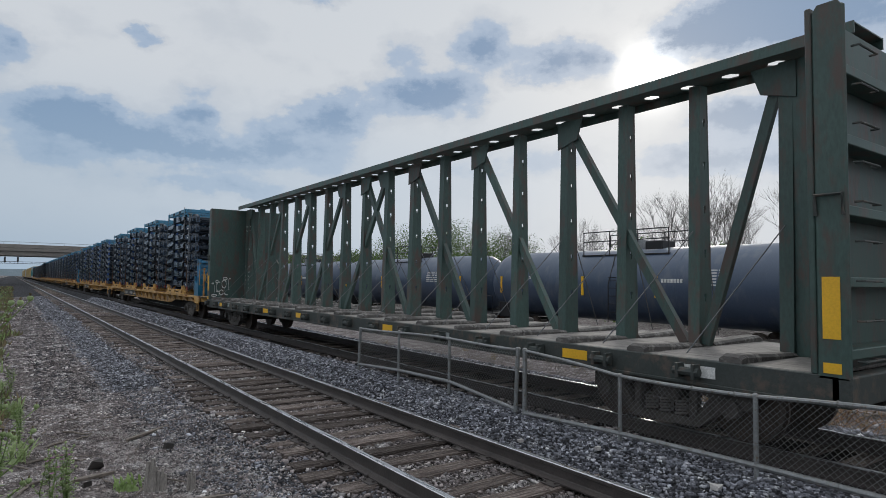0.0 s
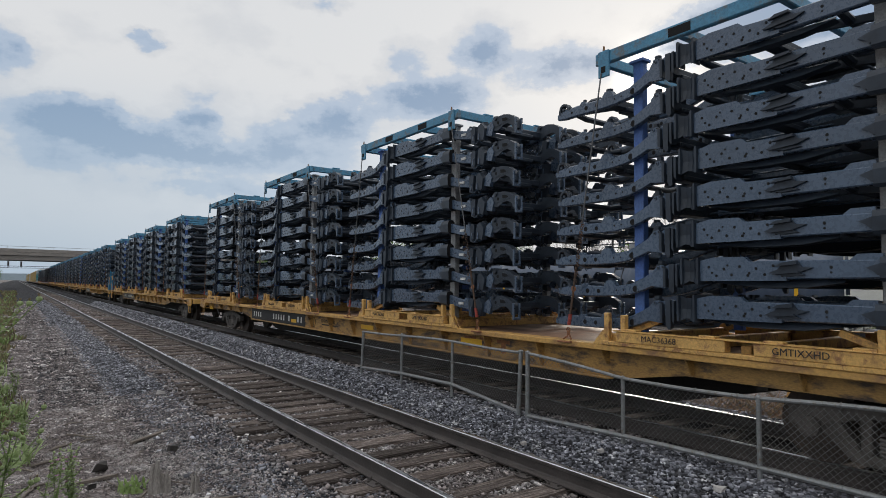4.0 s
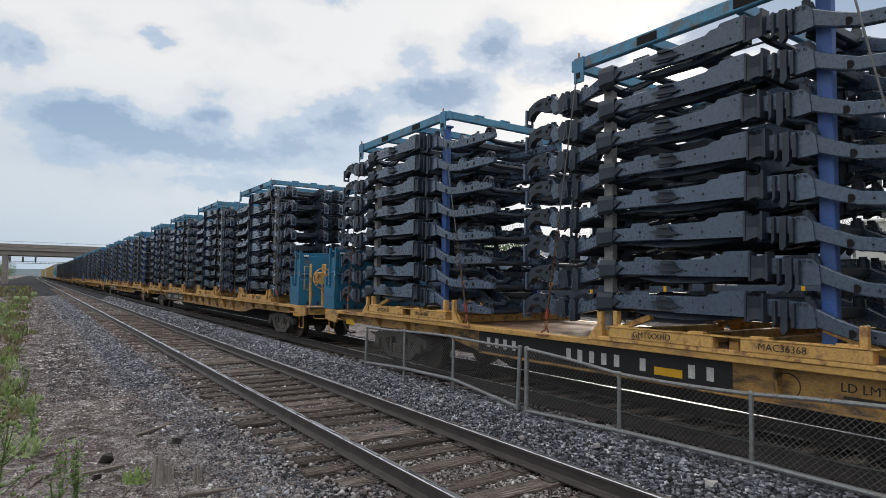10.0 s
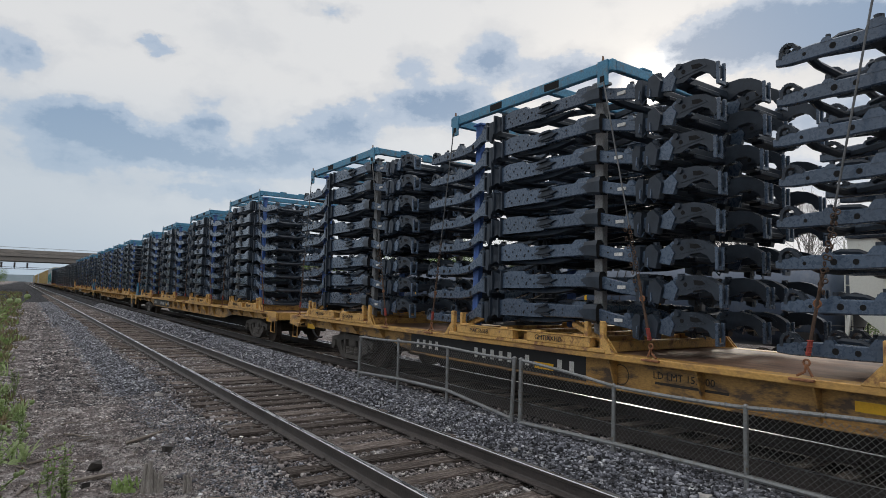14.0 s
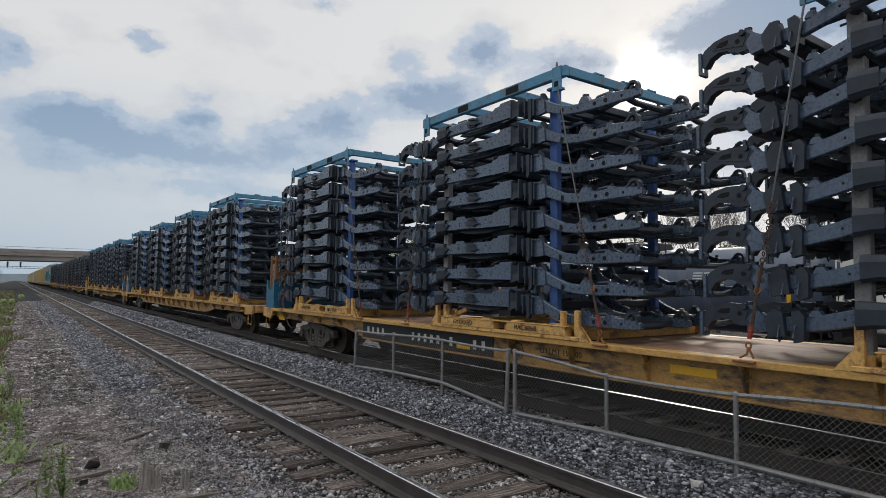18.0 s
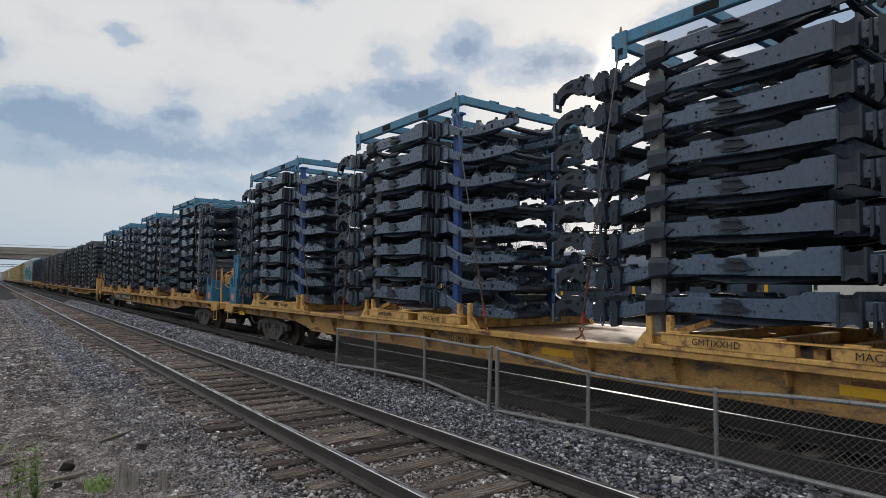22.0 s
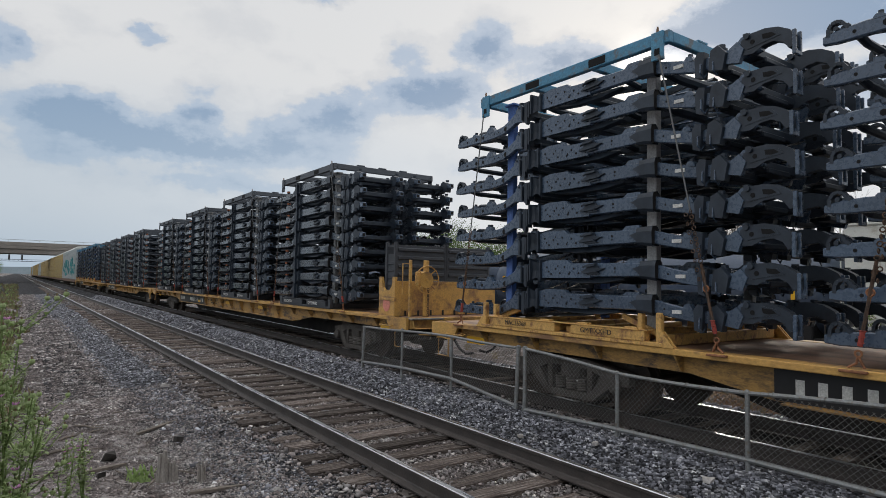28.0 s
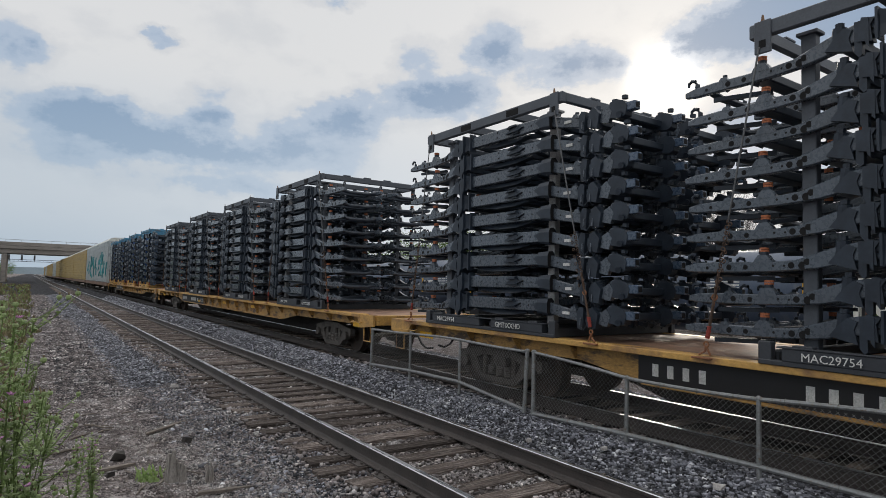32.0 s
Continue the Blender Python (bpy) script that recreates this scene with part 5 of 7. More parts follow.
            stem = strip(12.11 + 0.45 * k, 12.22 + 0.45 * k, 0.72, 0.88, M["rust"], 0.189, 0.186)
            part("faded_mark", mark.put(stem.v, stem.f), sill, "faded rust-red company mark")
    part("centre_sill", Geo(M["under"]).prism([(-h + 0.1, 1.018), (-h + 0.1, 0.64), (-h + 4.7, 0.62), (-h + 6.2, 0.24), (h - 6.2, 0.24), (h - 4.7, 0.62), (h - 0.1, 0.64), (h - 0.1, 1.018)], "x", -0.36, 0.36), ob)
    for k in range(9):
        y = -9.6 + 2.4 * k
        part("floor_beam", Geo(M["under"]).box((-w + 0.225, y - 0.06, 0.74), (w - 0.225, y + 0.06, 1.018), 0), ob)
    part("brake_cylinder", Geo(M["under"]).tube([(-0.75, 1.0, 0.58), (-0.75, 1.8, 0.58)], 0.17, 12), ob, smooth=True)
    part("air_tank", Geo(M["under"]).tube([(0.8, -2.2, 0.56), (0.8, -0.9, 0.56)], 0.2, 12), ob, smooth=True)
    for e in (-1, 1):
        ye = e * h
        part("end_sill", Geo(M["yellow"]).box((-w + 0.10, min(ye, ye - e * 0.12), 0.84), (w - 0.10, max(ye, ye - e * 0.12), 1.072), 0.012), ob)
        turn = pose(0, ye, 0, 0, 0, 0 if e > 0 else 180)
        part("coupler", None, ob, "rust-brown knuckle coupler", turn, data=COUPLER)
        part("air_hose", None, ob, "", turn, data=HOSE)
        part("cut_lever", Geo(M["yellow"]).tube([(-1.25, ye + e * 0.06, 0.80), (-1.25, ye + e * 0.14, 0.74), (-0.3, ye + e * 0.16, 0.68), (-0.15, ye + e * 0.35, 0.80)], 0.014, 6), ob)
        add_truck(ob, e * (h - 3.15))
    return ob


FLATCAR = {k: build_flatcar(k) for k in (True, False)}


def hand_brake_stand(s, e):
    """Post, wheel and platform at a flatcar's end; e is the way out of the car."""
    ob = thing("hand_brake", pose(TRACK_2, s, 0, 0, 0, 0 if e < 0 else 180), "yellow hand brake wheel on a post at the flatcar end", "hand brake")
    part("post", Geo(M["yellow"]).box((-0.88, -0.08, 1.07), (-0.78, 0.02, 2.28), 0.012).box((-1.26, -0.06, 1.07), (-1.20, 0.0, 2.28), 0.01), ob)
    part("gear_box", Geo(M["yellow"]).box((-1.10, -0.14, 1.72), (-0.80, 0.02, 2.04), 0.03), ob)
    wheel = part("brake_wheel", Geo(M["yellow"]).ring((-0.95, -0.26, 1.86), "y", 0.29, 0.015, 26, 6), ob, "spoked yellow brake wheel", smooth=True)
    for k in range(8):
        a = k * math.pi / 4
        part("spoke", Geo(M["yellow"]).beam((-0.95 + 0.12 * math.cos(a), -0.20, 1.86 + 0.12 * math.sin(a)), (-0.95 + 0.29 * math.cos(a), -0.26, 1.86 + 0.29 * math.sin(a)), 0.016, 0.022), wheel)
    part("hub", Geo(M["yellow"]).tube([(-0.95, -0.14, 1.86), (-0.95, -0.23, 1.86), (-0.95, -0.235, 1.86), (-0.95, -0.17, 1.86), (-0.95, -0.25, 1.86)], [0.10, 0.175, 0.165, 0.045, 0.03], 18), wheel, smooth=True)
    part("handhold", Geo(M["yellow"]).tube([(-1.23, -0.03, 2.2), (-1.42, -0.03, 2.2), (-1.42, -0.03, 1.55), (-1.23, -0.03, 1.55)], 0.014, 6), ob)
    g = Geo(M["chain"])
    for k in range(14):
        g.ring((-0.86, -0.16, 1.66 - 0.045 * k), "x" if k % 2 else "y", 0.025, 0.008, 8, 4)
    part("chain", g, ob, "rusty brake chain")
    part("step", Geo(M["steel"]).box((-1.42, -0.42, 1.03), (-0.62, -0.02, 1.065), 0.006), ob)
    part("step_rail", Geo(M["yellow"]).tube([(-1.38, -0.40, 1.02), (-1.38, -0.46, 0.86), (-0.70, -0.46, 0.86), (-0.70, -0.40, 1.02)], 0.013, 6), ob)
    return rides(ob)


def build_bin(s0, depth, paint, crate, label, spot=False, tall=1.0):
    """A low open-sided bin across the flatcar's end, with stacked crates standing in it; s0 is its high end."""
    ob = thing("storage_bin", pose(TRACK_2, s0, 0), label, "storage bin", "bins at the flatcar ends")
    w, d = 1.40, depth
    for s in (-1, 1):
        x = s * w
        a, b = sorted((x, x - s * 0.06))
        part("side_panel", Geo(paint).prism([(0, 1.08), (0, 1.92), (-0.10, 1.92), (-0.14, 1.70), (-0.24, 1.62), (-d + 0.24, 1.62), (-d + 0.14, 1.70), (-d + 0.10, 1.92), (-d, 1.92), (-d, 1.08)], "x", a, b), ob)
        a, b = sorted((x + s * 0.012, x - s * 0.0))
        part("side_seam", Geo(paint).box((a, -d + 0.01, 1.40), (b, -0.01, 1.46), 0.004), ob)
    for y in (0, -d):
        a, b = sorted((y, y + (0.05 if y else -0.05)))
        part("end_panel", Geo(paint).box((-w + 0.06, a, 1.08), (w - 0.06, b, 1.80), 0.008).box((-w + 0.06, a - 0.01, 1.76), (w - 0.06, b + 0.01, 1.83), 0.006), ob)
    part("floor", Geo(paint).box((-w + 0.06, -d + 0.05, 1.08), (w - 0.06, -0.05, 1.12)), ob)
    for k in range(8):
        part("latch_pin", Geo(M["black"]).box((-w + 0.25 + 0.33 * k, -d - 0.03, 1.075), (-w + 0.29 + 0.33 * k, -d - 0.001, 1.19), 0.004), ob)
    if spot:
        part("paint_spot", Geo(M["pink"]).tube([(-w - 0.001, -d / 2, 1.31), (-w - 0.006, -d / 2, 1.31)], 0.15, 22), ob, "faded pink round spot")
    top = 2.62 * tall
    smooth_walls = crate is M["bin_blue"]
    for k, (x0, x1) in enumerate(((-1.30, 0.02), (0.06, 1.30))):
        cr = thing("crate", pose(TRACK_2, s0, 0), "smooth dented blue sheet-metal crate standing in a bin" if smooth_walls else "ribbed sheet-metal crate standing in a bin", "crate", "crates in the bins")
        for y, e in ((-0.14, 1), (-d + 0.14, -1)):
            g = Geo(crate)
            g.box((x0, min(y, y - e * 0.04), 1.125), (x1, max(y, y - e * 0.04), top), 0.004)
            if smooth_walls:
                # a folded lip half way up and a raised upper panel
                g.prism([(y - e * 0.01, 1.93), (y + e * 0.03, 1.95), (y + e * 0.03, 2.0), (y - e * 0.01, 2.03)], "x", x0 + 0.04, x1 - 0.04)
                g.box((x0 + 0.08, min(y, y + e * 0.012), 2.04), (x1 - 0.08, max(y, y + e * 0.012), top - 0.10), 0.006)
            end_wall = part("end_wall", g, cr)
            for j in range(0 if smooth_walls else 8):
                z = 1.25 + (top - 1.35) * j / 7
                part("rib", Geo(crate).prism([(y - e * 0.01, z - 0.05), (y + e * 0.035, z - 0.025), (y + e * 0.035, z + 0.025), (y - e * 0.01, z + 0.05)], "x", x0 + 0.05, x1 - 0.05), end_wall)
            for xx in (x0 + 0.16, x1 - 0.16):
                if smooth_walls:
                    part("latch", Geo(M["label_white"], M["under"]).box((xx - 0.07, min(y, y + e * 0.035), top - 0.12), (xx + 0.07, max(y, y + e * 0.035), top - 0.075), 0.006).tube([(xx - 0.05, y + e * 0.03, top - 0.13), (xx + 0.05, y + e * 0.05, top - 0.16)], 0.012, 6, 1), cr, "white painted latch")
        for x, e in ((x0, -1), (x1, 1)):
            g = Geo(crate)
            a, b = sorted((x, x - e * 0.04))
            ya, yb, m = -d + 0.18, -0.18, -d / 2
            # a hand opening goes through the wall under its top edge
            g.box((a, ya, 1.125), (b, yb, top - 0.20), 0)
            g.box((a, ya, top - 0.20), (b, m - 0.17, top - 0.05), 0)
            g.box((a, m + 0.17, top - 0.20), (b, yb, top - 0.05), 0)
            g.box((a, ya, top - 0.05), (b, yb, top), 0)
            side_wall = part("side_wall", g, cr)
            for j in range(1 if smooth_walls else 6):
                z = 2.02 if smooth_walls else 1.45 + (top - 1.85) * j / 5
                part("rib", Geo(crate).prism([(x - e * 0.01, z - 0.04), (x + e * 0.02, z - 0.02), (x + e * 0.02, z + 0.02), (x - e * 0.01, z + 0.04)], "y", -d + 0.22, -0.22), side_wall)
            for y in (-0.16, -d + 0.16):
                post = part("corner_post", Geo(crate).box((x - 0.035, y - 0.035, 1.125), (x + 0.035, y + 0.035, top + 0.06), 0.008), cr)
                if smooth_walls and x == x0:
                    g = Geo(M["white"])
                    for j in range(5):
                        g.box((x - 0.0385, y - 0.012, 1.72 + 0.075 * j), (x - 0.0352, y + 0.012, 1.765 + 0.075 * j))
                    tagged(part("stencil_marks", g, post, "white vertical stencil marks"), kind="stuff")
        rides(cr)
    return rides(ob)


ENDS = [25.42, 55.24, 85.03, 114.22, 143.52, 172.57, 201.44, 230.57, 259.27, 287.87]
LOADS = [
    ("blue", False, "pierced", [29.61, 36.57, 43.26, 50.10]), ("blue", True, "stepped", [58.79, 65.42, 72.24, 79.11]), ("blue", False, "pierced", [89.06, 95.92, 102.60, 109.23]),
    ("blue", True, "stepped", [117.19, 123.75, 130.63, 137.51]), ("blue", True, "stepped", [146.55, 153.10, 159.94, 166.65]), ("blue", False, "pierced", [176.49, 183.24, 190.08, 196.38]),
    ("grey", False, "smooth", [206.07, 212.51, 218.87, 225.50]), ("grey", True, "smooth", [234.60, 241.00, 247.40, 253.80]), ("blue", False, "pierced", [263.50, 269.90, 276.30, 282.70]),
]
BRAKE = [-1, 1, -1, 1, 1, -1, -1, 1, -1]   # the end at which the hand brake stands
for k, (paint, flip, style, starts) in enumerate(LOADS):
    mid = (ENDS[k] + 1.1 + ENDS[k + 1]) / 2
    place(FLATCAR[k != 4], ("car", k != 4), pose(TRACK_2, mid, 0, 0, 0, 0 if BRAKE[k] < 0 else 180))
    for s in starts:
        place(RACKS[paint, flip, style], (paint, flip, style), pose(TRACK_2, s, 0))

# hand brakes and bins at the ends where they show
for k, e in ((0, -1), (2, -1), (5, -1), (6, -1)):
    hand_brake_stand(ENDS[k] + (1.66 if k == 0 else 1.38), -1)
build_bin(27.98, 0.68, M["bin_blue"], M["bin_teal"], "blue steel bin with teal ribbed crates on the flatcar end")
build_bin(85.02, 0.68, M["bin_blue"], M["bin_blue"], "blue steel bin with blue crates on the flatcar end")
build_bin(87.53, 0.68, M["bin_blue"], M["bin_blue"], "dented blue steel bin with blue crates on the flatcar end")
build_bin(143.44, 0.68, M["bin_blue"], M["bin_rust"], "blue steel bin holding rusty ribbed crates on the flatcar end")
build_bin(172.45, 0.68, M["bin_blue"], M["bin_teal"], "blue bin with a pink spot and teal ribbed crates", True)
build_bin(175.13, 0.68, M["bin_blue"], M["bin_dark"], "blue bin with a pink spot and dark ribbed crates", True)
build_bin(203.82, 0.68, M["yellow"], M["bin_dark"], "yellow steel bin with dark ribbed crates on the flatcar end", True)


# ---- centre-beam lumber car ----
def build_centerbeam(s0, s1):
    L = s1 - s0
    ob = thing("centerbeam_car", pose(TRACK_2, s0, 0), "empty olive green centre-beam lumber car with bulkheads", "railcar")
    w, top = 1.48, 4.82
    part("side_sill", Geo(M["cb_black"]).box((-w, 0.1, 0.72), (-w + 0.10, L - 0.1, 1.0), 0.01).box((-w - 0.01, 0.1, 0.70), (-w + 0.14, L - 0.1, 0.74), 0.006), ob)
    part("side_sill", Geo(M["cb_black"]).box((w - 0.10, 0.1, 0.72), (w, L - 0.1, 1.0), 0.01), ob)
    part("centre_sill", Geo(M["under"]).box((-0.4, 0.1, 0.60), (0.4, L - 0.1, 0.955), 0.02), ob)
    # sloping floor risers, one beside each post, and thin floor plates
    n = 18
    part("floor", Geo(M["cb_deck"]).box((-w + 0.1, 0.3, 0.96), (w - 0.1, L - 0.3, 1.0), 0.006), ob)
    for k in range(n):
        y = 1.19 + 1.243 * k
        for s in (-1, 1):
            # a narrow bar with rounded upper edges, a little higher at the side of the car
            v = []
            for x, t in ((s * 0.16, 1.045), (s * (w - 0.10), 1.095), (s * (w - 0.02), 1.07)):
                v += [(x, y + a, z) for a, z in ((-0.13, 1.001), (-0.13, t - 0.03), (-0.09, t), (0.09, t), (0.13, t - 0.03), (0.13, 1.001))]
            g = Geo(M["cb_riser"]).put(v, [(k2 * 6 + m, k2 * 6 + (m + 1) % 6, k2 * 6 + 6 + (m + 1) % 6, k2 * 6 + 6 + m) for k2 in range(2) for m in range(6)] + [tuple(range(6)), tuple(range(12, 18))])
            part("floor_riser", g, ob, "grey weathered floor riser")
            if s < 0:
                part("winch", Geo(M["cb_black"]).tube([(-w - 0.09, y + 0.30, 0.86), (-w - 0.09, y + 0.62, 0.86)], 0.05, 8).box((-w - 0.14, y + 0.34, 0.78), (-w, y + 0.38, 0.95), 0.005).box((-w - 0.14, y + 0.54, 0.78), (-w, y + 0.58, 0.95), 0.005), ob, "small cable winch")
    # centre beam: posts, diagonals, top chord with oval holes
    for k in range(n):
        y = 1.19 + 1.243 * k
        g = Geo(M["olive"], M["hole"])
        for s in (-1, 1):
            g.prism([(s * 0.14, 1.0), (s * 0.165, 1.0), (s * 0.09, top - 0.13), (s * 0.065, top - 0.13)], "y", y - 0.085, y + (0.085 if s < 0 else -0.045))
        # the web is pierced by a row of keyholes
        for s in (-1, 1):
            g.prism([(s * 0.026, 1.0), (s * 0.145, 1.0), (s * 0.07, top - 0.13), (s * 0.026, top - 0.13)], "y", y - 0.083, y - 0.055)
        cuts = [1.0 + 0.62 * (j + 1) for j in range(5)]
        for z0, z1 in zip([1.0] + [c + 0.11 for c in cuts], cuts + [top - 0.13]):
            g.box((-0.026, y - 0.083, z0), (0.026, y - 0.055, z1))
        for c in cuts:
            for s in (-1, 1):
                g.box((min(s * 0.012, s * 0.026), y - 0.083, c), (max(s * 0.012, s * 0.026), y - 0.055, c + 0.055))
        part("post", g, ob)
    for k, k2 in ((0, 0.9), (3, 1.15), (5, 3.15), (7, 5.15), (9, 7.15), (8, 9.85), (10, 11.85), (12, 13.85), (14, 15.85), (17, 16.12)):
        d = 1 if k2 > k else -1
        y0 = 1.19 + 1.243 * k
        y1 = 1.19 + 1.243 * k2
        if 0.3 < y1 < L - 0.3:
            g = Geo(M["olive"])
            g.beam((-0.03, y0 + d * 0.08, top - 0.25), (-0.06, y1, 1.03), 0.09, 0.13)
            part("diagonal", g, ob)
            part("gusset_plate", Geo(M["olive"]).prism([(y0 - 0.14, top - 0.16), (y0 + d * 0.42, top - 0.16), (y0 + d * 0.30, top - 0.50), (y0 - 0.14, top - 0.62)] if d > 0 else [(y0 + 0.14, top - 0.16), (y0 + 0.14, top - 0.62), (y0 - 0.30, top - 0.50), (y0 - 0.42, top - 0.16)], "x", -0.125, -0.10), ob)
    g = Geo(M["olive"])
    for s in (-1, 1):
        a, b = sorted((s * 0.42, s * 0.40))
        g.box((a, 0.3, top - 0.14), (b, L - 0.3, top), 0)
    # top plate as ladder strips so that real oval gaps stay open between them
    for a, b in ((-0.40, -0.32), (-0.12, 0.12), (0.32, 0.40)):
        g.box((a, 0.3, top - 0.025), (b, L - 0.3, top - 0.010))
    y = 0.3
    while y < L - 0.5:
        for a, b in ((-0.32, -0.12), (0.12, 0.32)):
            g.box((a, y, top - 0.025), (b, y + 0.34, top - 0.010))
            for e, c in ((y + 0.34, 1), (y + 0.6425, -1)):
                g.prism([(a, e), (b, e), (b, e + 0.09 * c), ((a + b) / 2, e + 0.02 * c), (a, e + 0.09 * c)], "z", top - 0.025, top - 0.010)
        y += 0.6425
    part("top_chord", g, ob, "olive top chord with oval holes")
    # guy cables with chain and winch hooks
    for k in range(n - 1):
        y = 1.19 + 1.243 * k
        for s in (-1, 1):
            part("cable", Geo(M["cable"]).tube([(s * 0.16, y, 2.6), (s * 1.42, y + 0.55, 1.05)], 0.008, 5), ob)
    # bulkheads: hollow end walls with rounded edges
    for e in (0, 1):
        y0, y1 = (0.0, 0.36) if e == 0 else (L - 0.36, L)
        yin = y1 if e == 0 else y0
        yo = y0 if e == 0 else y1
        bh = part("bulkhead", Geo(M["olive"]).box((-w, min(yin, yin - (0.06 if e == 0 else -0.06)), 1.0), (w, max(yin, yin - (0.06 if e == 0 else -0.06)), 4.66), 0.01), ob, "olive steel bulkhead")
        for s in (-1, 1):
            g = Geo(M["olive"])
            a, b = sorted((s * w, s * (w - 0.05)))
            g.box((a, y0, 0.95), (b, y1 - 0.061 if e == 0 else y1, 4.62), 0.02) if e == 0 else g.box((a, y0 + 0.061, 0.95), (b, y1, 4.62), 0.02)
            g.prism([(y0 + 0.02, 4.60), (y1 - 0.08, 4.60), (y1 - 0.12, 4.66), (y0 + 0.06, 4.66)], "x", a, b)
            part("side_wing", g, bh)
            a, b = sorted((s * (w + 0.001), s * (w + 0.006)))
            yc = y0 + 0.16 if e == 0 else y1 - 0.16
            g = Geo(M["bright_yellow"])
            g.box((a, yc - 0.08, 1.35), (b, yc + 0.08, 1.95))
            g.box((a, yc - 0.08, 1.02), (b, yc + 0.08, 1.12))
            part("reflector", g, bh, "orange-yellow reflector strip")
            g = Geo(M["cb_black"])
            g.tube([(s * (w + 0.01), yc - 0.12, 2.55), (s * (w + 0.03), yc - 0.12, 2.75), (s * (w + 0.03), yc + 0.12, 2.75), (s * (w + 0.01), yc + 0.12, 2.55)], 0.02, 6)
            part("handhold", g, bh)
        # ribs and ladder on the outer face
        g = Geo(M["olive"])
        for z in (1.2, 1.9, 2.6, 3.3, 4.0):
            a, b = sorted((yo + (0.04 if e == 0 else -0.04), yin + (-0.062 if e == 0 else 0.062)))
            g.box((-w + 0.06, a, z - 0.05), (w - 0.06, b, z + 0.05), 0.008)
        part("ribs", g, bh)
        d = -1 if e == 0 else 1
        for k in range(9):
            z = 1.15 + 0.38 * k
            part("rung", Geo(M["cb_black"]).tube([(-1.38, yo + d * 0.02, z), (-1.38, yo + d * 0.09, z), (-0.95, yo + d * 0.09, z), (-0.95, yo + d * 0.02, z)], 0.012, 6), bh)
        part("end_sill", Geo(M["cb_black"]).box((-w, min(yo, yo - d * 0.18), 0.70), (w, max(yo, yo - d * 0.18), 0.999), 0.015), ob)
        turn = pose(0, yo, 0, 0, 0, 180 if e == 0 else 0)
        part("coupler", None, ob, "rust-brown knuckle coupler", turn, data=COUPLER)
        part("air_hose", None, ob, "", turn, data=HOSE)
        add_truck(ob, 2.3 if e == 0 else L - 2.3)
    # solid web plates close the first bay at each bulkhead; the stencils stand on one of them
    part("web_plate", Geo(M["olive"]).box((-0.10, 1.19 + 1.243 * 17 + 0.02, 1.0), (-0.085, L - 0.362, top - 0.14)), ob, "olive steel plate beside the bulkhead")
    part("web_plate", Geo(M["olive"]).box((-0.10, 0.362, 1.0), (-0.085, 1.17, top - 0.14)), ob)
    for i, (text, size) in enumerate((("LOADING AND", 0.105), ("UNLOADING", 0.105), ("WARNING", 0.135), ("DO NOT MOVE", 0.10), ("CAR UNLESS", 0.10), ("TIEDOWNS", 0.10), ("ARE SECURE", 0.10), ("IN KEYSLOTS", 0.10), ("SAFETY FIRST", 0.105))):
        z = (3.95, 3.78, 2.30, 2.08, 1.92, 1.76, 1.60, 1.45, 3.02)[i]
        writing(text, size * 0.86, M["faded_white"], facing(-0.102, L - 0.42, z), ob)
    # sprayed tag on the bulkhead: looped strokes of flat paint
    yb = L - 0.3635
    for cx, cz, rx, rz, a0, a1 in ((-1.20, 1.72, 0.05, 0.05, 0, 6.3), (-1.12, 1.50, 0.10, 0.20, 1.2, 5.2), (-0.92, 1.62, 0.09, 0.16, -1.0, 4.6), (-0.88, 1.84, 0.08, 0.05, 0, 6.3), (-1.02, 1.28, 0.08, 0.10, 0.4, 6.0), (-0.80, 1.36, 0.12, 0.18, 2.4, 5.0), (-1.16, 1.22, 0.05, 0.12, -0.8, 2.4), (-1.36, 1.40, 0.07, 0.26, -0.6, 2.2), (-1.30, 1.16, 0.10, 0.04, 0, 6.3), (-0.70, 1.62, 0.05, 0.24, 1.0, 4.4)):
        pts = [(cx + rx * math.cos(a), yb, cz + rz * math.sin(a)) for a in np.linspace(a0, a1, 12)]
        g = Geo(M["label_white"])
        for p, q in zip(pts[:-1], pts[1:]):
            g.beam(p, q, 0.004, 0.034)
        part("paint_stroke", g, ob, "pale sprayed paint stroke")
    # faded marks on the sill, as bars
    g = Geo(M["faded_white"])
    for y in (20.62, 20.44, 20.26, 20.08, 19.20, 19.02, 18.20, 18.02, 17.84):
        g.box((-w - 0.005, y - 0.13, 0.80), (-w - 0.001, y, 0.95))
    tagged(part("sill_marks", g, ob, "faded white marks"), kind="stuff")
    # labels along the sill
    for y, l, m in ((3.2, 0.45, M["bright_yellow"]), (8.4, 0.4, M["bright_yellow"]), (13.2, 0.42, M["bright_yellow"]), (15.9, 0.4, M["bright_yellow"]), (L - 1.4, 0.42, M["bright_yellow"]), (L - 2.3, 0.42, M["bright_yellow"]), (1.35, 0.42, M["label_white"]), (L - 1.85, 0.36, M["bin_teal"]), (6.4, 0.5, M["ar_silver"])):
        part("sill_label", Geo(m).box((-w - 0.006, y, 0.80), (-w - 0.001, y + l, 0.93)), ob, "small rectangular label")
    return rides(ob)


build_centerbeam(2.42, 25.5)


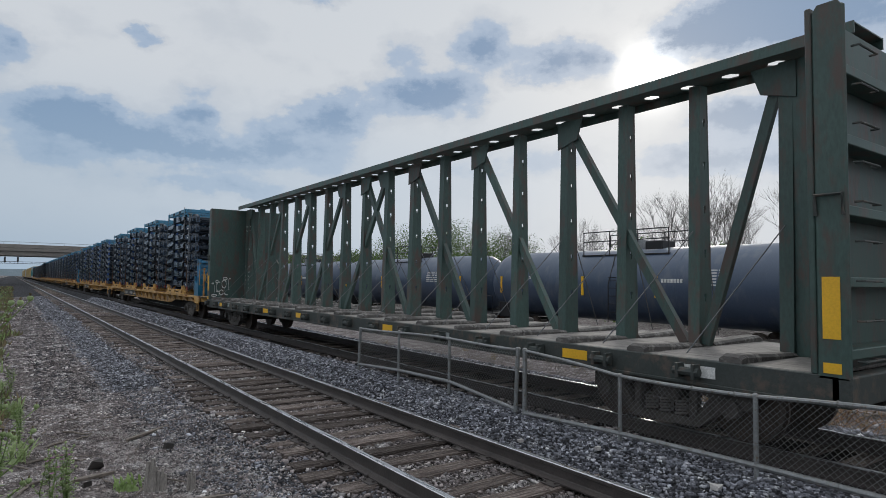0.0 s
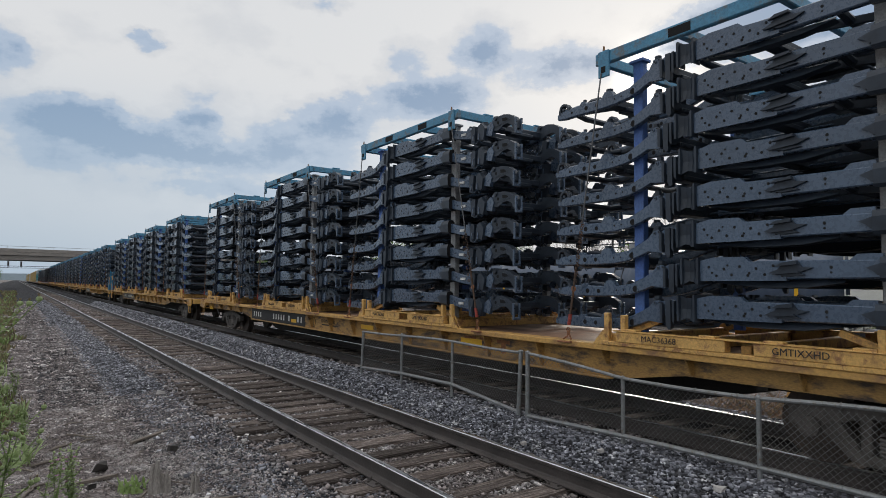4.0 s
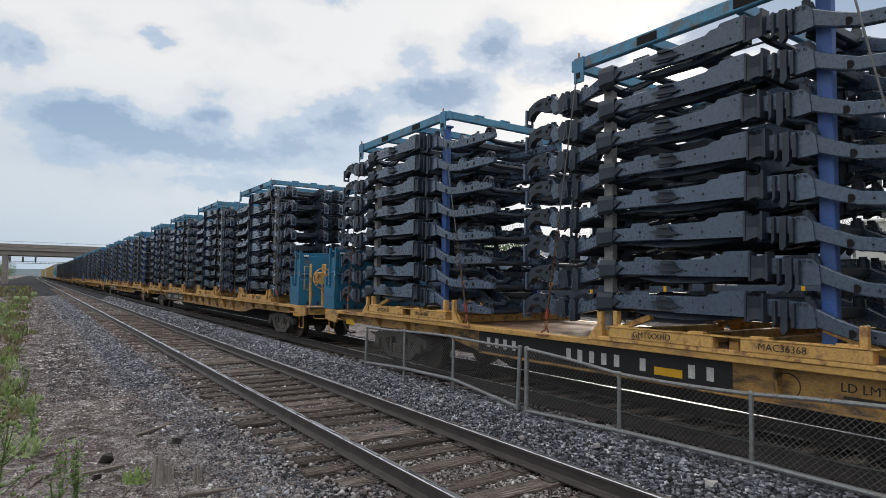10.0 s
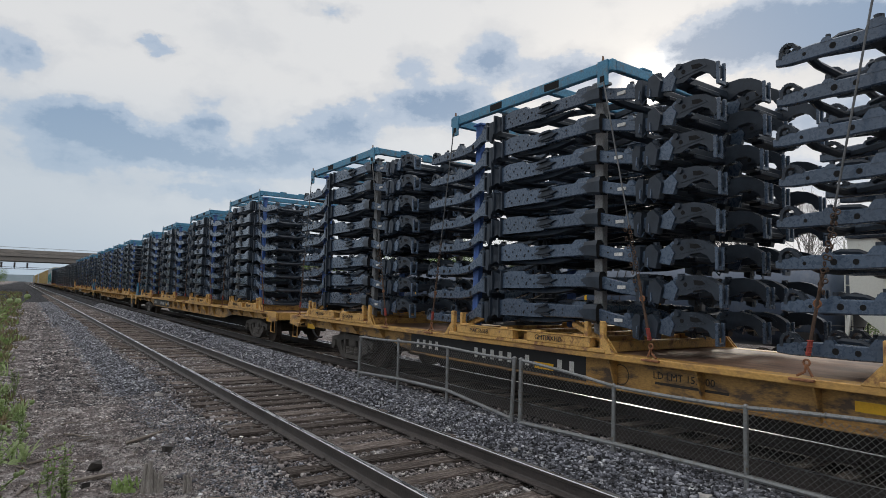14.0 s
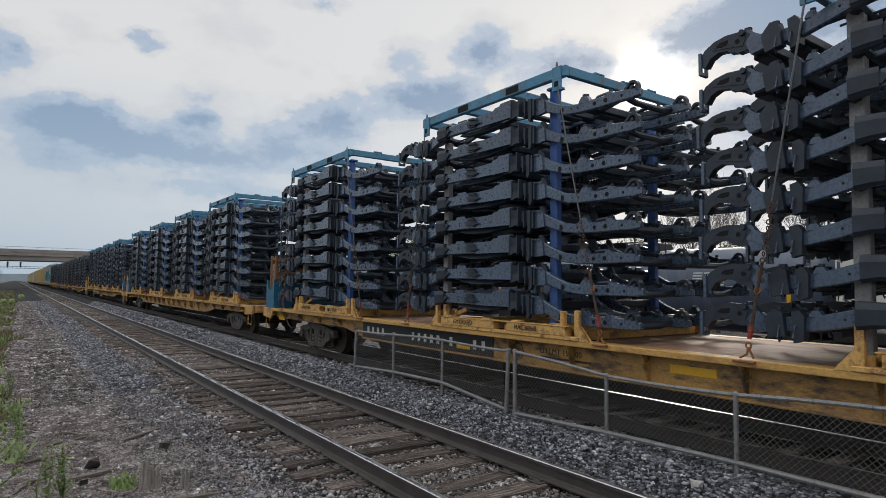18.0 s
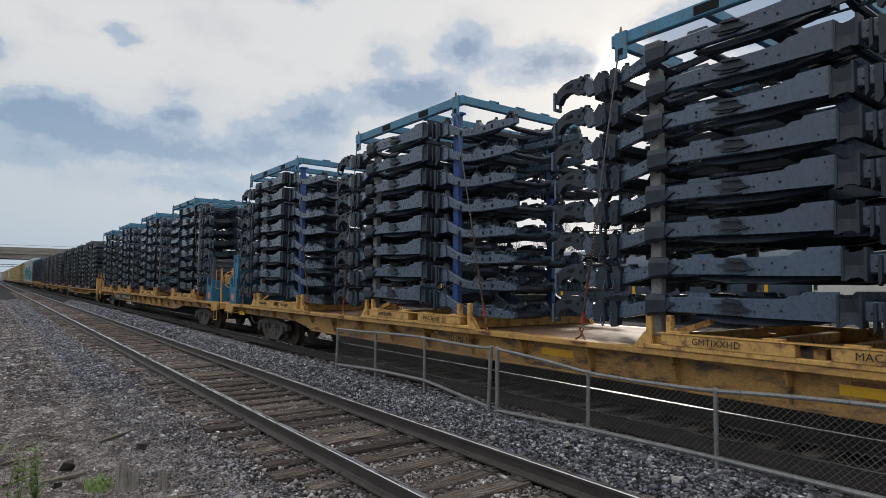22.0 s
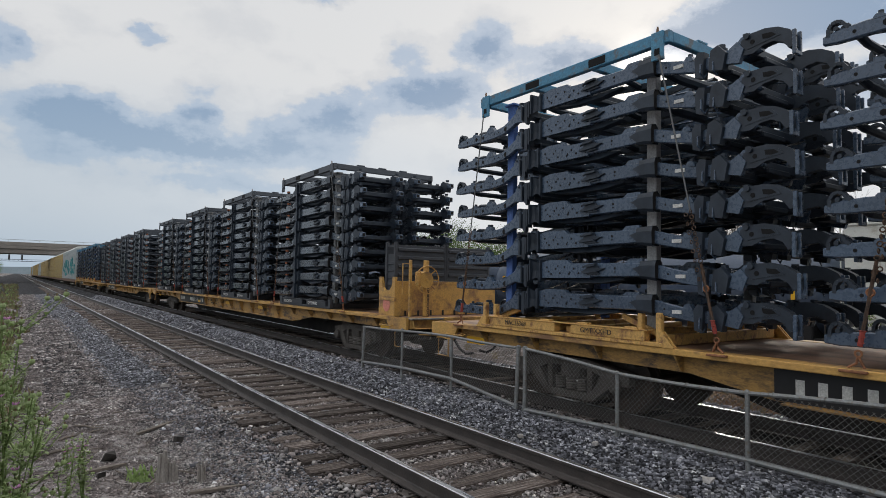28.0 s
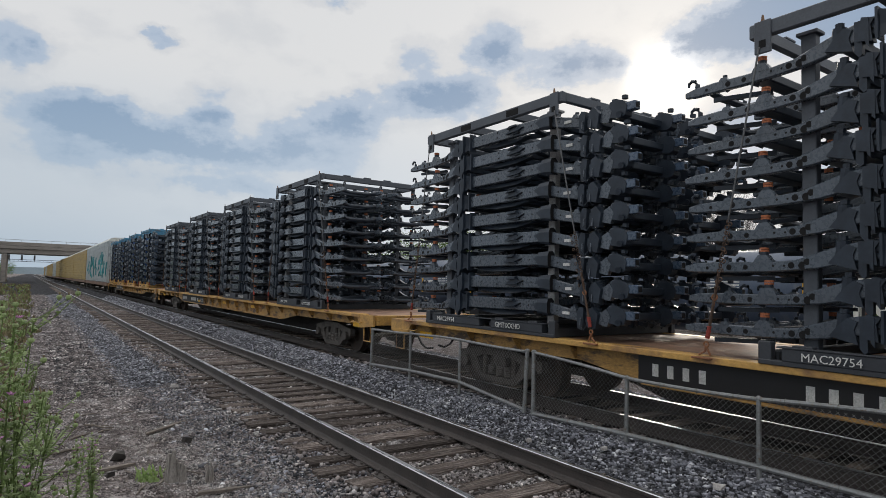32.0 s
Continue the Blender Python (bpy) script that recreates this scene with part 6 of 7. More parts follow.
# ---- standing tank cars and hopper on the siding ----
def build_tank_car(y0, L):
    """Low end at y0; the tank lies along the track."""
    z, r = 1.78, 1.52
    ob = thing("tank_car", pose(TRACK_3, y0, -0.62), "black railway tank car standing on the siding", "railcar", "tank cars on the siding")
    zc = z + 0.62
    g = Geo(M["tank"])
    prof = [(0.0, 0.0), (0.03, 0.5), (0.16, 1.0), (0.36, 1.32), (0.62, 1.48), (0.9, r), (L - 0.9, r), (L - 0.62, 1.48), (L - 0.36, 1.32), (L - 0.16, 1.0), (L - 0.03, 0.5), (L, 0.0)]
    g.tube([(0, y, zc) for y, _ in prof], [max(q, 0.004) for _, q in prof], 40)
    tank = part("tank", g, ob, smooth=True)
    for y in (L * 0.33, L * 0.66):
        part("weld_band", Geo(M["tank"]).tube([(0, y - 0.04, zc), (0, y + 0.04, zc)], r + 0.006, 40), tank, smooth=True)
    part("manway", Geo(M["tank_top"]).tube([(0, L / 2, zc + r - 0.05), (0, L / 2, zc + r + 0.35)], 0.42, 16), tank, smooth=True)
    part("valve_housing", Geo(M["sign_dark"]).box((-0.45, L / 2 - 1.5, zc + r - 0.1), (0.45, L / 2 - 0.7, zc + r + 0.28), 0.04), tank)
    for x in (-0.9, 0.9):
        g = Geo(M["sign_dark"])
        for y in (L / 2 - 2.1, L / 2 - 0.7, L / 2 + 0.7, L / 2 + 2.1):
            g.tube([(x, y, zc + r - 0.35), (x, y, zc + r + 0.72)], 0.025, 5)
        for h in (0.72, 0.32):
            g.tube([(x, L / 2 - 2.1, zc + r + h), (x, L / 2 + 2.1, zc + r + h)], 0.025, 5)
        part("top_railing", g, ob, "dark pipe railing")
    part("walkway", Geo(M["sign_dark"]).box((-0.95, L / 2 - 2.15, zc + r - 0.30), (-0.45, L / 2 + 2.15, zc + r - 0.25)), ob)
    g = Geo(M["sign_dark"])
    for y in (L / 2 - 0.2, L / 2 + 0.2):
        g.tube([(-1.62, y, 0.9), (-1.62, y, zc), (-1.15, y, zc + r - 0.3)], 0.022, 5)
    for k in range(8):
        g.tube([(-1.62, L / 2 - 0.2, 1.0 + 0.32 * k if k < 6 else zc + 0.3), (-1.62, L / 2 + 0.2, 1.0 + 0.32 * k if k < 6 else zc + 0.3)], 0.015, 5)
    part("ladder", g, ob, "dark side ladder")
    for y in (1.2, L - 1.2):
        part("saddle", Geo(M["black"]).box((-1.25, y - 0.45, 0.75), (1.25, y + 0.45, zc - 0.9), 0.04), ob)
        add_truck(ob, y + (0.6 if y < 3 else -0.6))
        e = -1 if y < 3 else 1
        yo = -0.55 if y < 3 else L + 0.55
        part("end_platform", Geo(M["black"]).box((-1.4, min(yo, yo - e * 1.2), 0.80), (1.4, max(yo, yo - e * 1.2), 0.90), 0.01), ob)
        g = Geo(M["sign_dark"])
        for x in (-1.38, 1.38):
            g.tube([(x, yo, 0.9), (x, yo, 1.75), (x, yo - e * 0.9, 1.75), (x, yo - e * 0.9, 0.9)], 0.025, 6)
        part("end_railing", g, ob)
        part("coupler", None, ob, "", pose(0, yo, -0.1, 0, 0, 180 if e < 0 else 0), data=COUPLER)
    for y in (1.20, L - 1.2, L / 2 + 1.65, L / 2 - 1.95):
        part("reflector", Geo(M["bright_yellow"]).box((-r - 0.004, y - 0.06, zc - 0.45), (-r + 0.03, y + 0.06, zc + 0.35)), ob, "yellow reflector strip")
    # lettering block: rows of small white bars
    g = Geo(M["label_white"])
    for j in range(6):
        for k in range(3):
            a = radians(2 + 4.0 * j)
            g.box((-r * math.cos(a) - 0.006, 3.3 + 0.42 * k, zc + r * math.sin(a) - 0.022), (-r * math.cos(a) + 0.02, 3.65 + 0.42 * k, zc + r * math.sin(a) + 0.022))
    for k in range(7):
        g.box((-r - 0.004, 5.0 + 0.13 * k, zc + 0.12), (-r + 0.02, 5.09 + 0.13 * k, zc + 0.26))
    for k in range(5):
        g.box((-r * 0.985 - 0.004, L - 3.5 + 0.22 * k, zc + 0.12), (-r * 0.985 + 0.02, L - 3.36 + 0.22 * k, zc + 0.36))
    part("lettering", g, ob, "small white lettering too fine to read")
    return ob


for k in range(5):
    build_tank_car(7.75 + 17.1 * k, 16.1)


def build_hopper(y1):
    """A pale covered hopper whose high end is at y1."""
    L, w = 16.5, 1.55
    ob = thing("hopper_car", pose(TRACK_3, y1 - L, -0.62), "pale grey covered hopper car standing on the siding", "railcar")
    z0, z1 = 1.3, 4.25
    g = Geo(M["hopper"])
    g.prism([(0.0, z1), (L, z1), (L - 0.05, 2.25), (L - 1.1, z0 + 0.1), (1.1, z0 + 0.1), (0.05, 2.25)], "x", -w, w)
    body = part("body", g, ob)
    for k in range(9):
        y = 1.0 + k * (L - 2.0) / 8
        for s in (-1, 1):
            part("side_post", Geo(M["hopper"]).box((s * w - 0.05, y - 0.05, z0 + 0.2 if 2 < y < L - 2 else 2.7), (s * w + 0.05, y + 0.05, z1 - 0.05), 0.01), body)
    part("roof_edge", Geo(M["hopper"]).box((-w - 0.06, -0.05, z1), (w + 0.06, L + 0.05, z1 + 0.12), 0.03), ob)
    part("roof_walk", Geo(M["steel"]).box((-0.4, 0, z1 + 0.14), (0.4, L, z1 + 0.2)), ob)
    part("side_sill", Geo(M["black"]).box((-w - 0.03, -0.2, 0.90), (w + 0.03, L + 0.2, 1.25), 0.02), ob)
    for y in (1.8, L - 1.8):
        add_truck(ob, y)
        e = -1 if y < 3 else 1
        g = Geo(M["hopper"])
        yo = 0.0 if e < 0 else L
        for x in (-w, w):
            part("corner_post", Geo(M["hopper"]).beam((x, yo + e * 0.1, 1.2), (x, yo - e * 0.05, 2.3), 0.09, 0.09), ob)
        part("slope_brace", Geo(M["hopper"]).beam((-1.3, yo - e * 0.05, 1.25), (-1.3, yo - e * 1.5, 1.95), 0.07, 0.07), ob)
        for x in (-1.45, -1.0):
            g.tube([(x, yo + e * 0.12, 1.2), (x, yo + e * 0.12, z1)], 0.022, 5)
        for k in range(9):
            g.tube([(-1.46, yo + e * 0.12, 1.3 + 0.33 * k), (-0.99, yo + e * 0.12, 1.3 + 0.33 * k)], 0.016, 5)
        part("end_ladder", g, ob)
        part("coupler", None, ob, "", pose(0, L + 0.3 if e > 0 else -0.3, -0.1, 0, 0, 180 if e < 0 else 0), data=COUPLER)
    for k in range(3):
        y = 3.6 + 4.6 * k
        part("chute", Geo(M["hopper"]).prism([(y - 1.6, z0 + 0.1), (y + 1.6, z0 + 0.1), (y + 0.4, 0.5), (y - 0.4, 0.5)], "x", -1.0, 1.0), ob)
    return ob


build_hopper(7.5)


# ---- auto racks at the train's tail ----
def build_autorack(s0, L, panel, label, tag):
    ob = thing("autorack_car", pose(TRACK_2, s0, 0), label, "railcar", "covered auto racks")
    w, top = 1.48, 5.75
    part("underframe", Geo(M["ar_brown"]).box((-w, 0, 0.75), (w, L, 1.10), 0.02), ob)
    n = 20
    for s in (-1, 1):
        x = s * w
        a, b = sorted((x, x - s * 0.04))
        for k in range(n):
            y = 0.15 + k * (L - 0.3) / n
            y2 = y + (L - 0.3) / n - 0.03
            g = Geo(panel)
            g.box((a, y, 1.18), (b, y2, top - 0.35))
            if s < 0:
                for j in range(9):
                    z = 1.4 + j * 0.44
                    g.box((a - 0.018, y + 0.03, z), (a + 0.01, y2 - 0.03, z + 0.22), 0.006)
            part("side_panel", g, ob)
        g = Geo(panel)
        for k in range(n + 1):
            y = 0.135 + k * (L - 0.3) / n
            g.box((min(x, x + s * 0.03), y - 0.03, 1.1), (max(x, x + s * 0.03), y + 0.03, top - 0.3), 0.006)
        part("side_posts", g, ob)
    part("roof", Geo(M["hopper"]).prism([(-w, top - 0.35), (w, top - 0.35), (w - 0.12, top - 0.12), (w - 0.5, top), (-w + 0.5, top), (-w + 0.12, top - 0.12)], "y", 0, L), ob)
    for y in (0.0, L - 0.06):
        g = Geo(panel)
        g.box((-w + 0.02, y, 1.1), (-0.02, y + 0.06, top - 0.36), 0.01)
        g.box((0.02, y, 1.1), (w - 0.02, y + 0.06, top - 0.36), 0.01)
        part("end_doors", g, ob)
        e = -1 if y < 1 else 1
        add_truck(ob, 3.0 if e < 0 else L - 3.0)
        part("coupler", None, ob, "", pose(0, 0 if e < 0 else L, 0, 0, 0, 180 if e < 0 else 0), data=COUPLER)
    if tag:
        g = Geo(M["graffiti"])
        r = random.Random(5)
        for k in range(26):
            y = 1.0 + r.random() * (L - 4)
            z = 1.5 + r.random() * 1.6
            g.beam((-w - 0.022, y, z), (-w - 0.022, y + r.uniform(-0.8, 0.8), z + r.uniform(0.3, 1.4)), 0.16, 0.16)
        part("graffiti", g, ob, "teal sprayed graffiti")
    return rides(ob)


for k in range(11):
    build_autorack(289.1 + 29.0 * k, 27.8, (M["ar_silver"] if k in (0, 5, 9) else M["ar_yellow"] if k % 3 else M["ar_yellow"]),
                   "pale teal and silver covered auto rack with graffiti" if k == 0 else "faded yellow covered auto rack", k == 0)


# ---- trees and bushes behind the siding ----
def branch(g, p, d, length, r, depth, rnd):
    q = p + d * length
    mid = p.lerp(q, 0.5) + Vector((rnd.uniform(-1, 1), rnd.uniform(-1, 1), rnd.uniform(-1, 1))) * length * 0.06
    g.tube([p, mid, q], [r, r * 0.8, r * 0.6], 5 if depth > 1 else 3, 0, False)
    if depth == 0:
        return
    for k in range(3 if depth > 1 else 4):
        a = Vector((rnd.uniform(-1, 1), rnd.uniform(-1, 1), rnd.uniform(-0.1, 0.8)))
        nd = (d * 0.9 + a * 0.62).normalized()
        branch(g, p.lerp(q, rnd.uniform(0.45, 1.0)), nd, length * rnd.uniform(0.55, 0.8), r * 0.62, depth - 1, rnd)


def bare_tree_mesh(seed, h):
    rnd = random.Random(seed)
    trunk, crown = Geo(M["bark"]), Geo(M["bark"])
    stems = rnd.randint(2, 4)
    for k in range(stems):
        d = Vector((rnd.uniform(-0.25, 0.25), rnd.uniform(-0.25, 0.25), 1)).normalized()
        base = Vector((rnd.uniform(-0.4, 0.4), rnd.uniform(-0.4, 0.4), -0.3))
        tip = base + d * h * 0.38
        trunk.tube([base, base.lerp(tip, 0.5) + Vector((0.05, 0, 0)), tip], [0.075, 0.055, 0.035], 6)
        for j in range(3):
            nd = (d + Vector((rnd.uniform(-0.5, 0.5), rnd.uniform(-0.5, 0.5), 0.1))).normalized()
            branch(crown, base.lerp(tip, rnd.uniform(0.6, 1.0)), nd, h * rnd.uniform(0.17, 0.26), 0.024, 4, rnd)
    return trunk.mesh("trunk"), crown.mesh("crown")


def bush_mesh(seed, w, h, n=6500, size=0.04):
    """A ragged heap of single leaf cards round leaning stems."""
    rnd = np.random.default_rng(seed)
    lobes = [(rnd.uniform(-w, w) * 0.6, rnd.uniform(-w, w) * 0.6, rnd.uniform(0.25, 0.75) * h, rnd.uniform(0.22, 0.5)) for _ in range(16)]
    g = Geo(M["bush"])
    for k in range(n):
        cx, cy, cz, r = lobes[k % len(lobes)]
        v = rnd.normal(0, 1, 3)
        v = v / np.linalg.norm(v) * r * rnd.uniform(0.5, 1.1)
        c = Vector((cx + v[0] * w * 0.7, cy + v[1] * w * 0.7, max(cz + v[2] * h * 0.5, 0.02)))
        a = Vector(rnd.normal(0, 1, 3)).normalized() * size * rnd.uniform(0.6, 1.5)
        b = a.cross(Vector(rnd.normal(0, 1, 3))).normalized() * size * rnd.uniform(0.35, 0.8)
        g.put([c - a, c + b, c + a, c - b], [(0, 1, 2, 3)])
    return g.mesh("foliage")


TREE_MESH = [bare_tree_mesh(11 + k, 9.0) for k in range(4)]
CROWN_MESH = [bush_mesh(23 + k, 2.6, 2.9, 12000, 0.022) for k in range(3)]
BUSH_MESH = [bush_mesh(3 + k, 2.6, 2.6) for k in range(4)]
STEM = Geo(M["bark"]).tube([(0, 0, -0.3), (0.1, 0.05, 0.7), (0.3, 0.1, 1.5)], [0.07, 0.05, 0.02], 5).mesh("stems")


def plant_trees():
    rnd = random.Random(21)
    spots = [(47, 30, 1.0), (46, 25.5, 1.05), (48, 22, 1.0), (49, 19.5, 0.9), (52, 35, 0.95), (54, 46, 1.05), (55, 52, 0.95), (50, 14, 0.8), (56, 62, 1.0), (58, 75, 1.0), (60, 92, 1.0), (47, 8, 0.9), (60, 110, 1.0), (52, 40.5, 0.9), (50, 27.5, 0.85), (48, 2, 0.9), (49, -6, 1.0)]
    for k, (x, y, s) in enumerate(spots):
        t, c = TREE_MESH[k % 4]
        ob = thing("bare_tree", pose(x, y, -1.1, 0, 0, rnd.uniform(0, 360)) @ Matrix.Scale(s * (1.6 if 20 < y < 32 else 1.4), 4), "slender leafless tree with fine grey twigs", "tree", "bare trees behind the siding")
        part("trunk", None, ob, data=t)
        part("crown", None, ob, "fine bare twigs", data=c)
    for k in range(64):
        y = -12 + k * 3.6 + rnd.uniform(-1.5, 1.5)
        s = rnd.uniform(1.7, 2.7) * (1.0 + max(0, y - 40) * 0.004) * (0.55 if y < 19 else 1.0)
        ob = thing("bush", pose(36 + rnd.uniform(-3, 9) + max(0, y - 60) * 0.12, y, -1.1, 0, 0, rnd.uniform(0, 360)) @ Matrix.Scale(s, 4), "leafy green bush beyond the siding", "bush", "bushes behind the siding")
        part("foliage", None, ob, data=BUSH_MESH[k % 4])
        part("stems", None, ob, data=STEM)
    for x, y, s in ((50, 62, 4.0), (52, 70, 4.6), (50, 56, 3.4), (56, 84, 4.6), (58, 98, 4.4), (47, 31, 2.0), (46, 22, 2.1), (60, 118, 3.6), (46, 46, 2.0)):
        ob = thing("leafy_tree", pose(x, y, -1.1, 0, 0, rnd.uniform(0, 360)) @ Matrix.Scale(s, 4), "round young tree in fresh green leaf", "tree", "leafy trees behind the siding")
        part("crown", None, ob, "fresh green leaves", data=CROWN_MESH[int(y) % 3])
        part("trunk", None, ob, data=STEM)
    for x, y, s in ((-9.6, 235, 2.6), (-9.5, 300, 2.8), (-12.5, 215, 2.8), (-14, 165, 2.7), (-19, 150, 3.0), (-24, 140, 3.0), (-12, 320, 3.2), (-17, 260, 3.4), (-22, 200, 3.2)):
        ob = thing("leafy_tree", pose(x, y, -0.6, 0, 0, rnd.uniform(0, 360)) @ Matrix.Scale(s, 4), "leafy green tree beside the overpass", "tree", "leafy trees by the overpass")
        part("crown", None, ob, "fresh green leaves", data=CROWN_MESH[int(y) % 3])
        part("trunk", None, ob, data=STEM)
    for k in range(26):
        # growth along the left side far down the line and under the overpass
        y = 60 + k * 13 + rnd.uniform(-4, 4)
        s = rnd.uniform(0.9, 1.6) * (1 + y * 0.004)
        ob = thing("bush", pose(-7 - y * 0.035 + rnd.uniform(-4, 1), y, -0.5, 0, 0, rnd.uniform(0, 360)) @ Matrix.Scale(s, 4), "leafy green bush beside the far tracks", "bush", "bushes along the line")
        part("foliage", None, ob, data=BUSH_MESH[k % 4])
        part("stems", None, ob, data=STEM)


plant_trees()


# ---- loose things on the ground ----
def stone_templates(n, seed):
    """Angular crushed stones: broken, uneven blocks."""
    base = np.array([(x, y, z) for x in (-1, 1) for y in (-1, 1) for z in (-1, 1)]) * 0.72
    quads = [(0, 1, 3, 2), (4, 6, 7, 5), (0, 4, 5, 1), (2, 3, 7, 6), (0, 2, 6, 4), (1, 5, 7, 3)]
    faces = np.array([t for a, b, c, d in quads for t in ((a, b, c), (a, c, d))])
    r = np.random.default_rng(seed)
    return [(base * r.uniform(0.45, 1.25, (8, 3)) + r.uniform(-0.12, 0.12, (8, 3))) * np.array([1.1, r.uniform(0.6, 1.0), r.uniform(0.45, 0.8)]) for _ in range(n)], faces


STONES, STONE_FACES = stone_templates(60, 3)


def scatter(name, label, material, spots, sizes, seed):
    r = np.random.default_rng(seed)
    nv = len(STONES[0])
    V = np.empty((len(spots) * nv, 3))
    for i, (p, s) in enumerate(zip(spots, sizes)):
        t = STONES[r.integers(len(STONES))]
        a, b = r.uniform(0, 6.283), r.uniform(-0.6, 0.6)
        ca, sa, cb, sb = math.cos(a), math.sin(a), math.cos(b), math.sin(b)
        rot = np.array([[ca, -sa * cb, sa * sb], [sa, ca * cb, -ca * sb], [0, sb, cb]])
        V[i * nv:(i + 1) * nv] = (t * s) @ rot.T + p
    F = (STONE_FACES[None] + (np.arange(len(spots)) * nv)[:, None, None]).reshape(-1, 3)
    me = bpy.data.meshes.new(name)
    me.vertices.add(len(V))
    me.vertices.foreach_set("co", V.ravel())
    me.loops.add(F.size)
    me.loops.foreach_set("vertex_index", F.ravel().astype(np.int32))
    me.polygons.add(len(F))
    me.polygons.foreach_set("loop_start", np.arange(0, F.size, 3, dtype=np.int32))
    me.update(calc_edges=True)
    me.materials.append(material)
    return tagged(new(name, me), label, "gravel", kind="stuff")


def stone_material(m, dull=0.0):
    t = m.node_tree
    b = t.nodes["Principled BSDF"]
    geo = t.nodes.new("ShaderNodeNewGeometry")
    shade = ramp(t, geo.outputs["Random Per Island"], [(0.0, (0.10, 0.10, 0.105)), (0.45, (0.52, 0.52, 0.535)), (0.78, (1.10, 1.095, 1.105)), (0.93, (1.85, 1.83, 1.80)), (1.0, (2.7, 2.65, 2.6))], "LINEAR")
    shade = mix_rgb(t, dull, shade, (0.62, 0.62, 0.62))
    old = b.inputs["Base Color"].links[0].from_socket
    link(t, mix_rgb(t, 1.0, old, shade, "MULTIPLY"), b.inputs["Base Color"])


stone_material(M["stone"])
stone_material(M["brown_stone"], 0.45)


def ballast():
    r = np.random.default_rng(17)
    spots, sizes = [], []
    def fill(x0, x1, y0, y1, per, lo, hi, sink=0.4, skip=None):
        n = int((x1 - x0) * (y1 - y0) * per)
        xs, ys = r.uniform(x0, x1, n), r.uniform(y0, y1, n)
        for x, y in zip(xs, ys):
            if skip and skip(x, y):
                continue
            s = r.uniform(lo, hi)
            spots.append((x, y, ground_height(x, y) + s * sink * 0.5))
            sizes.append(s)
    # shoulder between the near track and the fence
    fill(4.78, 5.95, 0.5, 9, 2300, 0.010, 0.031)
    fill(4.78, 5.95, 9, 22, 1100, 0.015, 0.036)
    fill(4.78, 5.95, 22, 60, 260, 0.025, 0.055)
    # the left shoulder
    fill(1.75, 3.14, 3.5, 13, 1000, 0.006, 0.018)
    fill(1.6, 3.14, 3.5, 13, 28, 0.024, 0.042)
    fill(1.5, 3.14, 13, 34, 560, 0.012, 0.032)
    fill(1.3, 3.14, 34, 75, 130, 0.025, 0.055)
    fill(4.78, 5.95, -6, 0.5, 350, 0.02, 0.05)
    fill(1.7, 3.14, -6, 3.5, 260, 0.012, 0.04)
    # around the train's track and the siding
    fill(9.5, 11.6, 0, 26, 90, 0.03, 0.06)
    fill(18.8, 19.9, 2, 40, 25, 0.04, 0.07)
    scatter("ballast_stones", "grey angular crushed ballast stones", M["stone"], spots, sizes, 5)
    spots, sizes = [], []
    # dirtier broken stone between the ties and on the path
    fill(3.05, 4.78, 2.5, 14, 1100, 0.007, 0.022, 1.0)
    fill(3.05, 4.78, 2.5, 14, 90, 0.02, 0.034, 1.0)
    fill(3.05, 4.78, 14, 36, 480, 0.012, 0.030, 1.0)
    fill(3.05, 4.78, 36, 70, 60, 0.03, 0.06, 1.0)
    fill(2.45, 3.25, 3.0, 30, 170, 0.015, 0.04, 1.6)
    fill(1.6, 3.14, 3.5, 13, 800, 0.006, 0.022)
    fill(-0.2, 1.9, 5.0, 10, 2200, 0.004, 0.013)
    fill(0.6, 2.4, 4.0, 11, 160, 0.012, 0.026)
    fill(-0.5, 1.7, 10, 16, 620, 0.008, 0.026)
    fill(-1.0, 1.7, 16, 36, 230, 0.014, 0.042)
    fill(-2.0, 1.5, 36, 75, 45, 0.03, 0.07)
    fill(5.95, 7.1, 0.0, 14, 60, 0.02, 0.04)
    fill(3.05, 4.78, -6, 2.5, 260, 0.012, 0.036, 1.0)
    fill(-3.0, 1.9, -6, 5.0, 130, 0.006, 0.024)
    fill(-4.0, -0.2, 5.0, 16, 90, 0.008, 0.028)
    scatter("path_stones", "brown dirty broken stones and grit", M["brown_stone"], spots, sizes, 6)
    # a worn, dusty patch of pale grit on the path
    spots, sizes = [], []
    for x, y in zip(r.uniform(0.5, 2.7, 34000), r.uniform(4.2, 11.5, 34000)):
        d = math.hypot((x - 1.65 - 0.10 * (8 - y)) / 0.62, (y - 7.2) / 2.6)
        if d + 0.9 * noise.noise(Vector((x * 2.4, y * 1.5, 11))) < 0.85:
            s = r.uniform(0.003, 0.009)
            spots.append((x, y, ground_height(x, y) + s * 0.6))
            sizes.append(s)
    scatter("pale_grit", "pale dusty grit worn into the path", M["pale_stone"], spots, sizes, 8)
    pale = [((2.26, 12.2, -0.20), 0.09), ((5.30, 3.1, 0.02), 0.08), ((1.4, 8.8, -0.28), 0.05), ((1.95, 6.9, -0.24), 0.045), ((2.5, 8.0, -0.21), 0.05), ((5.45, 4.6, 0.0), 0.05), ((5.2, 5.6, -0.10), 0.05), ((2.1, 5.8, -0.25), 0.045)]
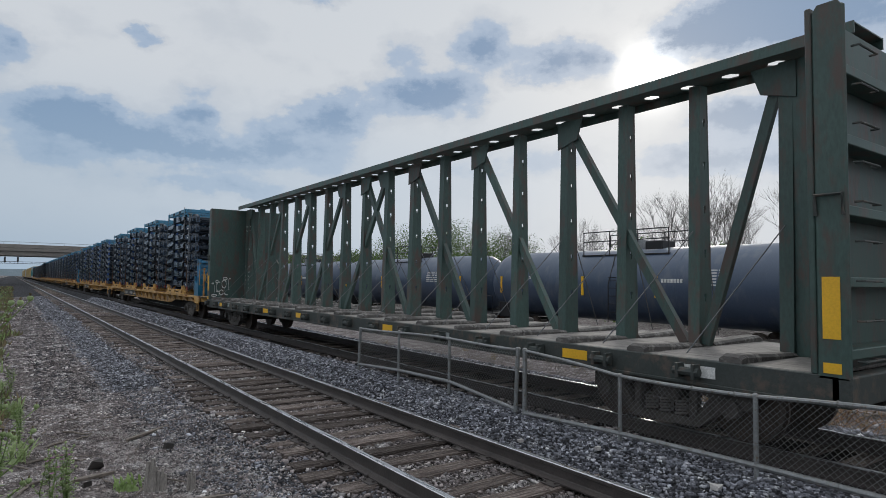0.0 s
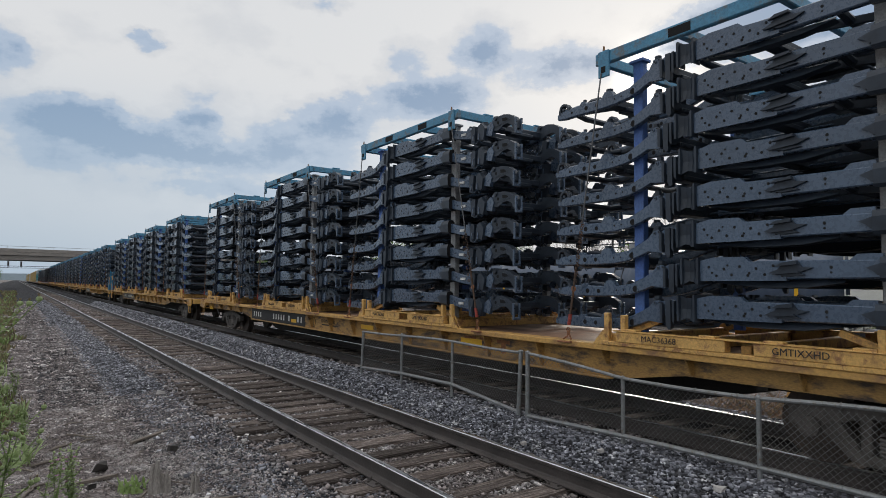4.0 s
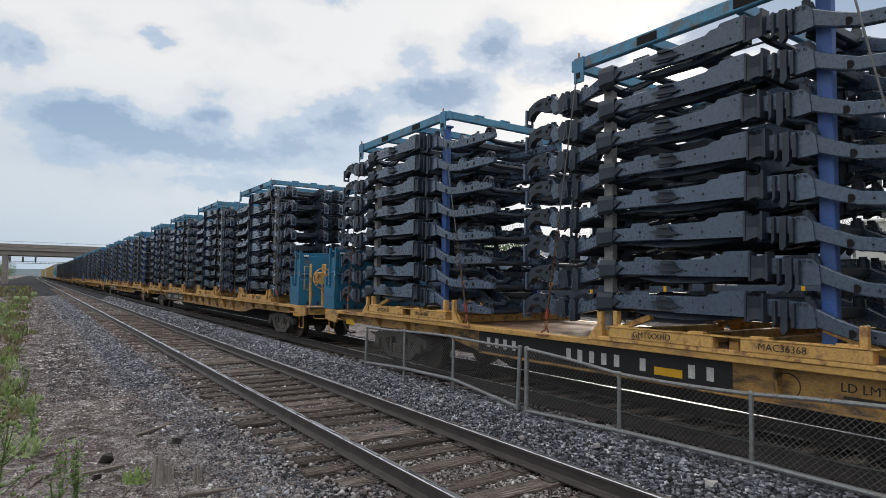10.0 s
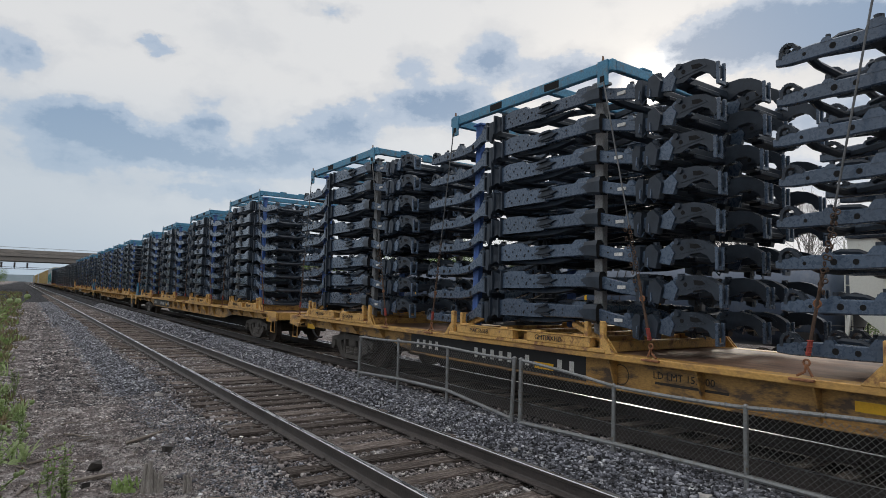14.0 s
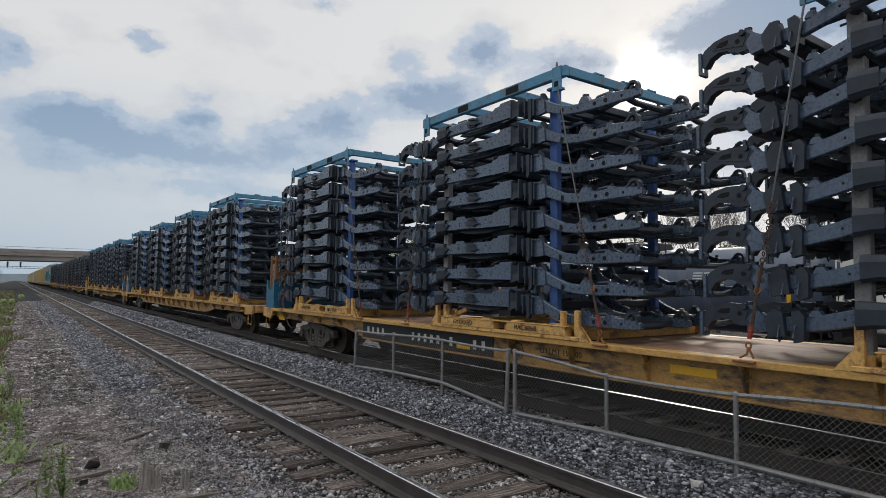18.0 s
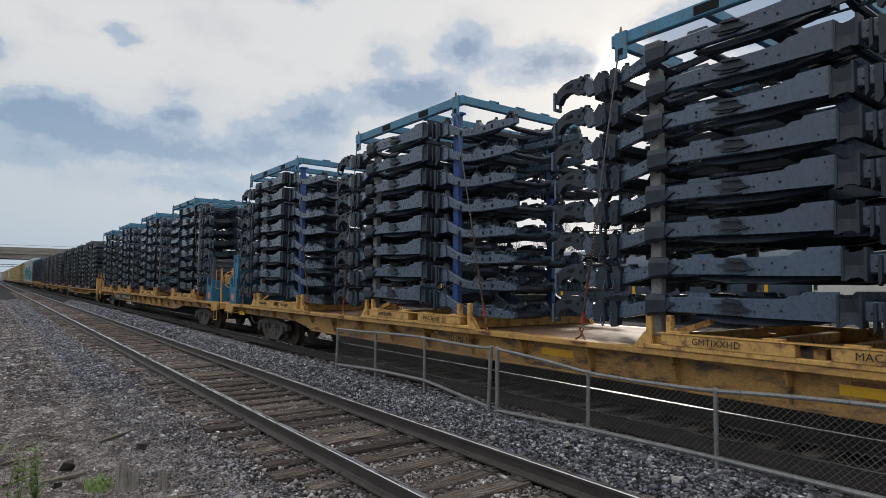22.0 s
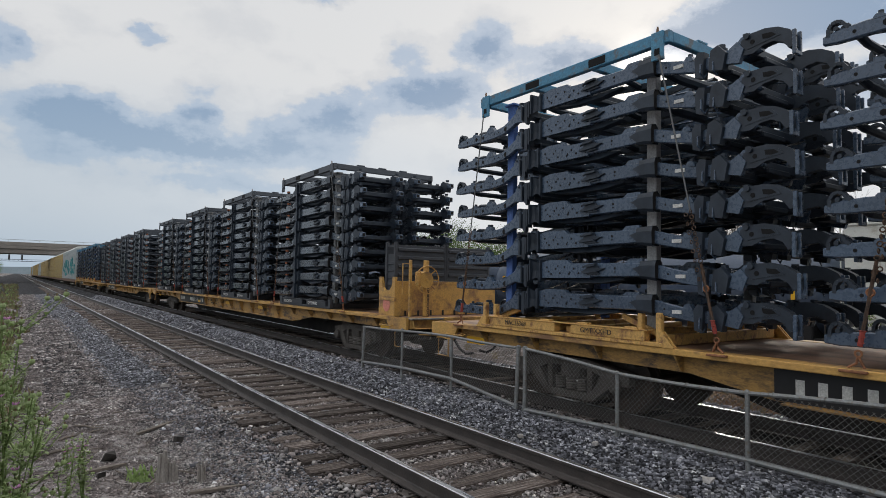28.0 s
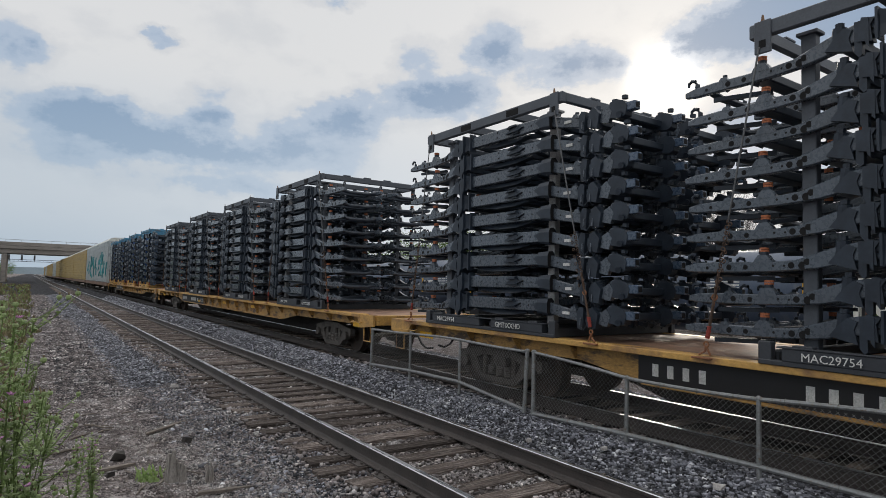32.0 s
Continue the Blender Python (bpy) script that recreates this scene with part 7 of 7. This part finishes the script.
    for p, s in pale:
        t = STONES[int(s * 1000) % 24] * s
        me = bpy.data.meshes.new("stone")
        me.from_pydata([tuple(v) for v in t], [], [tuple(f) for f in STONE_FACES])
        me.materials.append(M["pale_stone"])
        ob = new("stone", me)
        ob.location = p
        tagged(ob, "pale broken stone lying on the gravel", "stone", "loose pale stones")
    for p, s in (((1.71, 8.34, -0.27), 0.075), ((0.86, 7.95, -0.27), 0.095), ((0.72, 7.3, -0.28), 0.06)):
        t = STONES[int(s * 1000) % 24] * s
        me = bpy.data.meshes.new("stone")
        me.from_pydata([tuple(v) for v in t], [], [tuple(f) for f in STONE_FACES])
        me.materials.append(M["under"])
        ob = new("stone", me)
        ob.location = p
        tagged(ob, "dark brown stone lying on the path", "stone")


ballast()


def sticks():
    r = random.Random(9)
    # place, heading, length, thickness; the flat ones are split planks
    data = [((1.68, 9.44), 42, 1.0, 0.030, True), ((0.79, 7.60), 12, 0.42, 0.034, True), ((1.68, 6.36), -8, 0.55, 0.030, True), ((0.82, 9.9), -55, 0.55, 0.016, False), ((0.56, 9.4), 42, 0.36, 0.016, False), ((0.45, 8.6), 20, 0.5, 0.018, False)]
    for k in range(26):
        data.append(((r.uniform(0.1, 1.5), r.uniform(6.6, 11.5)), r.uniform(0, 180), r.uniform(0.12, 0.42), r.uniform(0.006, 0.014), k % 4 == 0))
    for (x, y), a, l, w, plank in data:
        g = Geo(M["wood"])
        if plank:
            g.prism([(-l / 2, -w), (-l * 0.1, -w * 1.3), (l / 2, -w * 0.5), (l * 0.42, w * 0.4), (l * 0.05, w), (-l * 0.46, w * 0.8)], "z", -0.012, w * 0.5)
        else:
            g.tube([(-l / 2, 0, 0), (-l * 0.15, 0.02 * l, 0.012), (l * 0.2, -0.03 * l, 0.008), (l / 2, 0.03 * l, 0.022)], [w * 0.8, w, w * 0.8, w * 0.4], 6)
            if l > 0.3:
                g.tube([(0, 0, 0.01), (l * 0.25, 0.10 * l, 0.03), (l * 0.32, 0.18 * l, 0.04)], [w * 0.5, w * 0.35, w * 0.2], 5)
        ob = part("stick", g, None, "", pose(x, y, ground_height(x, y) + w * 0.6 + 0.006, 0, 0, a))
        tagged(ob, "weathered split plank lying in the dirt" if plank else "dry grey broken branch lying on the path", "stick", "dead wood on the path")
    # a split grey stump by the weeds
    for (x, y, h, w) in ((1.27, 6.98, 0.33, 0.085), (1.36, 6.95, 0.22, 0.06), (1.62, 6.80, 0.20, 0.035)):
        g = Geo(M["pale_wood"])
        for k in range(4):
            a = k * 1.6
            g.tube([(0.03 * math.cos(a), 0.03 * math.sin(a), -0.05), (0.035 * math.cos(a), 0.03 * math.sin(a), h * (0.7 + 0.1 * k))], [w * 0.6, w * 0.25], 5)
        tagged(part("stump", g, None, "", pose(x, y, ground_height(x))), "splintered grey wooden stump on the ground", "stump", "splintered stumps")


sticks()


# ---- weeds and thistles ----
def leaf(g, p, d, up, l, w, slot=0, jag=True):
    """A bent, toothed blade from p along d."""
    side = d.cross(up).normalized()
    rows = []
    for k in range(6):
        u = k / 5
        c = p + d * l * u + up * l * (0.22 * u - 0.45 * u * u)
        ww = w * math.sin(math.pi * min(u * 0.92 + 0.08, 1.0)) * (1.0 if not jag or k % 2 else 0.55)
        rows += [c - side * ww, c + up * 0.012 * w, c + side * ww]
    faces = []
    for k in range(5):
        for j in range(2):
            faces.append((k * 3 + j, k * 3 + j + 1, (k + 1) * 3 + j + 1, (k + 1) * 3 + j))
    g.put(rows, faces, slot)


def build_thistle(x, y, z, h, seed, spread=0.35, flowers=True):
    """A branching thistle: arching stems, each clad with small toothed leaves, and small heads at the tips."""
    rnd = random.Random(seed)
    ob = thing("thistle", pose(x, y, z), "tall green thistle with purple flower heads and spiny leaves" if flowers else "young green thistle with spiny leaves", "weed", "thistles beside the path")
    leaves = Geo(M["leaf"], M["leaf_light"])
    tips = []
    up = Vector((0, 0, 1))
    def clad(a, b, c, n, l0, l1):
        for j in range(n):
            u = (j + rnd.random()) / n
            p = a.lerp(b, u * 2) if u < 0.5 else b.lerp(c, u * 2 - 1)
            w = rnd.uniform(0, 6.28)
            d = Vector((math.cos(w), math.sin(w), rnd.uniform(0.0, 0.8))).normalized()
            l = (l0 + (l1 - l0) * u) * rnd.uniform(0.6, 1.25)
            leaf(leaves, p, d, up, l, l * rnd.uniform(0.18, 0.28), rnd.randint(0, 1))
    for k in range(4 if h > 0.8 else 3):
        a = rnd.uniform(0, 6.28)
        lean = Vector((math.cos(a), math.sin(a), 0)) * spread * rnd.uniform(0.2, 0.9)
        top = lean * h * 0.6 + Vector((0, 0, h * rnd.uniform(0.72, 1.0)))
        mid = top * 0.5 + Vector((rnd.uniform(-0.05, 0.05), rnd.uniform(-0.05, 0.05), 0.05 * h))
        stems = Geo(M["leaf"])
        stems.tube([(0, 0, -0.05), mid, top], [0.006, 0.0045, 0.0025], 6)
        clad(Vector((0, 0, 0)), mid, top, int(46 * h) + 10, 0.11 * min(1, h + 0.2), 0.035)
        tips.append(top)
        for j in range(11 if h > 0.8 else 8):
            u = rnd.uniform(0.45 if h > 0.8 else 0.2, 0.98)
            p = Vector((0, 0, 0)).lerp(mid, u * 2) if u < 0.5 else mid.lerp(top, u * 2 - 1)
            q = p + Vector((rnd.uniform(-1, 1), rnd.uniform(-1, 1), rnd.uniform(0.4, 1.1))).normalized() * min(h, 1.3) * rnd.uniform(0.10, 0.24)
            m = p.lerp(q, 0.5) - Vector((0, 0, 0.015))
            stems.tube([p, m, q], [0.003, 0.0025, 0.0018], 5)
            clad(p, m, q, 12, 0.050, 0.026)
            tips.append(q)
        part("stem", stems, ob, smooth=True)
    tagged(part("foliage", leaves, ob, "toothed grey-green leaves"), kind="stuff")
    if flowers:
        buds = Geo(M["leaf_light"], M["purple"], M["dry"])
        for k, p in enumerate(tips):
            g = Geo(M["leaf_light"], M["purple"], M["dry"]) if k % 8 == 2 else buds
            g.tube([p + Vector((0, 0, -0.004)), p + Vector((0, 0, 0.004)), p + Vector((0, 0, 0.012)), p + Vector((0, 0, 0.018))], [0.003, 0.012, 0.0115, 0.007], 8)
            open_flower = k % 8 == 2
            for j in range(14 if open_flower else 5):
                a = rnd.uniform(0, 6.28)
                r = 0.016 if open_flower else 0.004
                g.tube([p + Vector((0, 0, 0.015)), p + Vector((r * math.cos(a), r * math.sin(a), 0.026 + rnd.uniform(0, 0.005)))], [0.0025, 0.0016], 3, 1 if open_flower else 2)
            if open_flower:
                part("flower_head", g, ob, "purple thistle flower")
        tagged(part("inflorescence", buds, ob, "closed green thistle buds"), kind="stuff")
    return ob


def build_weed(x, y, h, seed, dry=False):
    rnd = random.Random(seed)
    g = Geo(M["dry"] if dry else M["leaf_light"] if seed % 2 else M["leaf"])
    for k in range(26 if not dry else 44):
        a = rnd.uniform(0, 6.28)
        d = Vector((math.cos(a) * 0.5, math.sin(a) * 0.5, rnd.uniform(0.6, 1.6))).normalized()
        p = Vector((rnd.uniform(-0.1, 0.1), rnd.uniform(-0.1, 0.1), -0.01)) * (1 + h)
        leaf(g, p, d, Vector((0, 0, 1)), h * rnd.uniform(0.6, 1.2), (0.006 if dry else 0.018) * (0.6 + h), 0, False)
    g.tube([(0, 0, -0.05), (0, 0, 0.03)], [0.12 * (1 + h), 0.03], 7)
    return tagged(part("weed", g, None, "", pose(x, y, ground_height(x) + 0.02)), "dry tan grass tuft" if dry else "low green leafy weed in the gravel", "weed", "low weeds", "stuff")


build_thistle(-0.16, 2.95, -0.30, 2.08, 1, 0.10)
build_thistle(-0.30, 2.75, -0.30, 1.98, 2, 0.12)
build_thistle(-0.13, 3.20, -0.30, 1.75, 3, 0.14)
build_thistle(-0.38, 2.90, -0.30, 2.10, 4, 0.14)
build_thistle(-0.34, 3.10, -0.30, 1.60, 6, 0.16)
build_thistle(0.50, 6.70, -0.33, 0.62, 7, 0.35)
build_thistle(0.32, 6.45, -0.33, 0.58, 8, 0.4)
build_thistle(0.15, 9.5, -0.33, 0.6, 9, 0.45, False)
build_thistle(-0.1, 11.5, -0.33, 0.65, 10, 0.45, False)
build_thistle(0.05, 14.0, -0.33, 0.5, 11, 0.45, False)
build_weed(1.08, 7.1, 0.17, 4)
build_weed(1.04, 7.15, 0.15, 6)
wr = random.Random(31)
for k in range(170):
    y = 5.5 + k * 0.30 + wr.uniform(0, 1)
    build_weed(wr.uniform(-1.3, 0.35) - 0.02 * y, y, wr.uniform(0.12, 0.42), 40 + k, k % 5 in (1, 3))
for k in range(8):
    build_weed(12 + wr.uniform(0, 4), 3 + k * 2.6, 0.35, 140 + k, True)


def verge():
    """Rough grass along the left edge of the path, out to the far overpass."""
    r = np.random.default_rng(77)
    g = Geo(M["verge"], M["dry"], M["leaf"])
    for k in range(9000):
        y = 9.0 * math.exp(r.uniform(0, 2.75))
        edge = -0.12 + 0.004 * min(y, 60) + 0.5 * noise.noise(Vector((y * 0.35, 5, 0)))
        x = edge - abs(r.normal(0, 1)) * (0.5 + 0.045 * y)
        patch = noise.noise(Vector((x * 0.7, y * 0.25, 2)))
        if patch < -0.15 or (y < 20 and k % 3):
            continue
        w = 0.010 + 0.0011 * y
        h = r.uniform(0.05, 0.20) * (1 + patch) * (1 + y * 0.004)
        a = r.uniform(0, 6.283)
        dx, dy = math.cos(a) * w, math.sin(a) * w
        lx, ly = r.normal(0, 0.35, 2) * h
        z = ground_height(x, y) - 0.01
        g.put([(x - dx, y - dy, z), (x + dx, y + dy, z), (x + lx * 0.5 + dx * 0.7, y + ly * 0.5 + dy * 0.7, z + h * 0.6), (x + lx, y + ly, z + h)], [(0, 1, 2), (0, 2, 3)], int(r.choice([0, 0, 0, 1, 2])))
    tagged(part("verge_grass", g), "rough green and straw-coloured grass along the path", "grass", kind="stuff")


verge()


def beyond_the_train():
    """Scrub, dead branches and a yellow wheel stop on the ground between the train and the siding."""
    r = np.random.default_rng(41)
    g = Geo(M["wood"], M["bin_rust"], M["dry"])
    for k in range(1500):
        x, y = r.uniform(10.6, 18.5), r.uniform(1.5, 20)
        if k < 600:
            x, y = r.normal(12.9, 0.9), r.normal(6.2, 1.0)
        z = ground_height(x, y)
        a, l = r.uniform(0, 6.283), r.uniform(0.15, 0.55)
        rise = r.uniform(0.0, 0.25) if k > 600 else r.uniform(0.1, 0.5)
        p = Vector((x, y, z))
        q = p + Vector((math.cos(a) * l, math.sin(a) * l, rise * 0.8))
        g.tube([p, p.lerp(q, 0.5) + Vector((0, 0, 0.04)), q], [0.010, 0.008, 0.004], 3, (1 if k % 3 else 2) if k < 600 else 0, False)
    tagged(part("dead_brush", g), "rust-brown dry scrub and grey dead branches", "brush", kind="stuff")
    ob = thing("wheel_stop", pose(15.0, 6.6, ground_height(15.0), 0, 0, 25), "faded yellow steel wheel stop with round holes on the dirt", "wheel stop")
    part("body", Geo(M["rack_yellow"]).prism([(-0.5, -0.02), (0.5, -0.02), (0.42, 0.30), (0.1, 0.38), (-0.45, 0.34)], "x", -0.07, 0.07), ob)
    # the round holes are black discs on the face, shade put in as colour
    for y in (-0.22, 0.2):
        part("hole", Geo(M["hole"]).tube([(-0.071, y, 0.16), (-0.076, y, 0.16)], 0.09, 14), ob, "black disc painted as a round hole")
    for k in range(5):
        x, y, a, l = 12.0 + 1.1 * k, 3.2 + 1.7 * ((k * 2) % 5), 30 + 47 * k, 1.4 + 0.3 * k
        b = Geo(M["wood"]).tube([(-l / 2, 0, 0.03), (0, 0.06, 0.07), (l / 2, -0.05, 0.10)], [0.06, 0.05, 0.025], 6)
        tagged(part("log", b, None, "", pose(x, y, ground_height(x), 0, 0, a)), "weathered grey log lying in dry scrub", "log", "dead logs between the tracks")


beyond_the_train()


# ---- ties with plates and spikes, the last and most numerous pieces ----
def tie_mesh(seed, l):
    r = random.Random(seed)
    g = Geo(M["tie"])
    n = 5
    xs = [(-0.5 + i / n) * l for i in range(n + 1)]
    prof = [(-0.115, -0.16), (0.115, -0.16), (0.118, -0.012), (0.102, 0.0), (0.02, -0.006), (-0.03, 0.002), (-0.10, 0.0), (-0.117, -0.014)]
    v = []
    for x in xs:
        e = 0.012 if abs(x) > l / 2 - 0.01 else 0.006
        v += [(x + r.uniform(-0.015, 0.015), a + r.uniform(-e, e), b + r.uniform(-e, e)) for a, b in prof]
    m = len(prof)
    f = [(i * m + k, i * m + (k + 1) % m, (i + 1) * m + (k + 1) % m, (i + 1) * m + k) for i in range(n) for k in range(m)]
    f += [tuple(range(m)), tuple(n * m + k for k in range(m))]
    return g.put(v, f).mesh("tie")


def plate_mesh():
    g = Geo(M["rail_side"])
    g.box((-0.17, -0.095, 0.0), (0.17, 0.095, 0.014), 0.004)
    for x, y in ((-0.105, -0.05), (0.105, 0.05), (-0.14, 0.06), (0.14, -0.06)):
        g.box((x - 0.014, y - 0.010, 0.014), (x + 0.014, y + 0.010, 0.035), 0.003)
    return g.mesh("tie_plate")


def anchor_mesh():
    g = Geo(M["rail_side"])
    g.box((-0.085, -0.02, 0.0), (0.085, 0.02, 0.028), 0.005)
    g.box((0.06, -0.025, 0.0), (0.095, 0.025, 0.055), 0.006)
    return g.mesh("rail_anchor")


TIE_MESHES = [tie_mesh(60 + k, 2.55 + 0.05 * (k % 3)) for k in range(8)]
PLATE, ANCHOR = plate_mesh(), anchor_mesh()


def lay_ties(name, label, x, z, y0, y1, step, plates_to, seed):
    r = random.Random(seed)
    ob = tagged(new(name), label, "railway track", kind="structure")
    y, k = y0, 0
    while y < y1:
        m = pose(x + r.uniform(-0.09, 0.09), y + r.uniform(-0.06, 0.06), z - 0.184 - 0.045 * r.random() ** 2, 0, 0, r.uniform(-2.4, 2.4))
        t = part("tie", None, ob, "", m, data=TIE_MESHES[k % 8])
        if y < plates_to:
            for s in (-0.752, 0.752):
                part("tie_plate", None, t, "", pose(s + (x - m.translation.x), 0, 0.002), data=PLATE)
                if k % 2:
                    part("rail_anchor", None, t, "", pose(s + (x - m.translation.x), 0.14, -0.01, 0, 0, 0 if s > 0 else 180), data=ANCHOR)
        y += step * r.uniform(0.93, 1.07)
        k += 1


lay_ties("near_track_ties", "old split grey-brown wooden railway ties", TRACK_1, 0, -4, 110, 0.50, 28, 1)
lay_ties("train_track_ties", "dark wooden ties under the train", TRACK_2, 0, -6, 40, 0.52, -50, 2)


# ---- everything that rides on the train moves past ----
def travelled(t):
    """How far the train has come after t seconds."""
    at = np.linspace(0, t, 400)
    v = np.interp(at, [r[0] for r in SPEEDS], [r[1] for r in SPEEDS])
    return float(((v[1:] + v[:-1]) / 2 * np.diff(at)).sum())


def motions():
    seconds = [0.5 * k for k in range(65)]
    way = [travelled(t) for t in seconds]
    for ob in MOVING:
        m = ob.matrix_basis
        walk(ob, [(t, Matrix.Translation((0, -d, 0)) @ m) for t, d in zip(seconds, way)])
    # the wheels roll on the rails: 0.42 m radius
    steps = [k / 15 for k in range(481)]
    turns = [math.degrees(travelled(t) / 0.42) for t in steps]
    for car in MOVING:
        if car.get("category") != "railcar" or "autorack" in car.name:
            continue
        side = -1 if abs(car.matrix_basis.to_euler().z) > 1 else 1
        for truck in car.children:
            for wheel in truck.children:
                if wheel.name.startswith("wheelset"):
                    x, y, z = wheel.location
                    walk(wheel, [(t, pose(x, y, z, side * a)) for t, a in zip(steps, turns)])


motions()
